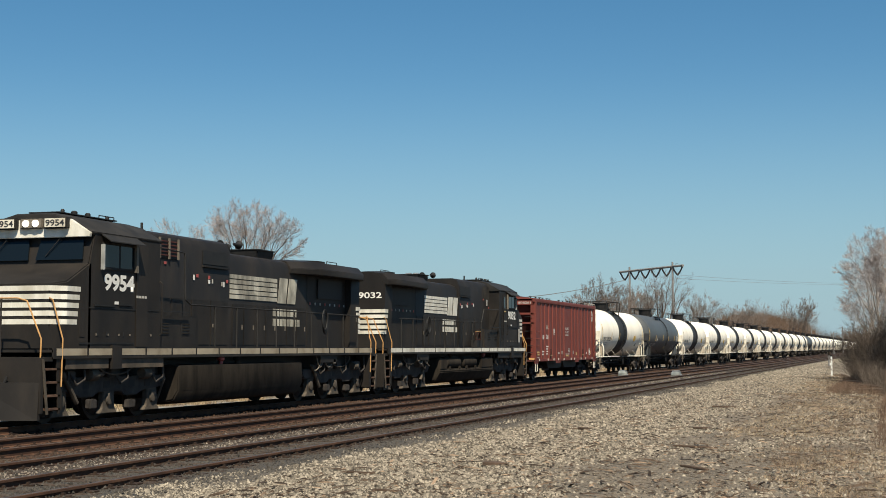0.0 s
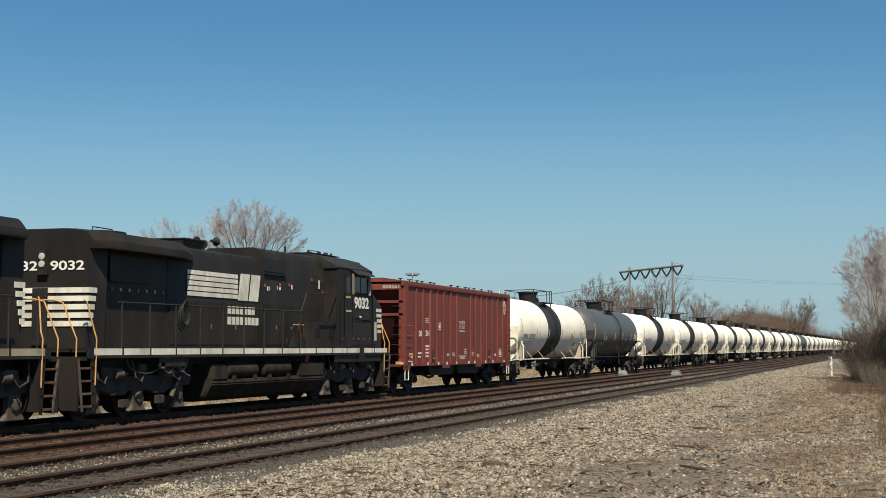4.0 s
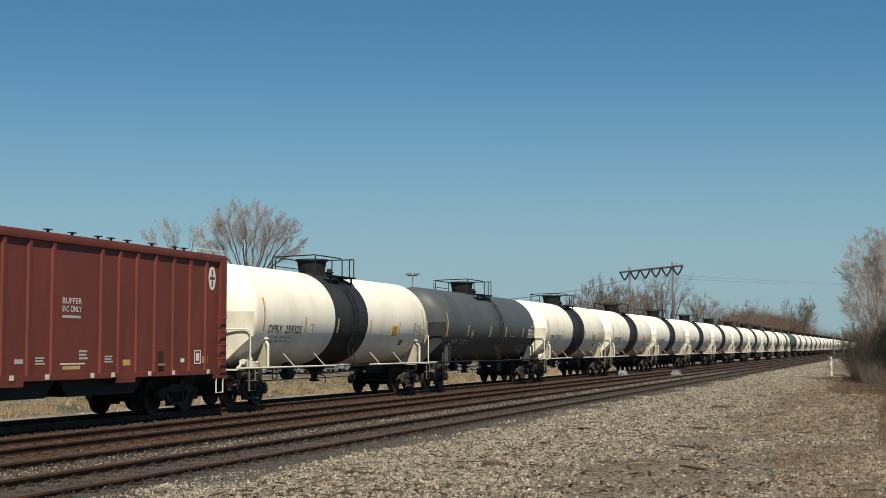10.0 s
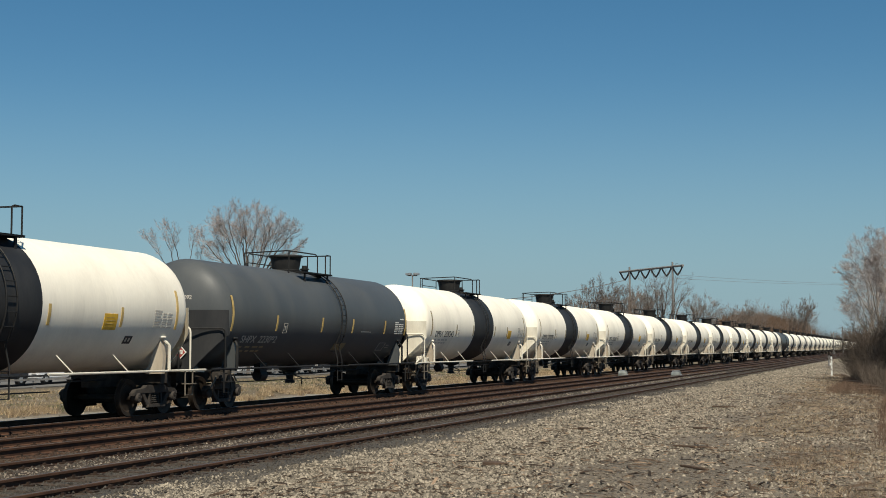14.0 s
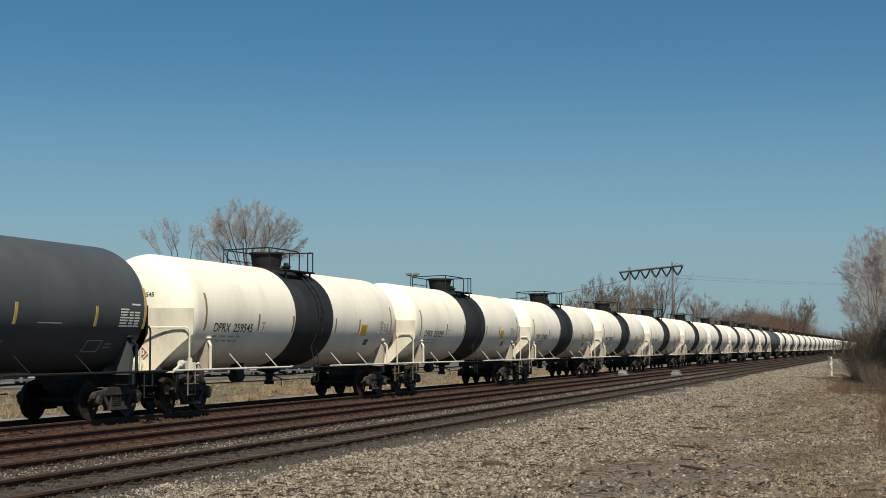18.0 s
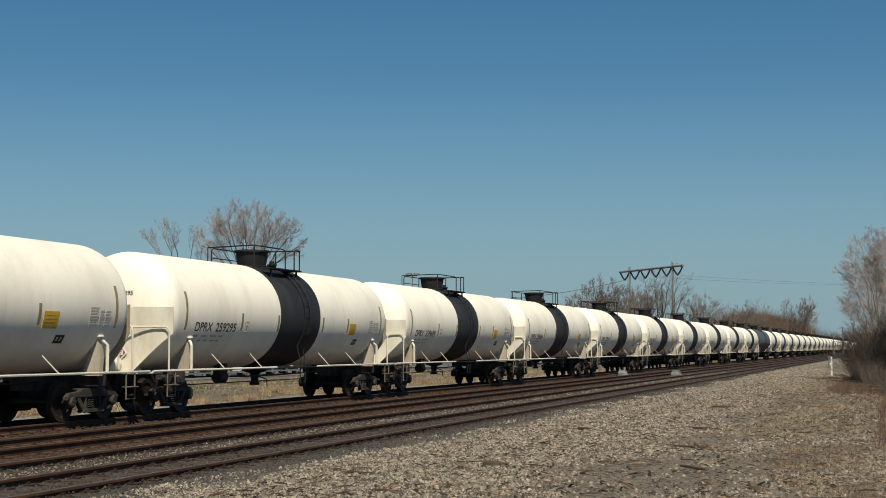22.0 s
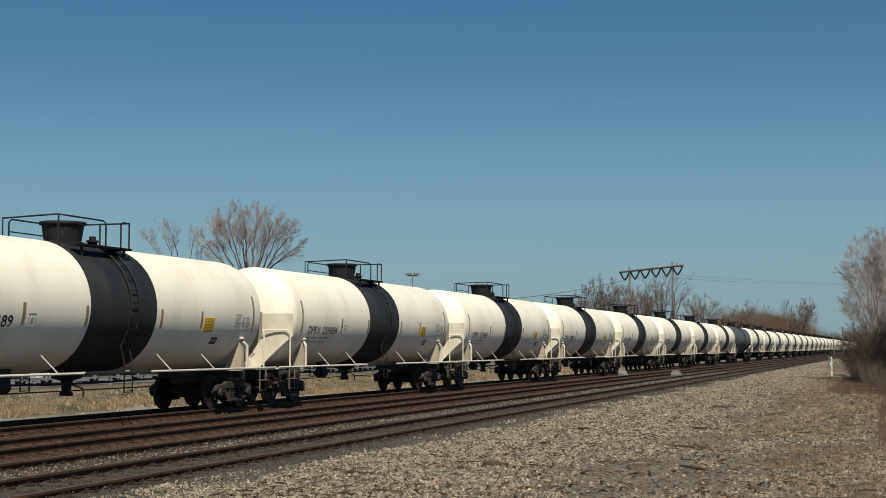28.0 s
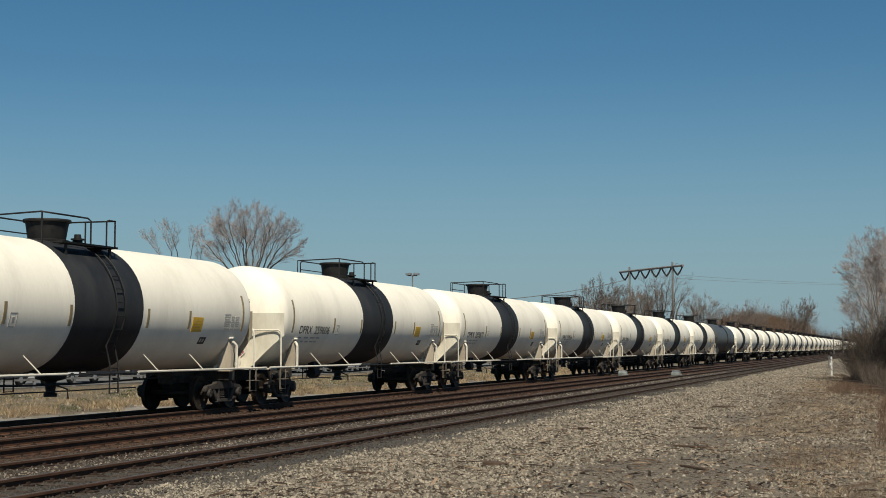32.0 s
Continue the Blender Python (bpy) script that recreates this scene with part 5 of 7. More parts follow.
    part("end_door", box(zr - 0.03, zr, -0.30, 0.12, 1.75, 3.10), M_BLACK, c, bevel=0.01)
    lb = part("rear_light", box(zr - 0.10, zr, -0.13, 0.13, 3.40, 3.98), M_BLACK, c, bevel=0.01)
    for z in (3.66, 3.84):
        part("lens", Shape().lathe([(0, 0.08), (-0.02 * f, 0.08), (-0.03 * f, 0.001)], "y", (0, f * (zr - 0.10), z), 14), M_DECAL_GREY, lb)
    # wide cab
    w = 1.50
    side = [(5.2, 1.66), (8.55, 1.66), (8.55, 3.50), (8.30, 4.34), (5.2, 4.34)]
    roof = [(-w, 4.30), (-w - 0.03, 4.36), (-0.95, 4.70), (-0.5, 4.82), (0.5, 4.82), (0.95, 4.70), (w + 0.03, 4.36), (w, 4.30)]
    part("cab", prism_u(side, -w, w), M_LOCO, c, "black wide cab", bevel=0.03)
    loft("cab_roof", [(5.15, roof), (8.42, roof), (8.50, [(x * 0.99, z - 0.03) for x, z in roof])], M_ROOF, "dusty black cab roof", bevel=0.015)
    # nose
    def plan(z, za=0.0, zb=0.0):
        return [(-1.5, f * 8.4, z), (1.5, f * 8.4, z), (1.5, f * 9.40, z - za), (1.28, f * 9.76, z - zb), (-1.28, f * 9.76, z - zb), (-1.5, f * 9.40, z - za)]
    v = plan(1.66) + plan(2.98) + plan(3.68, 0.50, 0.56)
    fc = [(j * 6 + k, j * 6 + (k + 1) % 6, (j + 1) * 6 + (k + 1) % 6, (j + 1) * 6 + k) for j in range(2) for k in range(6)] + [(0, 1, 2, 3, 4, 5), (12, 13, 14, 15, 16, 17)]
    part("nose", Shape().add(v, fc), M_LOCO, c, "black wide nose", bevel=0.03)
    for i in range(5):
        z = 2.22 + 0.185 * i
        s = Shape()
        e = 0.006
        pl = [(-1.5 - e, f * 9.40), (-1.28 - e, f * (9.76 + e)), (1.28 + e, f * (9.76 + e)), (1.5 + e, f * 9.40)]
        u1 = 9.40 - 0.40 - 0.035 * i
        pl = [(-1.5 - e, f * u1)] + pl + [(1.5 + e, f * u1)]
        v = [(x, y, zz) for zz in (z, z + 0.115) for x, y in pl]
        s.add(v, [(k, k + 1, k + 7, k + 6) for k in range(5)])
        v2 = [(x * 0.99, y - f * 0.004, zz) for zz in (z, z + 0.115) for x, y in pl]
        s.add(v2, [(k + 6, k + 7, k + 1, k) for k in range(5)])
        part("nose_stripe", s, M_LWHITE, c, "white nose stripe", smooth=False)
    part("nose_door", box(9.77, 9.80, -0.85, -0.25, 1.8, 3.0), M_BLACK, c, bevel=0.01)
    # windshield panes, brow, number boards, headlights
    for x0, x1 in ((-1.30, -0.10), (0.10, 1.34)):
        p0, p1 = (8.545, 3.72), (8.40, 4.22)
        q = Shape()
        vv = []
        for d in (0.012, -0.02):
            vv += [(x0, f * (p0[0] + d), p0[1]), (x1, f * (p0[0] + d), p0[1]), (x1 - 0.06, f * (p1[0] + d), p1[1]), (x0 + 0.06, f * (p1[0] + d), p1[1])]
        q.add(vv, [(0, 1, 2, 3), (7, 6, 5, 4), (0, 4, 5, 1), (1, 5, 6, 2), (2, 6, 7, 3), (3, 7, 4, 0)])
        wp = part("windshield", q, M_GLASS, c, "dark glass windshield pane")
        part("wiper", Shape().tube([((x0 + x1) / 2, f * 8.48, 4.24), ((x0 + x1) / 2 - 0.35, f * 8.56, 3.80)], 0.012, 5), M_BLACK, wp)
    part("brow", Shape().prism([(-1.50, 4.24), (1.50, 4.24), (1.52, 4.34), (1.0, 4.66), (-1.0, 4.66), (-1.52, 4.34)], min(f * 8.44, f * 8.53), max(f * 8.44, f * 8.53), "y"), M_LWHITE, c, "white cab brow", bevel=0.01)
    for x0, x1 in ((-1.0, -0.38), (0.36, 0.98)):
        nb = part("number_board", box(8.30, 8.66, x0, x1, 4.44, 4.70), M_ROOF, c, "pale framed number board", bevel=0.02)
        part("board_face", box(8.66, 8.668, x0 + 0.04, x1 - 0.04, 4.47, 4.67), M_SHIELD, nb)
        me = text_mesh(number, 0.20, M_DECAL_K, 0.004)
        wdt = max(p.co.x for p in me.vertices)
        for p in me.vertices:
            a = (p.co.x / wdt - 0.5) * 0.50
            p.co = ((x0 + x1) / 2 - f * a, f * 8.672, 4.50 + p.co.y)
        part("number", me, None, nb, "black painted engine number")
    hb = part("headlight", box(8.30, 8.62, -0.30, 0.30, 4.45, 4.68), M_STEP, c, "twin round headlight", bevel=0.02)
    for x in (-0.13, 0.13):
        part("lens", Shape().lathe([(0, 0.085), (f * 0.03, 0.08), (f * 0.04, 0.001)], "y", (x, f * 8.62, 4.565), 16), M_LAMP if f < 0 else M_GLASS, hb)
    # side windows, sunshade, door, number
    for sx in (1, -1):
        xo = sx * 1.502
        fr = part("side_window", box(6.50, 7.98, min(xo, sx * 1.53), max(xo, sx * 1.53), 3.52, 4.16), M_ROOF, c, "aluminium framed cab window", bevel=0.01)
        for u0, u1 in ((6.56, 7.20), (7.28, 7.92)):
            part("pane", box(u0, u1, min(sx * 1.528, sx * 1.536), max(sx * 1.528, sx * 1.536), 3.58, 4.10), M_GLASS, fr)
        aw = [(sx * 1.49, 4.36), (sx * 1.78, 4.17), (sx * 1.78, 4.145), (sx * 1.49, 4.33)]
        part("sunshade", Shape().prism(aw, min(f * 6.42, f * 8.02), max(f * 6.42, f * 8.02), "y"), M_ROOF, c, "dark sloping window awning", smooth=False)
        part("mirror", box(8.00, 8.05, min(sx * 1.51, sx * 1.61), max(sx * 1.51, sx * 1.61), 3.50, 4.10), M_GALV_CAB, c, "pale metal wind mirror", bevel=0.01)
        for u0, u1, z in ((8.3, 7.4, 2.66), (7.2, 6.6, 2.70), (5.1, 3.7, 2.60)):
            part("ledge", box(u0, u1, min(sx * 1.50, sx * 1.535), max(sx * 1.50, sx * 1.535), z, z + 0.035), M_BLACK, c)
        part("sill_step", box(7.55, 7.12, min(sx * 1.50, sx * 1.57), max(sx * 1.50, sx * 1.57), 1.20, 1.76), M_LOCO, c, bevel=0.01)
        for u in (8.15, 7.75, 7.0, 6.2):
            part("bolt", box(u, u - 0.05, min(sx * 1.50, sx * 1.515), max(sx * 1.50, sx * 1.515), 1.98, 2.08), M_BLACK, c)
        dr = part("cab_door", box(5.85, 6.42, min(sx * 1.502, sx * 1.52), max(sx * 1.502, sx * 1.52), 1.72, 4.20), M_LOCO, c, bevel=0.02)
        if f > 0:
            part("door_window", Shape().prism([(f * 6.13 + 0.19 * math.cos(a), 3.80 + 0.30 * math.sin(a)) for a in [2 * math.pi * i / 16 + 0.2 for i in range(16)]], min(sx * 1.52, sx * 1.526), max(sx * 1.52, sx * 1.526), "x"), M_GLASS, dr)
        part("seam", box(5.3, 8.5, min(sx * 1.502, sx * 1.512), max(sx * 1.502, sx * 1.512), 2.60, 2.63), M_BLACK, c)
        part("seam", box(6.5, 8.9, min(sx * 1.502, sx * 1.512), max(sx * 1.502, sx * 1.512), 1.78, 1.82), M_BLACK, c)
        for u in (5.05, 3.95):
            lv = part("vent", box(u, u - 0.45, min(sx * 1.42, sx * 1.43), max(sx * 1.42, sx * 1.43), 2.02, 2.36), M_BLACK, c, "slatted cabinet vent")
            for i in range(4):
                part("slat", box(u - 0.03, u - 0.42, min(sx * 1.43, sx * 1.442), max(sx * 1.43, sx * 1.442), 2.06 + 0.08 * i, 2.085 + 0.08 * i), M_DUSTY, lv)
        for i in range(8):
            part("latch", box(-5.5 - 0.42 * i, -5.56 - 0.42 * i, min(sx * 0.975, sx * 0.99), max(sx * 0.975, sx * 0.99), 3.08, 3.16), M_DECAL_GREY if i % 3 else M_PLACARD, c)
        for i in range(6):
            part("latch", box(8.2 - 0.5 * i, 8.14 - 0.5 * i, min(sx * 1.502, sx * 1.512), max(sx * 1.502, sx * 1.512), 1.98, 2.03), M_STEP, c)
        for u in (5.76, 6.48) if f > 0 else ():
            part("door_grab", Shape().tube([(sx * 1.51, f * u, 2.3), (sx * 1.57, f * u, 2.33), (sx * 1.57, f * u, 3.6), (sx * 1.51, f * u, 3.63)], 0.014, 6), M_DUSTY, c)
        if f > 0:
            part("door_sign", box(5.92, 6.36, min(sx * 1.522, sx * 1.528), max(sx * 1.522, sx * 1.528), 3.36, 3.42), M_STRIPE, dr)
        for u in (6.46,):
            part("window_guard", box(u, u + 0.10, min(sx * 1.53, sx * 1.60), max(sx * 1.53, sx * 1.60), 3.50, 4.20), M_STEP, fr, "pale window wind guard")
        if sx > 0:
            u0 = 7.88 if f < 0 else 6.73
            part("number", side_text(number, 0.50, M_DECAL_W, f * u0, 3.06, 1.512, 1.38, 0.02), None, c, "white painted engine number")
            part("small_print", box(7.40, 7.22, 1.508, 1.512, 2.72, 2.79), M_DECAL_W, c)
            for i in range(4):
                part("small_print", box(6.42 - 0.13 * i, 6.32 - 0.13 * i, 1.522, 1.526, 2.90, 2.96), M_DECAL_GREY, c)
            part("cab_plate", box(8.90, 8.68, 1.506, 1.512, 1.95, 2.60), M_DECAL_GREY if f > 0 else M_LOCO, c)
    # equipment cabinet on the walkway under the handrail
    for x0 in (1.02, -1.42):
        part("equipment_cabinet", box(5.2, 3.0, x0, x0 + 0.40, 1.66, 2.52), M_LOCO, c, "black walkway cabinet", bevel=0.02)
    if f > 0:
        fb = part("battery_box", box(2.1, 3.0, 1.04, 1.34, 1.70, 2.02), M_BLACK, c, "dark box with orange bars", bevel=0.02)
        for z, m in ((2.05, M_REDDARK), (2.40, M_YELLOW)):
            part("orange_bar", box(2.15, 2.95, 1.26, 1.285, z, z + 0.035), m, fb)
        for u in (2.15, 2.55, 2.92):
            part("orange_post", box(u, u + 0.03, 1.26, 1.285, 2.02, 2.40), M_REDDARK, fb)
    # walkway handrails
    for sx in (1, -1):
        x = sx * 1.50
        pts = [(x, f * -8.6, 2.78), (x, f * 2.25, 2.82), (x, f * 2.65, 3.40), (x, f * 5.15, 3.44)]
        if f < 0:
            pts = [(x, f * -8.6, 2.78), (x, f * 3.6, 2.82), (x, f * 3.9, 2.95), (x, f * 3.95, 4.15), (x, f * 5.2, 4.2)]
        hr = part("handrail", Shape().tube(pts, 0.020, 7), M_ROOF, c, "black walkway handrail")
        for i in range(9):
            u = 2.2 - i * 1.33
            part("stanchion", Shape().tube([(x, f * u, 1.66), (x, f * u, 2.80)], 0.022, 6), M_ROOF, hr)
        part("grab_rail", Shape().tube([(sx * 1.53, f * 5.3, 2.0), (sx * 1.60, f * 5.3, 2.05), (sx * 1.60, f * 5.3, 3.3), (sx * 1.53, f * 5.3, 3.35)], 0.016, 6), M_LOCO, c)
    # end platforms, steps, yellow rails, plough, couplers
    for k in (1, -1):
        part("end_platform", box(k * 9.9, k * 10.35, -1.50, 1.50, 1.40, 1.50), M_LOCO, c, bevel=0.01)
        part("pilot", prism_u([(k * 10.25, 0.28), (k * 10.35, 0.28), (k * 10.35, 1.42), (k * 10.25, 1.42)], -1.50, 1.50), M_LOCO, c, "black pilot plate", bevel=0.01)
        if k > 0:
            part("snow_plough", Shape().add([(-1.45, f * 10.35, 0.95), (1.45, f * 10.35, 0.95), (1.45, f * 10.40, 0.14), (-1.45, f * 10.40, 0.14), (0, f * 10.75, 0.95), (0, f * 10.85, 0.14), (-1.45, f * 10.3, 0.95), (1.45, f * 10.3, 0.95), (1.45, f * 10.3, 0.14), (-1.45, f * 10.3, 0.14)], [(0, 4, 5, 3), (4, 1, 2, 5), (6, 9, 8, 7), (0, 3, 9, 6), (1, 7, 8, 2), (0, 6, 7, 1, 4), (3, 5, 2, 8, 9)]), M_LOCO, c, "sooty black snow plough", smooth=False)
        coupler(c, f * k * 10.70, 0.86)
        for sx in (1, -1):
            xa, xb = min(sx * 1.02, sx * 1.52), max(sx * 1.02, sx * 1.52)
            sw = part("step_well", box(k * 9.55, k * 9.62, xa, xb, 0.32, 1.66), M_LOCO, c, "black step well", bevel=0.01)
            part("side_plate", box(k * 9.60, k * 9.9, min(sx * 1.02, sx * 1.05), max(sx * 1.02, sx * 1.05), 0.32, 1.5), M_LOCO, sw)
            part("stringer", prism_u([(k * 9.62, 0.26), (k * 9.70, 0.26), (k * 9.80, 1.46), (k * 9.62, 1.46)], min(sx * 1.49, sx * 1.52), max(sx * 1.49, sx * 1.52)), M_LOCO, sw)
            part("stringer", prism_u([(k * 10.08, 0.26), (k * 10.14, 0.26), (k * 10.34, 1.46), (k * 10.27, 1.46)], min(sx * 1.49, sx * 1.52), max(sx * 1.49, sx * 1.52)), M_ETRUCK, sw)
            for i in range(4):
                part("step", box(k * 9.62, k * (10.08 + 0.06 * i), xa, xb, 0.34 + 0.29 * i, 0.39 + 0.29 * i), M_TREADS, sw, bevel=0.006)
            pts = [(sx * 1.53, f * k * 9.62, 0.85), (sx * 1.55, f * k * 9.62, 1.90), (sx * 1.50, f * k * 9.62, 2.05), (sx * 1.36, f * k * (9.75), 2.76), (sx * 1.30, f * k * 9.8, 2.80)]
            part("yellow_grab_rail", Shape().tube(pts, 0.018, 7), M_YELLOW, c, "orange yellow step handrail")
            pts = [(sx * 1.45, f * k * 10.33, 0.95), (sx * 1.47, f * k * 10.33, 1.9), (sx * 1.40, f * k * 10.33, 2.05), (sx * 1.10, f * k * 10.33, 2.72), (sx * 0.85, f * k * 10.33, 2.78), (sx * 0.3, f * k * 10.33, 2.78)]
            part("yellow_grab_rail", Shape().tube(pts, 0.018, 7), M_YELLOW, c, "orange yellow step handrail")
            part("end_rail_post", Shape().tube([(sx * 0.45, f * k * 10.33, 1.5), (sx * 0.45, f * k * 10.33, 2.78)], 0.02, 6), M_LOCO, c)
        for sx in (1, -1):
            hz = [(sx * 0.45, f * k * 10.40, 1.25)] + [(sx * (0.45 + 0.05 * j), f * k * (10.42 + 0.05 * math.sin(j * 0.6)), 1.2 - 0.32 * math.sin(j * 0.55)) for j in range(6)]
            part("air_hose", Shape().tube(hz, 0.028, 6), M_BLACK, c)
        # three-axle trucks
        t = part("truck", box(k * 7.1 - 2.3, k * 7.1 + 2.3, -0.6, 0.6, 0.55, 1.0), M_STEEL, c, "dusty three-axle truck", bevel=0.03)
        for d in (-2.05, 0.0, 2.05):
            part("wheelset", G_BIGWHEELS, None, t, at=pose(0, f * (k * 7.1 + d), 0.533))
            for sx in (1, -1):
                part("axle_box", G_EBOX, None, t, at=pose(sx * 1.12, f * (k * 7.1 + d), 0) if sx > 0 else pose(sx * 1.12, f * (k * 7.1 + d), 0, 0, 0, 180))
        for sx in (1, -1):
            part("truck_frame", G_EFRAME, None, t, at=pose(sx * 1.13, f * k * 7.1, 0))
            # flat black boxes on the frame face stand for the shade in its holes
            for d in (-1.9, -1.15, 0.0, 0.9, 1.75):
                part("frame_pocket", box(k * 7.1 + d, k * 7.1 + d + 0.26, min(sx * 1.225, sx * 1.236), max(sx * 1.225, sx * 1.236), 0.76, 0.92), M_BLACK, t)
            for d in (-1.35, 1.05):
                u = k * 7.1 + d
                part("brake_cylinder", Shape().lathe([(0, 0.001), (0, 0.13), (0.28, 0.15), (0.34, 0.08), (0.62, 0.05), (0.62, 0.001)], "y", (sx * 1.30, f * u, 1.08), 12), M_ETRUCK, t)
            part("damper", Shape().tube([(sx * 1.28, f * (k * 7.1 + 1.5), 0.45), (sx * 1.28, f * (k * 7.1 + 2.1), 1.15)], 0.06, 8), M_ETRUCK, t)
            part("sand_pipe", Shape().tube([(sx * 1.25, f * (k * 7.1 - 2.5), 1.4), (sx * 1.32, f * (k * 7.1 - 2.45), 0.9), (sx * 1.0, f * (k * 7.1 - 2.6), 0.25)], 0.03, 6), M_ETRUCK, t)
            cab_ = [(sx * 1.40, f * (k * 7.1 + 0.9 * math.cos(a)), 1.42 - 0.35 * math.sin(a)) for a in [math.pi * i / 10 for i in range(11)]]
            part("cable", Shape().tube(cab_, 0.018, 5), M_ETRUCK, t)
    for sx in (1, -1):
        for ua, ub in ((9.4, 7.6), (7.2, 5.0), (-5.2, -6.6)):
            part("sill_skirt", box(ua, ub, min(sx * 1.47, sx * 1.50), max(sx * 1.47, sx * 1.50), 1.22, 1.46), M_SKIRT if f < 0 and ua > 0 else M_LOCO, c, "dusty brown sill skirt" if f < 0 and ua > 0 else "", bevel=0.008)
        for k in (1, -1):
            for d, zz, ww, hh in ((-1.95, 0.98, 0.5, 0.26), (-0.25, 1.0, 0.42, 0.30), (1.65, 0.96, 0.36, 0.22), (0.75, 0.30, 0.30, 0.22), (-1.0, 0.26, 0.34, 0.20)):
                u = k * 7.1 + d
                part("truck_bracket", box(u, u + ww, min(sx * 1.22, sx * 1.36), max(sx * 1.22, sx * 1.36), zz, zz + hh), M_TRUCK, c, bevel=0.02)
            for d in (-2.3, -0.6, 1.3):
                hz = [(sx * 1.36, f * (k * 7.1 + d), 1.40), (sx * 1.42, f * (k * 7.1 + d + 0.1), 0.98), (sx * 1.40, f * (k * 7.1 + d + 0.4), 0.86), (sx * 1.36, f * (k * 7.1 + d + 0.6), 1.1)]
                part("hose", Shape().tube(hz, 0.026, 6), M_TRUCK, c)
    # fuel tank
    ft = [(-1.50, 1.26), (-1.52, 0.60), (-1.36, 0.32), (-1.0, 0.24), (1.0, 0.24), (1.36, 0.32), (1.52, 0.60), (1.50, 1.26)]
    if tanks:
        ft = [(-1.50, 1.26), (-1.52, 0.72), (-1.30, 0.34), (-0.9, 0.24), (0.9, 0.24), (1.30, 0.34), (1.52, 0.72), (1.50, 0.82)]
    k0 = [(x * 0.985, 0.29 + (z - 0.24) * 0.94) for x, z in ft]
    tank = loft("fuel_tank", [(4.20, k0), (4.10, ft), (-3.65, ft), (-3.75, k0)], M_DUSTY, "dusty brown fuel tank", bevel=0.03)
    if tanks:
        part("tank_end", box(4.1, 2.3, 0.4, 1.50, 0.80, 1.26), M_DUSTY, tank, bevel=0.05)
        part("tank_end", box(-2.75, -3.7, 0.4, 1.50, 0.80, 1.26), M_DUSTY, tank, bevel=0.05)
        for u0 in (-2.75, -0.40):
            rt = part("air_reservoir", Shape().lathe([(f * u0, 0.001), (f * (u0 + 0.04), 0.14), (f * (u0 + 0.14), 0.24), (f * (u0 + 1.95), 0.24), (f * (u0 + 2.06), 0.14), (f * (u0 + 2.1), 0.001)], "y", (1.26, 0, 1.08), 18), M_DUSTY, c, "dusty round air reservoir")
            for d in (0.35, 1.7):
                part("strap", box(u0 + d, u0 + d + 0.16, 1.38, 1.50, 0.82, 0.94), M_DUSTY, rt)
    for u in ((1.6, 0.6) if f < 0 else (2.9, -2.0)):
        part("fuel_filler", Shape().lathe([(0, 0.06), (0.10, 0.06), (0.13, 0.11), (0.19, 0.11), (0.23, 0.05), (0.23, 0.001)], "z", (1.38, f * u, 1.24), 12), M_PLACARD if u > 1 else M_DUSTY, c, "red capped fuel filler" if u > 1 else "")
    # slack cables under the sill above the rear truck, and a coil hung on the handrail
    for sx in (1, -1):
        for ua, ub, z0, z1, dip in ((-4.9, -5.55, 0.98, 1.40, 0.10), (-5.0, -5.6, 1.44, 1.44, 0.36), (-5.6, -6.35, 1.44, 1.30, 0.30)):
            pts = [(sx * 1.44, f * (ua + (ub - ua) * t), z0 + (z1 - z0) * t - dip * 4 * t * (1 - t)) for t in [i / 8 for i in range(9)]]
            part("slack_cable", Shape().tube(pts, 0.022, 6), M_STEP, c, "pale slack jumper cable")
        part("cable_plug", box(-6.30, -6.50, min(sx * 1.40, sx * 1.50), max(sx * 1.40, sx * 1.50), 1.18, 1.34), M_STEP, c, bevel=0.01)
        for d in (0.0, 0.07, 0.13):
            pts = [(sx * (1.53 + d * 0.3), f * (-5.5 + d + 0.20 * math.sin(a)), 2.46 + d + 0.32 * math.cos(a)) for a in [2 * math.pi * i / 14 for i in range(15)]]
            part("hung_cable", Shape().tube(pts, 0.024, 6), M_BLACK, c, "black cable coil on the handrail")
    CARS.append((c, place))
    c.matrix_basis = pose(0, place, 0)


def loft_box(f, u0, u1, x0, x1, z0, z1):
    """A box that widens a little towards its top."""
    a, b = min(f * u0, f * u1), max(f * u0, f * u1)
    v = [(x0, a, z0), (x1, a, z0), (x1, b, z0), (x0, b, z0), (x0 - 0.08, a - 0.05, z1), (x1 + 0.08, a - 0.05, z1), (x1 + 0.08, b + 0.05, z1), (x0 - 0.08, b + 0.05, z1)]
    return Shape().add(v, [(3, 2, 1, 0), (4, 5, 6, 7), (0, 1, 5, 4), (1, 2, 6, 5), (2, 3, 7, 6), (3, 0, 4, 7)])


build_engine(-1, 36.9, "9954", M_TAN, M_FADED, "sooty black six-axle diesel locomotive with faded cream stripes", False)
build_engine(1, 58.3, "9032", M_LWHITE, M_LWHITE, "black six-axle diesel locomotive with white stripes facing backwards", True)


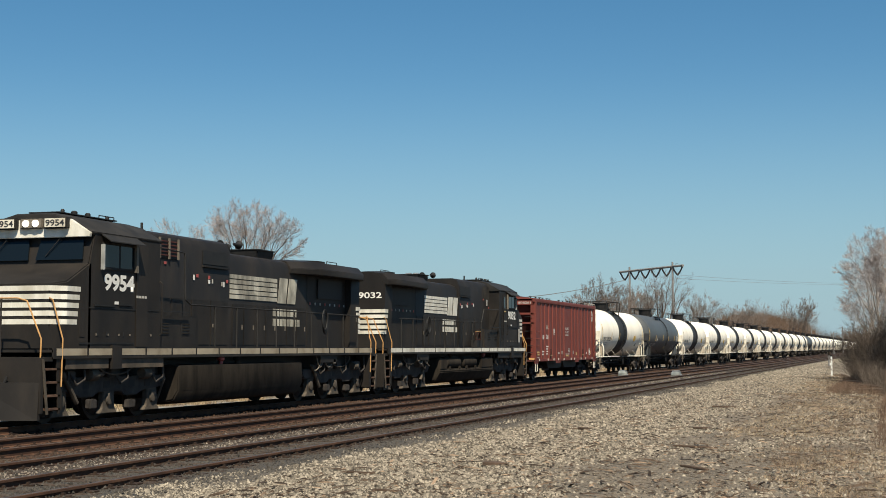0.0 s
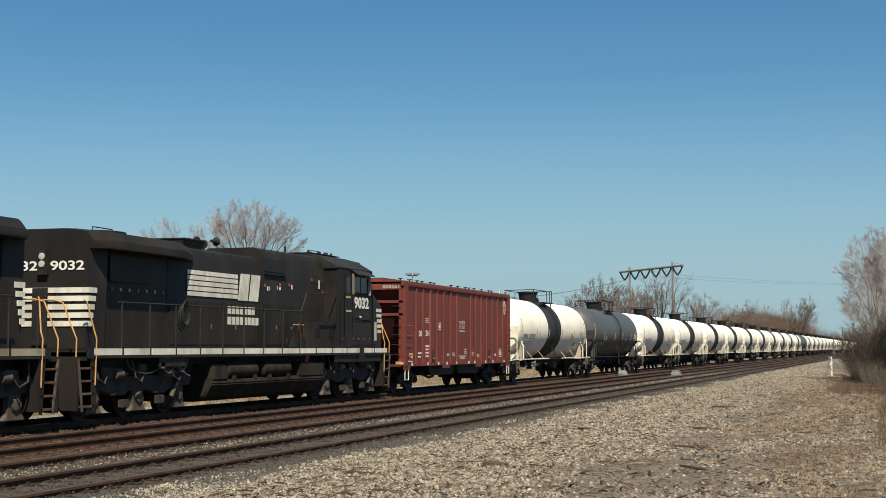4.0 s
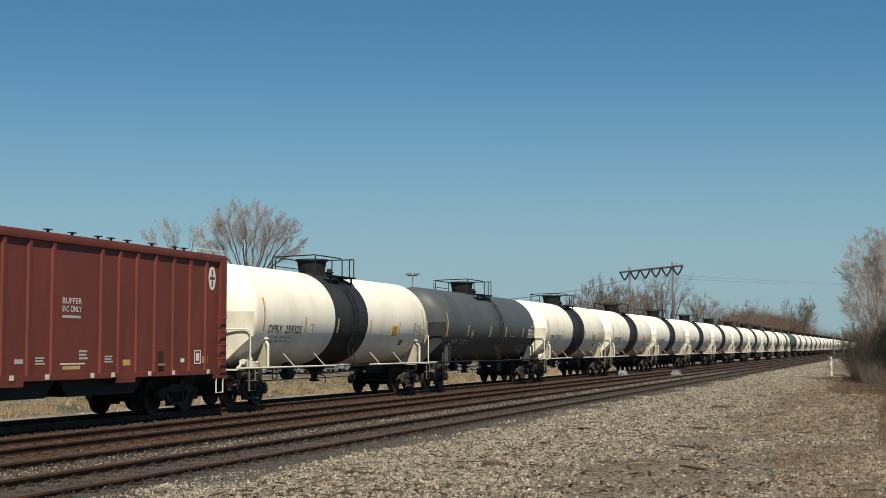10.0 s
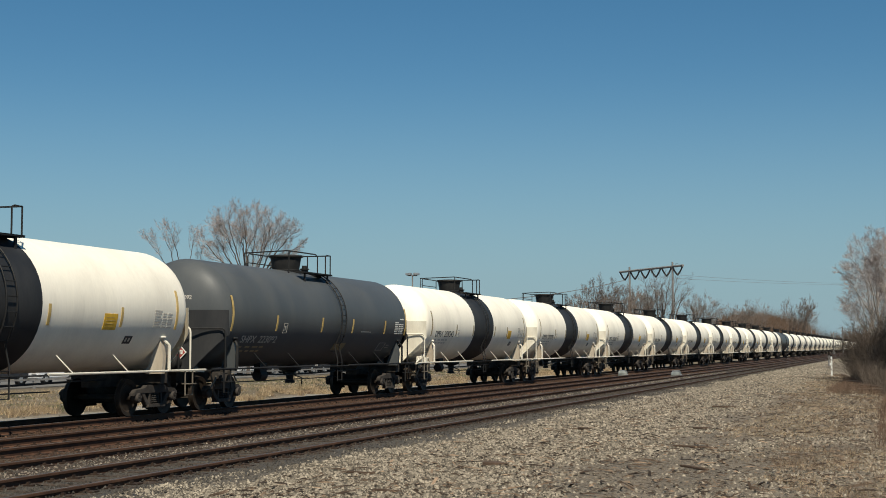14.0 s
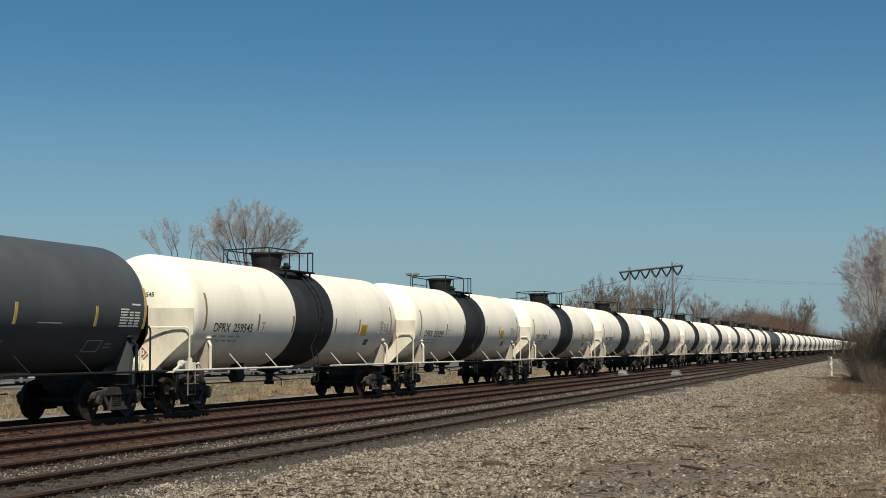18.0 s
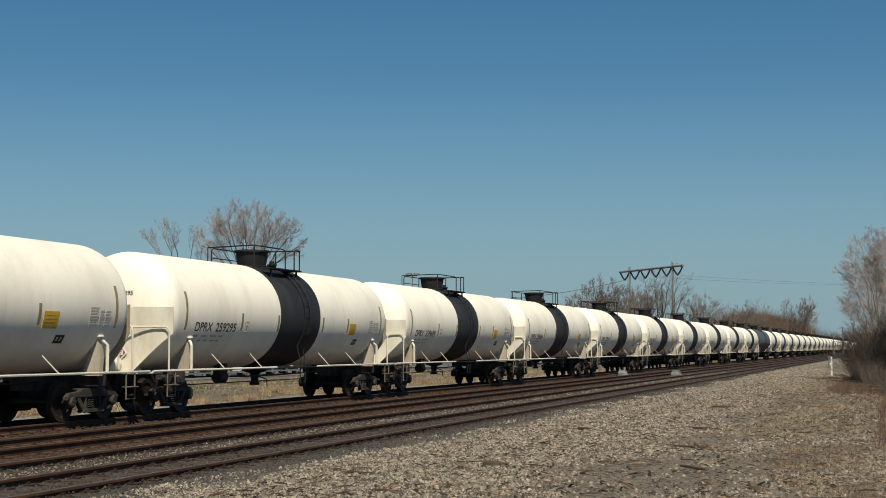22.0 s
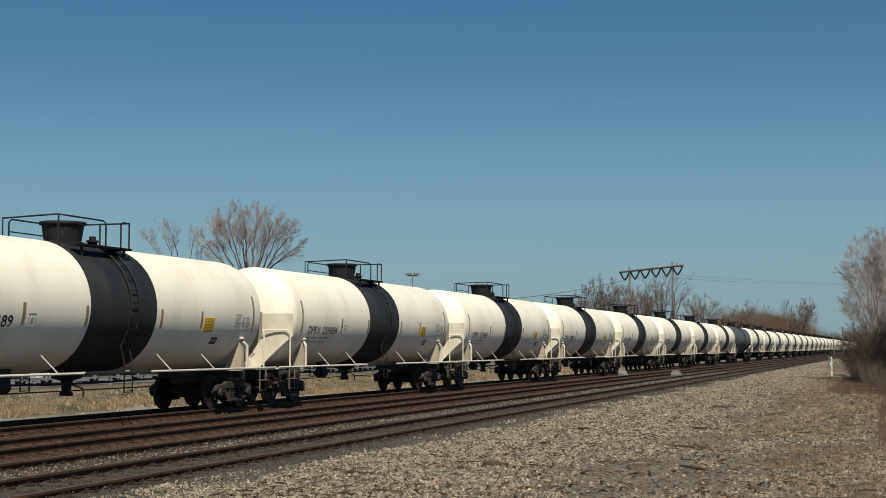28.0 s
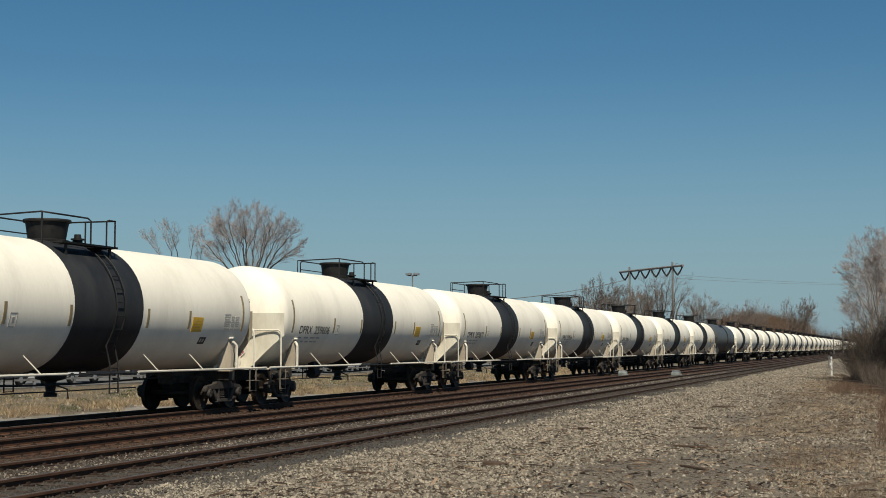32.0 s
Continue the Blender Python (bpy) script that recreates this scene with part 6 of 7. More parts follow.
# ---- trees, brush and distance ----
def bare_tree(stems, seed, kids=(9, 8, 6, 3), ratio=(0.42, 0.50, 0.55, 0.6), angle=0.55, up=0.06, twig=0.006, clear=0.3):
    """Limbs and twigs of a leafless tree; stems are (start, end, radius, bow), each curved upwards by its bow."""
    rnd = random.Random(seed)
    limbs, twigs = ([], []), ([], [])

    def seg(a, b, ra, rb, out, n):
        d = b - a
        p = d.orthogonal().normalized()
        q = d.cross(p).normalized()
        o = len(out[0])
        for c, r in ((a, ra), (b, rb)):
            for k in range(n):
                t = 2 * math.pi * k / n
                out[0].append(c + r * (math.cos(t) * p + math.sin(t) * q))
        for k in range(n):
            out[1].append((o + k, o + (k + 1) % n, o + n + (k + 1) % n, o + n + k))

    def shoots(pts, rs, length, level):
        if level >= len(kids):
            return
        n = max(2, kids[level] + rnd.choice((-1, 0, 0, 1)))
        lo = clear if level == 0 else 0.22
        steps = len(pts) - 1
        for k in range(n):
            f = lo + (0.98 - lo) * (k + rnd.random()) / n
            i = min(steps - 1, int(f * steps))
            q = pts[i].lerp(pts[i + 1], f * steps - i)
            d0 = (pts[i + 1] - pts[i]).normalized()
            side = Vector((rnd.gauss(0, 1), rnd.gauss(0, 1), rnd.gauss(0, 0.7)))
            side = (side - d0 * side.dot(d0)).normalized()
            a = angle * rnd.uniform(0.55, 1.45)
            nd = (d0 * math.cos(a) + side * math.sin(a)).normalized()
            grow(q, nd, length * ratio[level] * rnd.uniform(0.6, 1.25) * (1.15 - 0.6 * f), max(twig, rs[i] * rnd.uniform(0.22, 0.42)), level + 1)

    def grow(p, d, length, r, level):
        steps = (9, 5, 4, 2, 2)[level]
        pts = [p]
        wob = (0.05, 0.10, 0.13, 0.16, 0.2)[level]
        for i in range(steps):
            d = (d + Vector((rnd.gauss(0, wob), rnd.gauss(0, wob), up + rnd.gauss(0, wob * 0.7)))).normalized()
            p = p + d * length / steps
            pts.append(p)
        rs = [max(twig * (1.5, 1.5, 1.25, 1.0, 0.85)[level], r * (1 - 0.75 * i / steps)) for i in range(steps + 1)]
        for i in range(steps):
            seg(pts[i], pts[i + 1], rs[i], rs[i + 1], limbs if level < 2 else twigs, (7, 5, 3, 3, 3)[level])
        shoots(pts, rs, length, level)

    for p0, p1, r, bow in stems:
        p0, p1 = Vector(p0), Vector(p1)
        length = (p1 - p0).length
        mid = (p0 + p1) / 2 + Vector((0, 0, bow * length)) + Vector((rnd.gauss(0, 0.03), rnd.gauss(0, 0.03), 0)) * length
        pts = [(1 - t) ** 2 * p0 + 2 * t * (1 - t) * mid + t * t * p1 for t in [i / 12 for i in range(13)]]
        pts = [pts[0]] + [q + Vector((rnd.gauss(0, 0.008), rnd.gauss(0, 0.008), rnd.gauss(0, 0.006))) * length for q in pts[1:]]
        rs = [max(twig * 1.5, r * (1 - 0.85 * i / 12)) for i in range(13)]
        for i in range(12):
            seg(pts[i], pts[i + 1], rs[i], rs[i + 1], limbs, 7)
        shoots(pts, rs, length, 0)
    out = []
    for vs, fs in (limbs, twigs):
        me = bpy.data.meshes.new("limbs")
        me.from_pydata(vs, [], fs)
        out.append(me)
    out.append(max(v.z for v in limbs[0] + twigs[0]))
    return out


def fan(n, width, low, high, radius, seed, root=0.3, lean=0.0):
    """Stems that spread from one root into a dome."""
    rnd = random.Random(seed)
    out = []
    for i in range(n):
        u = -1 + 2 * (i + 0.5) / n + rnd.uniform(-0.08, 0.08)
        v = rnd.uniform(-0.7, 0.7)
        rise = math.sqrt(max(0.0, 1 - 0.75 * u * u - 0.3 * v * v))
        out.append(((root * u, root * v, -0.2), (width * u + lean, width * v, low + (high - low) * rise * rnd.uniform(0.88, 1.0)), radius * rnd.uniform(0.7, 1.0), 0.05))
    return out


def plant(meshes, x, y, z, turn, size, label, bark, brush, name="bare_tree"):
    t = thing(name, label, name.replace("bare_", ""), "bare trees" if name == "bare_tree" else "shrubs on the bank", at=Matrix.Translation((x, y, z)) @ pose(0, 0, 0, 0, 0, turn))
    for me, nm, m in ((meshes[0], "trunk", bark), (meshes[1], "crown", brush)):
        if not me.materials:
            me.materials.append(m)
        o = part(nm, me, None, t)
        o.scale = (size, size, size)
    return t


def along(x, y, dist):
    """A place dist metres away on a bearing given across and down the view."""
    f = 2513.57
    fx = Vector((-math.sin(YAW) * math.cos(PITCH), math.cos(YAW) * math.cos(PITCH), math.sin(PITCH)))
    rt = Vector((math.cos(YAW), math.sin(YAW), 0))
    upv = rt.cross(fx)
    d = fx + rt * (x - 784) / f - upv * (y - 441) / f
    d /= math.hypot(d.x, d.y)
    return EYE + d * dist


M_TWIG = material("pale brown twigs", (0.28, 0.232, 0.210), (0.48, 0.410, 0.375), 0.9, scale=1, fine=30, bump=0, island=0.2)
def vase(tips, fork, root, radius, seed):
    """Stems from a low fork out to given tips (across, height), with a random depth."""
    rnd = random.Random(seed)
    out = [((root, 0, -0.4), (root + 0.1, 0, fork + 0.6), radius * 1.5, 0.0)]
    for r, z in tips:
        out.append(((root + 0.12 * (r - root), rnd.uniform(-0.2, 0.2), fork * rnd.uniform(0.90, 1.0)), (r, rnd.uniform(-2.0, 2.0), z), radius * rnd.uniform(0.7, 1.0), rnd.uniform(0.03, 0.10)))
    return out


TREE_A = bare_tree(vase([(3.9, 10.8), (3.4, 11.6), (2.8, 12.2), (2.1, 12.7), (1.3, 12.5), (0.5, 12.9), (-0.3, 13.1), (-0.9, 13.1), (-1.6, 13.0), (-2.3, 12.7), (-2.9, 11.9), (-3.2, 10.9)], 7.6, 0.1, 0.11, 5), 3, kids=(9, 9, 8, 4), ratio=(0.46, 0.58, 0.60, 0.62), angle=0.44, up=0.03, twig=0.0028, clear=0.36)
TREE_A2 = bare_tree(vase([(-1.5, 11.0), (-0.9, 11.3), (0.6, 11.2), (-2.7, 10.4), (1.3, 9.6)], 6.9, 0.0, 0.06, 9), 4, kids=(7, 7, 6, 4), ratio=(0.40, 0.58, 0.60, 0.62), angle=0.46, up=0.035, twig=0.0024, clear=0.5)
TREE_B = bare_tree(fan(12, 3.0, 4.5, 8.6, 0.10, 11), 11, kids=(8, 7, 6, 2), ratio=(0.38, 0.55, 0.6, 0.6), angle=0.46, up=0.035, twig=0.0055, clear=0.38)
TREE_C = bare_tree([((0, 0, -0.3), (-0.2, 0.2, 9.5), 0.13, 0.0), ((-0.55, -0.3, -0.3), (-0.7, 0.1, 8.6), 0.09, 0.0), ((-0.1, 0, 5.6), (-2.6, 0.6, 9.6), 0.06, 0.05), ((-0.1, 0.1, 6.2), (-1.6, -1.1, 11.6), 0.06, 0.05), ((0.0, 0, 5.8), (2.2, 0.7, 10.8), 0.06, 0.06), ((-0.6, 0, 4.6), (-2.7, -0.8, 7.0), 0.04, 0.10), ((0.0, 0, 5.0), (2.6, -0.5, 8.6), 0.05, 0.08), ((-0.1, 0, 6.6), (0.9, 1.2, 12.0), 0.06, 0.05), ((-0.1, 0, 7.0), (-0.5, -0.9, 12.4), 0.06, 0.03), ((-0.1, 0, 7.2), (-1.9, 1.4, 10.9), 0.05, 0.05)], 21, kids=(13, 9, 7, 4), ratio=(0.36, 0.58, 0.6, 0.62), angle=0.58, up=0.025, twig=0.0028, clear=0.42)
TREE_D = bare_tree(fan(7, 3.6, 5.5, 11.2, 0.20, 31, lean=0.5), 31, kids=(7, 6, 5, 2), ratio=(0.42, 0.55, 0.6, 0.6), angle=0.5, up=0.04, twig=0.0055, clear=0.36)
SHRUB_A = bare_tree(fan(13, 1.5, 1.0, 2.6, 0.022, 41, 0.5), 42, kids=(8, 6, 4), ratio=(0.50, 0.6, 0.6), angle=0.6, up=0.03, twig=0.0035, clear=0.12)
SHRUB_B = bare_tree(fan(11, 1.1, 1.6, 3.4, 0.024, 43, 0.4), 44, kids=(9, 6, 4), ratio=(0.45, 0.6, 0.6), angle=0.55, up=0.05, twig=0.0035, clear=0.15)
M_FARTWIG = material("grey brown far twigs", (0.12, 0.095, 0.078), (0.25, 0.20, 0.17), 0.9, scale=1, fine=30, bump=0, island=0.2)


def build_trees():
    def put(meshes, col, row, dist, label, turn=0, bark=M_BARK, br=M_TWIG, name="bare_tree"):
        p = along(col, row, dist)
        z = ground_z(p.x, p.y) - 0.1
        plant(meshes, p.x, p.y, z, turn, (p.z - z) / meshes[2], label, bark, br, name)
    put(TREE_A, 440, 344, 112, "leafless spreading tree with many stems beyond the railway", 17.7)
    put(TREE_A2, 330, 383, 112, "slender leafless tree beside a larger spreading one", 17.7)
    for col, row, dist, m, turn in ((1066, 479, 235, TREE_B, 0), (1036, 510, 260, TREE_B, 130), (1108, 500, 255, TREE_B, 40), (1132, 492, 246, TREE_B, 310), (1166, 466, 240, TREE_D, 10), (1236, 512, 270, TREE_B, 200), (1015, 520, 245, TREE_D, 210), (1305, 530, 330, TREE_B, 300), (1333, 526, 350, TREE_D, 60), (1412, 519, 330, TREE_B, 250), (1503, 577, 620, TREE_B, 50), (1520, 581, 640, TREE_D, 150)):
        put(m, col, row, dist, "leafless grey-brown tree far along the railway", turn, M_BARK, M_FARTWIG)
    for col, row, dist, m, turn in ((1552, 398, 80, TREE_C, 17), (1590, 404, 74, TREE_C, 130), (1540, 452, 92, TREE_C, 200), (1612, 392, 70, TREE_C, 250)):
        put(m, col, row, dist, "tall leafless tree with pale trunk on the brushy bank", turn, M_PALEBARK)
    # shrubs crowding the foot of the bank
    rnd = random.Random(77)
    for i in range(40):
        y = 66 + 74 * rnd.random()
        x = 17.6 + 5.0 * rnd.random() ** 1.3
        z = ground_z(x, y) - 0.05
        plant(rnd.choice((SHRUB_A, SHRUB_B)), x, y, z, rnd.uniform(0, 360), rnd.uniform(0.7, 1.25), "tangled leafless shrub on the bank", M_BRUSH, M_BRUSH, "shrub")


build_trees()


def brush_mass(name, boxes, n, stem, mat, label, seed):
    """Tangled upright twigs within boxes (x0, x1, y0, y1, height)."""
    rng = np.random.default_rng(seed)
    P, Hs = [], []
    for x0, x1, y0, y1, h in boxes:
        k = int(n * (x1 - x0) * (y1 - y0) / sum((b[1] - b[0]) * (b[3] - b[2]) for b in boxes))
        x, y = x0 + (x1 - x0) * rng.random(k), y0 + (y1 - y0) * rng.random(k)
        hh = h * (0.45 + 0.55 * rng.random(k)) * np.array([0.85 + 0.45 * noise.noise((a * 0.15, b * 0.08, seed)) for a, b in zip(x, y)])
        P.append(np.stack([x, y, np.array([ground_z(a, b) for a, b in zip(x, y)]) - 0.1], 1))
        Hs.append(hh)
    p, h = np.concatenate(P), np.concatenate(Hs)
    n = len(p)
    vs, k = [], 0
    lean = rng.standard_normal((n, 2)) * 0.22
    for j in range(4):
        z0 = rng.random(n) * 0.6 if j else np.zeros(n)
        z1 = np.minimum(1.0, z0 + 0.4 + 0.4 * rng.random(n)) if j else np.ones(n)
        spread = rng.standard_normal((n, 2)) * (0.22 if j else 0.0)
        a = p + np.stack([lean[:, 0] * h * z0, lean[:, 1] * h * z0, h * z0], 1)
        b = p + np.stack([lean[:, 0] * h * z1 + spread[:, 0] * h, lean[:, 1] * h * z1 + spread[:, 1] * h, h * z1], 1)
        ang = rng.random(n) * 6.28
        w = np.stack([np.cos(ang), np.sin(ang), np.zeros(n)], 1) * stem * (1.0 if j == 0 else 0.6)
        vs.append(np.stack([a - w, a + w, b], 1))
    v = np.concatenate(vs).reshape(-1, 3)
    return stuff(name, v, np.arange(len(v)).reshape(-1, 3), mat, label, "brush")


M_REDBRUSH = material("reddish brown brush", (0.085, 0.055, 0.036), (0.19, 0.125, 0.085), 0.9, scale=0.3, fine=3, bump=0, island=0.25)
brush_mass("bank_brush", [(16.6, 24, 80, 140, 2.6), (17.6, 25, 64, 80, 2.0), (15.7, 18.0, 130, 200, 2.0), (18.6, 26, 50, 64, 1.3)], 90000, 0.006, M_BRUSH, "tangled leafless brush on the bank", 5)
brush_mass("bank_weeds", [(18.6, 24, 26, 62, 0.55), (16.4, 19.5, 55, 90, 0.5), (17.0, 19.6, 22, 58, 0.20), (18.2, 20.5, 17, 32, 0.16), (15.2, 17.0, 84, 130, 0.25)], 32000, 0.006, M_REDBRUSH, "dry reddish weeds along the bank", 6)
brush_mass("far_thicket", [(-28, -19, 400, 480, 14.6), (-29, -18, 480, 660, 14.4)], 80000, 0.06, M_REDBRUSH, "brown leafless thicket far beyond the train", 7)
brush_mass("far_woods", [(-170, -60, 240, 330, 7.0), (-40, 60, 700, 900, 13.0)], 9000, 0.12, M_BRUSH, "distant leafless woods", 9)


# ---- power line, lamp, signs, boxes ----
M_POLE = material("weathered pole wood", (0.13, 0.125, 0.12), (0.26, 0.25, 0.24), 0.85, scale=2, fine=30, bump=0.2)
M_GALV = material("galvanised steel", (0.28, 0.30, 0.31), (0.45, 0.47, 0.48), 0.45, 0.5, scale=4, fine=40, bump=0.05)
M_CREAM = material("white box paint", (0.60, 0.60, 0.57), (0.76, 0.76, 0.73), 0.5, scale=4, fine=40, bump=0.03, grime=(0.3, 0.27, 0.22), grime_amount=0.5)


def build_power_line():
    d0, d1 = 335.0, 318.0
    a, b = along(1097, 482, d0), along(1209, 470, d1)
    t = thing("power_line_frame", "dark two-legged transmission frame with vee insulators", "transmission tower", at=pose(0, 0, 0))
    dirv = (b - a)
    part("crossbeam", Shape().tube([a, b], 0.26, 8), M_POLE, t)
    for q in ((1115 - 1097) / 112, (1191 - 1097) / 112):
        m = a + dirv * q
        part("pole", Shape().tube([(m.x, m.y, -1.0), (m.x, m.y, m.z + 1.0)], 0.30, 8, r1=0.22), M_POLE, t)
    ends = []
    for i in range(6):
        c = a + dirv * ((i + 0.5) / 6)
        l, r = a + dirv * ((i + 0.06) / 6), a + dirv * ((i + 0.94) / 6)
        low = c - Vector((0, 0, 2.0))
        for e in (l, r):
            bow = (e + low) / 2 - Vector((0, 0, 0.30))
            part("insulator", Shape().tube([e - Vector((0, 0, 0.2)), (e + bow) / 2 - Vector((0, 0, 0.12)), bow, low], 0.19, 6), M_BLACK, t, "dark insulator string")
        ends.append(low)
    # wires run on to the left and to the right along the line
    L0 = along(700, 538, 200.0)
    R0 = along(1640, 500, 620.0)
    for i, far in ((0, L0), (3, R0), (5, R0)):
        e = far + dirv * 0.5 * (i - 2.5) / 6
        pts = []
        for k in range(13):
            s = k / 12
            q = ends[i].lerp(e, s)
            pts.append((q.x, q.y, q.z - 2.6 * 4 * s * (1 - s) * 0.5))
        part("wire", Shape().tube(pts, 0.085 if far is L0 else 0.035, 4), M_POLE, t, "thin dark cable")


build_power_line()


def build_lamp_post():
    p = along(730, 488, 128.0)
    t = thing("lamp_post", "grey double floodlight on a slim pole", "street lamp", at=Matrix.Translation((p.x, p.y, 0)))
    part("pole", Shape().tube([(0, 0, -0.7), (0, 0, p.z)], 0.09, 8, r1=0.06), M_POLE, t)
    part("crossarm", Shape().tube([(-0.45, 0, p.z), (0.45, 0, p.z)], 0.05, 6), M_POLE, t)
    for x in (-0.36, 0.36):
        part("floodlight", Shape().box(x - 0.26, x + 0.26, -0.25, 0.25, p.z + 0.02, p.z + 0.24), M_GALV, t, bevel=0.05)


build_lamp_post()


def build_posts():
    t = thing("marker_post", "thin white marker post at the bank edge", "post", at=pose(15.2, 89.7, -0.12))
    part("post", Shape().box(-0.05, 0.05, -0.03, 0.03, -0.3, 1.28), M_CREAM, t, bevel=0.008)
    part("cap", Shape().box(-0.06, 0.06, -0.04, 0.04, 1.28, 1.38), M_BLACK, t)
    p = along(1467, 640, 150)
    t = thing("signal_post", "short dark trackside signal post with a pale head", "signal", at=pose(p.x, p.y, -0.2))
    part("post", Shape().tube([(0, 0, -0.2), (0, 0, 1.1)], 0.07, 8), M_POLE, t)
    part("head", Shape().box(-0.09, 0.09, -0.1, 0.1, 1.1, 1.5), M_DUSTY, t, bevel=0.02)
    for (x, y, w, h) in ((12.2, 155.0, 0.22, 0.30), (11.9, 232.0, 0.3, 0.4)):
        b = thing("relay_box", "small white trackside box", "equipment box", "trackside boxes", at=pose(x, y, -0.2))
        part("body", Shape().box(-w / 2, w / 2, -0.2, 0.2, 0, h), M_CREAM, b, bevel=0.02)
    for col, row, dist in ((1475, 587, 420), (1491, 578, 380), (1436, 580, 360)):
        p = along(col, row, dist)
        t = thing("utility_pole", "weathered wooden utility pole far off", "utility pole", "far utility poles", at=pose(p.x, p.y, -0.4))
        part("pole", Shape().tube([(0, 0, -0.5), (0, 0, p.z + 0.4)], 0.2, 7, r1=0.14), M_POLE, t)
        part("crossarm", Shape().box(-1.1, 1.1, -0.06, 0.06, p.z - 0.3, p.z - 0.16), M_POLE, t)


build_posts()


def build_switch_machines():
    teal = material("greenish grey machine paint", (0.17, 0.19, 0.185), (0.27, 0.29, 0.28), 0.4, 0.4, scale=4, fine=40, bump=0.05, grime=(0.25, 0.22, 0.17), grime_amount=0.5, grime_scale=3)
    for x, y, tilt in ((2.0, 91.8, 7), (5.6, 91.2, 0)):
        t = thing("switch_machine", "pale grey switch machine between the tracks", "switch machine", "switch machines", at=pose(x, y, -0.2, 0, tilt, tilt))
        part("motor_case", Shape().prism([(-0.75, 0.0), (0.10, 0.0), (0.06, 0.30), (-0.10, 0.40), (-0.60, 0.38), (-0.78, 0.22)], -0.28, 0.28, "x"), teal, t, bevel=0.04)
        part("gear_case", Shape().prism([(0.14, 0.0), (0.95, 0.0), (0.90, 0.20), (0.60, 0.26), (0.20, 0.22)], -0.20, 0.20, "x"), M_GALV, t, bevel=0.04)
        part("lid", Shape().box(-0.20, 0.22, -0.55, -0.12, 0.39, 0.44), M_GALV, t, bevel=0.02)
        part("conduit", Shape().tube([(0.26, -0.5, 0.2), (0.40, -0.7, 0.15), (0.42, -1.0, 0.02)], 0.04, 7), M_GALV, t)
        part("throw_rod", Shape().tube([(-1.1, 0.4, 0.05), (1.1, 0.4, 0.05)], 0.025, 6), M_STEEL, t)


build_switch_machines()


def build_debris():
    m = material("brown old wood", (0.05, 0.033, 0.022), (0.12, 0.08, 0.055), 0.9, scale=6, fine=60, bump=0.4)
    for name, x, y, rz, l, w, h, lab in (("tie_plate_scrap", 13.25, 20.6, 20, 0.34, 0.20, 0.05, "rusty brown metal scrap on the gravel"), ("wood_scrap", 16.2, 20.9, -35, 0.55, 0.07, 0.03, "dark splinter of wood on the gravel"), ("wood_scrap", 15.6, 25.4, 10, 0.8, 0.08, 0.03, "dark splinter of wood on the gravel"), ("wood_scrap", 15.0, 31.0, 60, 0.7, 0.10, 0.04, "dark splinter of wood on the gravel"), ("wood_scrap", 12.6, 30.0, 80, 0.5, 0.10, 0.05, "dark splinter of wood on the gravel"), ("wood_scrap", 11.9, 18.6, 15, 0.42, 0.05, 0.03, "dark splinter of wood on the gravel"), ("wood_scrap", 13.1, 16.4, 5, 0.36, 0.05, 0.03, "dark splinter of wood on the gravel"), ("wood_scrap", 14.2, 42.0, 40, 0.9, 0.12, 0.05, "dark splinter of wood on the gravel")):
        s = Shape().prism([(-l / 2, -w / 2), (l / 2 * 0.9, -w / 2 * 0.8), (l / 2, w / 2 * 0.4), (l * 0.3, w / 2), (-l / 2 * 0.8, w / 2 * 0.9)], 0, h, "z")
        ob = part(name, s, m, None, bevel=0.008, at=pose(x, y, ground_z(x, y) + 0.012, 4, 3, rz))
        tagged(ob, lab, "debris")
    for i, (x, y, l) in enumerate(((16.3, 74, 4.0), (16.9, 66, 3.5), (17.5, 59, 3.0))):
        ob = part("fallen_branch", Shape().tube([(0, 0, 0.08), (l * 0.4, 0.15, 0.12), (l, 0.0, 0.06)], 0.05, 7, r1=0.025), M_BRUSH, None, at=pose(x, y, ground_z(x, y), 0, 0, -68 + 9 * i))
        tagged(ob, "dead branch lying on the bank edge", "branch", "dead branches on the bank")


build_debris()


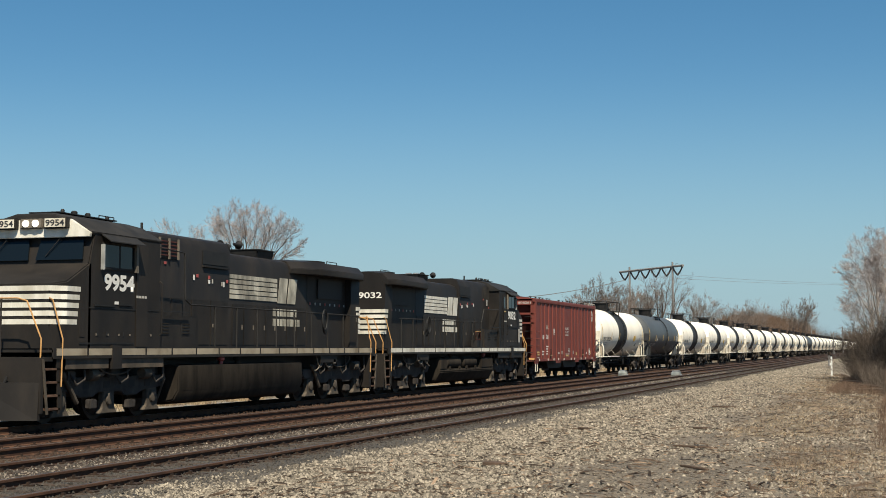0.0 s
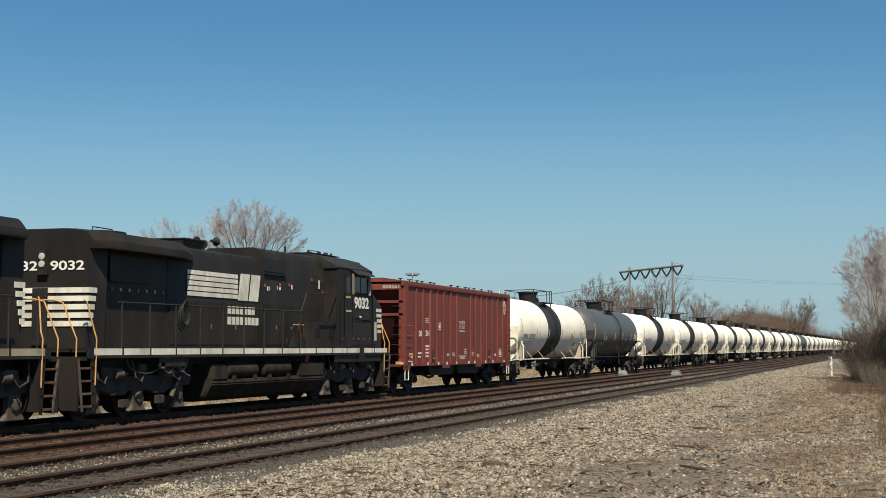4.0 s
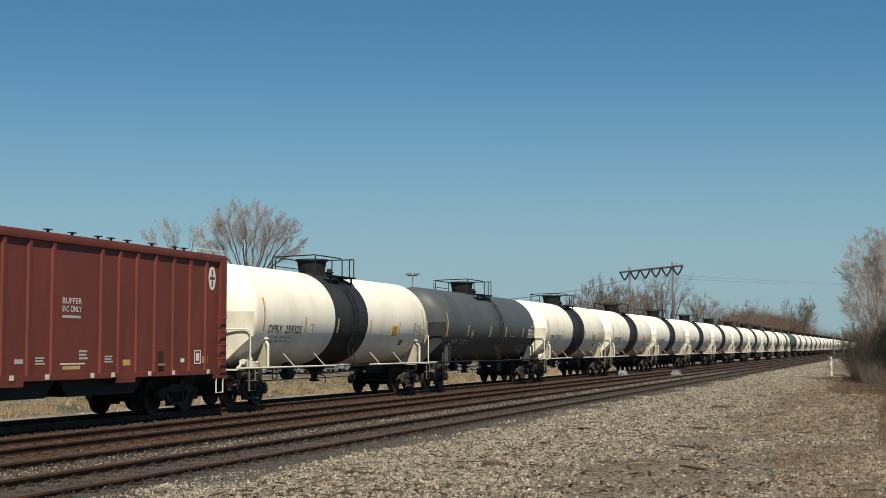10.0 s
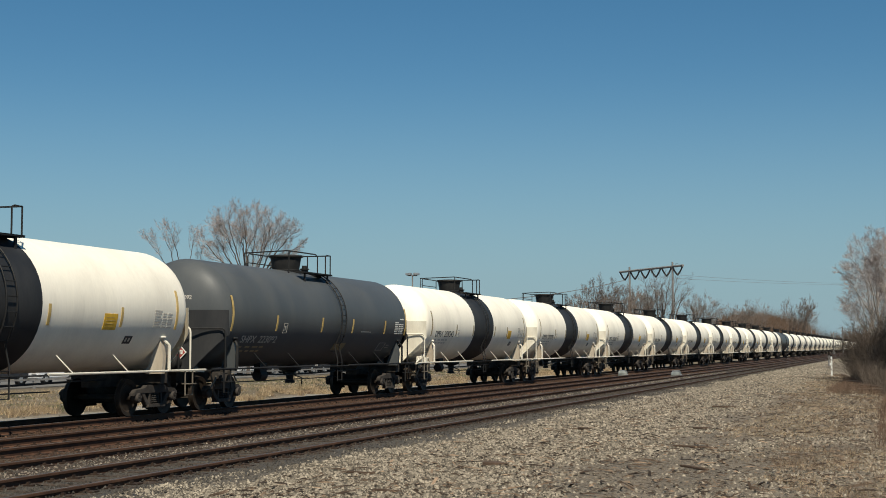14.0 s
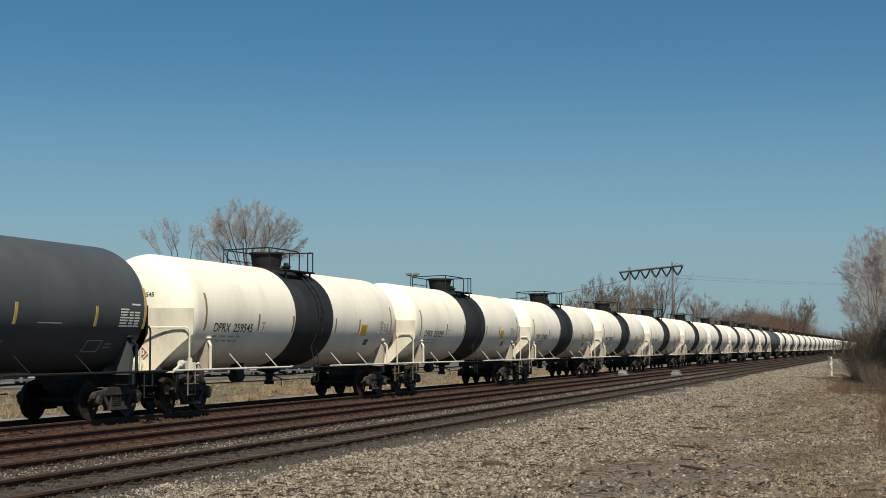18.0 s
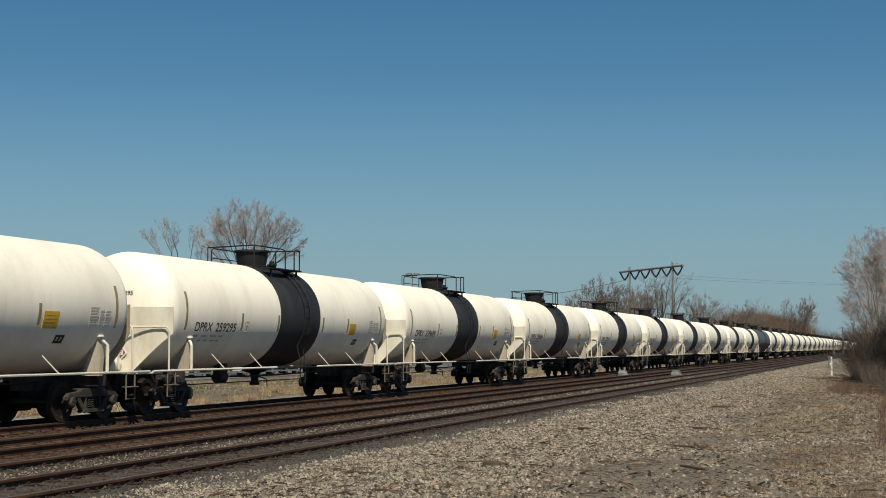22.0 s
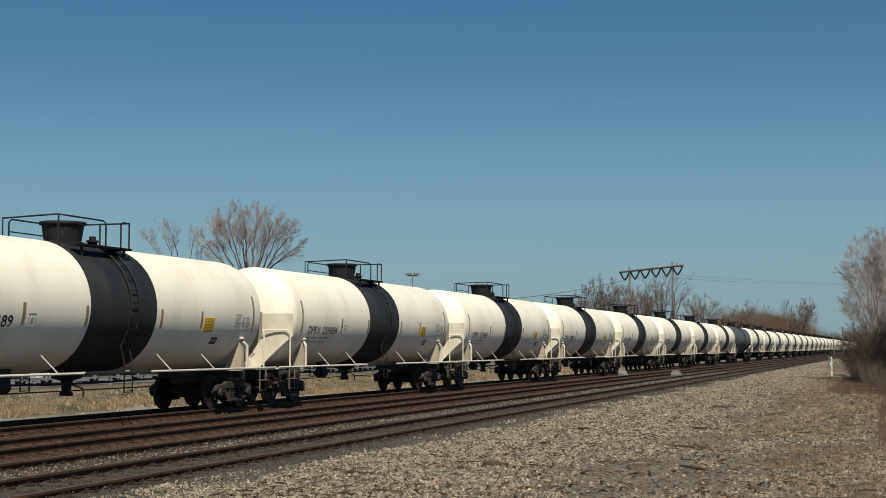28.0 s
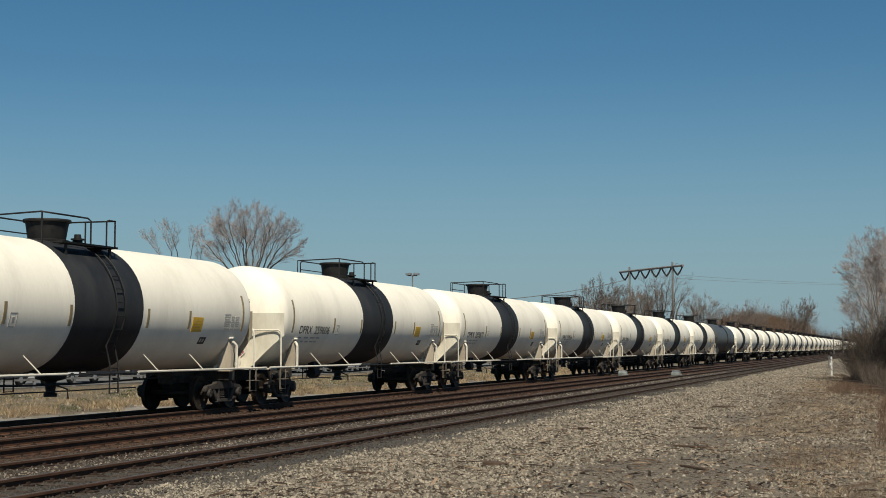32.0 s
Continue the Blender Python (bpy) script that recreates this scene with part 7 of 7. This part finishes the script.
def scatter_litter():
    """Dark splinters, stalks and bark chips strewn over the gravel shelf."""
    rng = np.random.default_rng(15)
    n = 9000
    y = 14 + 80 * rng.random(n) ** 1.7
    x = 11.0 + 8.5 * rng.random(n) ** 0.8
    z = np.array([ground_z(a, b) for a, b in zip(x, y)]) + 0.022
    l = (0.03 + 0.20 * rng.random(n) ** 4) * (1 + np.clip((y - 25) / 60, 0, 1.0))
    w = 0.006 + 0.020 * rng.random(n) ** 2
    a = rng.random(n) * 6.28
    d = np.stack([np.cos(a), np.sin(a), 0.12 * rng.standard_normal(n)], 1) * l[:, None]
    e = np.stack([-np.sin(a), np.cos(a), np.zeros(n)], 1) * w[:, None]
    p = np.stack([x, y, z], 1)
    up = np.array([0, 0, 1.0]) * w[:, None]
    v = np.stack([p - d - e, p - d * 0.8 + e, p + d + e * 0.4, p + d * 0.9 - e, p + up], 1)
    f = np.array([(0, 3, 4), (3, 2, 4), (2, 1, 4), (1, 0, 4)])[None] + (np.arange(n) * 5)[:, None, None]
    m = material("dark wood litter", (0.022, 0.015, 0.010), (0.085, 0.056, 0.036), 0.9, scale=3, fine=40, bump=0, island=0.5)
    half = rng.random(n) < 0.25
    stuff("straw_litter", v[half].reshape(-1, 3), f[:half.sum()].reshape(-1, 3), M_RUSTGRASS, "dead straw bits strewn over gravel", "litter")
    v, f = v[~half], f[:(~half).sum()]
    stuff("litter", v.reshape(-1, 3), f.reshape(-1, 3), m, "dark wood splinters and stalks strewn over gravel", "litter")


scatter_litter()


# ---- road and parked cars beyond the grass ----
M_ROAD = material("pale worn asphalt", (0.10, 0.096, 0.09), (0.18, 0.172, 0.16), 0.9, scale=1.5, fine=30, bump=0.1)


def build_road():
    s = Shape().box(-37.0, -27.0, -60, 500, -0.60, -0.50)
    tagged(part("road", s, M_ROAD), "pale worn asphalt road beyond the grass", "road", kind="structure")
    g = thing("guard_rail", "low dark steel guard rail beside the road", "guard rail", kind="structure")
    part("rail", Shape().box(-26.4, -26.3, 20, 200, -0.12, -0.02), M_POLE, g)
    for i in range(45):
        part("post", Shape().box(-26.42, -26.28, 20 + 4 * i, 20.12 + 4 * i, -0.8, -0.1), M_POLE, g)


build_road()


def parked_car(paint, label, x, y, turn, tall=1.0):
    c = thing("parked_car", label, "car", "parked cars", at=pose(x, y, -0.50, 0, 0, turn))
    prof = [(-2.2, 0.35), (-2.25, 0.75), (-1.9, 0.95 * tall), (-1.2, 1.0 * tall), (-0.6, 1.45 * tall), (0.9, 1.48 * tall), (1.7, 1.02 * tall), (2.2, 0.95 * tall), (2.25, 0.4)]
    body = part("body", Shape().prism(prof, -0.88, 0.88, "x"), paint, c, bevel=0.06)
    for sx in (-1, 1):
        part("side_window", Shape().prism([(-0.95, 1.02 * tall), (-0.5, 1.38 * tall), (0.8, 1.40 * tall), (1.35, 1.05 * tall)], min(sx * 0.885, sx * 0.90), max(sx * 0.885, sx * 0.90), "x"), M_GLASS, body)
        for y0 in (-1.4, 1.4):
            w = part("wheel", Shape().lathe([(sx * 0.68, 0.001), (sx * 0.68, 0.33), (sx * 0.90, 0.33), (sx * 0.92, 0.26), (sx * 0.92, 0.001)], "x", (0, y0, 0.33), 18), M_BLACK, c)
            part("hub", Shape().lathe([(sx * 0.915, 0.20), (sx * 0.935, 0.18), (sx * 0.935, 0.001)], "x", (0, y0, 0.33), 14), M_GALV, w)
        part("headlight", Shape().box(sx * 0.6 - 0.15, sx * 0.6 + 0.15, -2.27, -2.22, 0.62, 0.78), M_CREAM, body)


def build_parked():
    white = material("white car paint", (0.7, 0.7, 0.7), (0.78, 0.78, 0.78), 0.3, scale=1, fine=20, bump=0)
    dark = material("dark car paint", (0.02, 0.022, 0.03), (0.03, 0.033, 0.04), 0.3, scale=1, fine=20, bump=0)
    silver = material("silver car paint", (0.4, 0.41, 0.42), (0.5, 0.51, 0.52), 0.3, 0.4, scale=1, fine=20, bump=0)
    labels = {0: "dark parked car beyond the tracks", 1: "white parked car beyond the tracks", 2: "silver parked car beyond the tracks"}
    for i, (kind, tall) in enumerate(((0, 1.0), (2, 1.1), (0, 1.2), (0, 1.0), (1, 1.25), (0, 1.1), (0, 1.2), (2, 1.0), (0, 1.0), (1, 1.0), (0, 1.1), (0, 1.2), (0, 1.0), (1, 1.2), (0, 1.0), (0, 1.1))):
        p, lab, x, y = (dark, white, silver)[kind], labels[kind], -30.5, 54 + 5.4 * i
        parked_car(p, lab, x, y, 0, tall)


build_parked()


# ---- ties and plates, last of the setting ----
def lay_ties():
    rng = random.Random(2)
    w, h = 0.23, 0.16

    def tie_mesh(a, b):
        return mesh_of("tie", Shape().box(a, b, -w / 2, w / 2, -h, 0.0), M_TIE, bevel=0.012, smooth=False)
    for t, (a, b) in zip(TRACKS, ((-1.30, 1.30), (2.55, 5.15), (6.26, 9.85))):
        me = tie_mesh(a, b)
        y, k = 9.0, 0
        while y < 160:
            part("tie", me, None, t, at=pose(rng.uniform(-0.05, 0.05), y, (-0.150 if b < 6 else -0.045) + rng.uniform(-0.012, 0.0), 0, 0, rng.uniform(-1.2, 1.2)))
            y += 0.53 + rng.uniform(-0.03, 0.03)
        s = Shape()
        while y < 500:
            s.box(a, b, y - w / 2, y + w / 2, -0.31, -0.152 if b < 6 else -0.048)
            y += 0.53
        tagged(part("far_ties", s, M_TIE, t, smooth=False), kind="stuff")
        xs = [0.5 * (a + b) - 0.755, 0.5 * (a + b) + 0.755] if b - a < 3 else [6.805, 8.315, 9.50]
        pl = Shape()
        yy = 9.0
        for i in range(230):
            for x in xs:
                pl.box(x - 0.19, x + 0.19, yy - 0.09, yy + 0.09, -0.166 if b < 6 else -0.060, -0.142 if b < 6 else -0.036)
                for sx in (-1, 1):
                    pl.box(x + sx * 0.10 - 0.02, x + sx * 0.10 + 0.02, yy - 0.06, yy - 0.02, -0.165, -0.105 if b < 6 else -0.005)
            yy += 0.53
        tagged(part("tie_plates", pl, M_PLATE, t, "rusted tie plates and spikes", smooth=False), kind="stuff")


lay_ties()


# ---- movement ----
SPEED = [(0, 5.031), (4, 4.974), (8, 4.973), (12, 4.956), (16, 4.829), (20, 4.755), (24, 4.765), (28, 4.708), (32, 4.645)]


def run(t):
    """Metres that the train has gone at t seconds."""
    s = 0.0
    for (a, u), (b, w) in zip(SPEED, SPEED[1:]):
        d = min(max(t - a, 0.0), b - a)
        s += u * d + (w - u) * d * d / (2 * (b - a))
    return s


def motions():
    for ob, y in CARS:
        walk(ob, [(t, pose(0, y - run(t), 0)) for t in range(0, 33, 2)])
        if y > 250:
            continue
        for truck in ob.children:
            for w in truck.children:
                if w.name.startswith("wheelset"):
                    p = w.matrix_basis.translation.copy()
                    walk(w, [(k * 4 / 30, pose(p.x, p.y, p.z, math.degrees(run(k * 4 / 30) / p.z))) for k in range(241)])


motions()
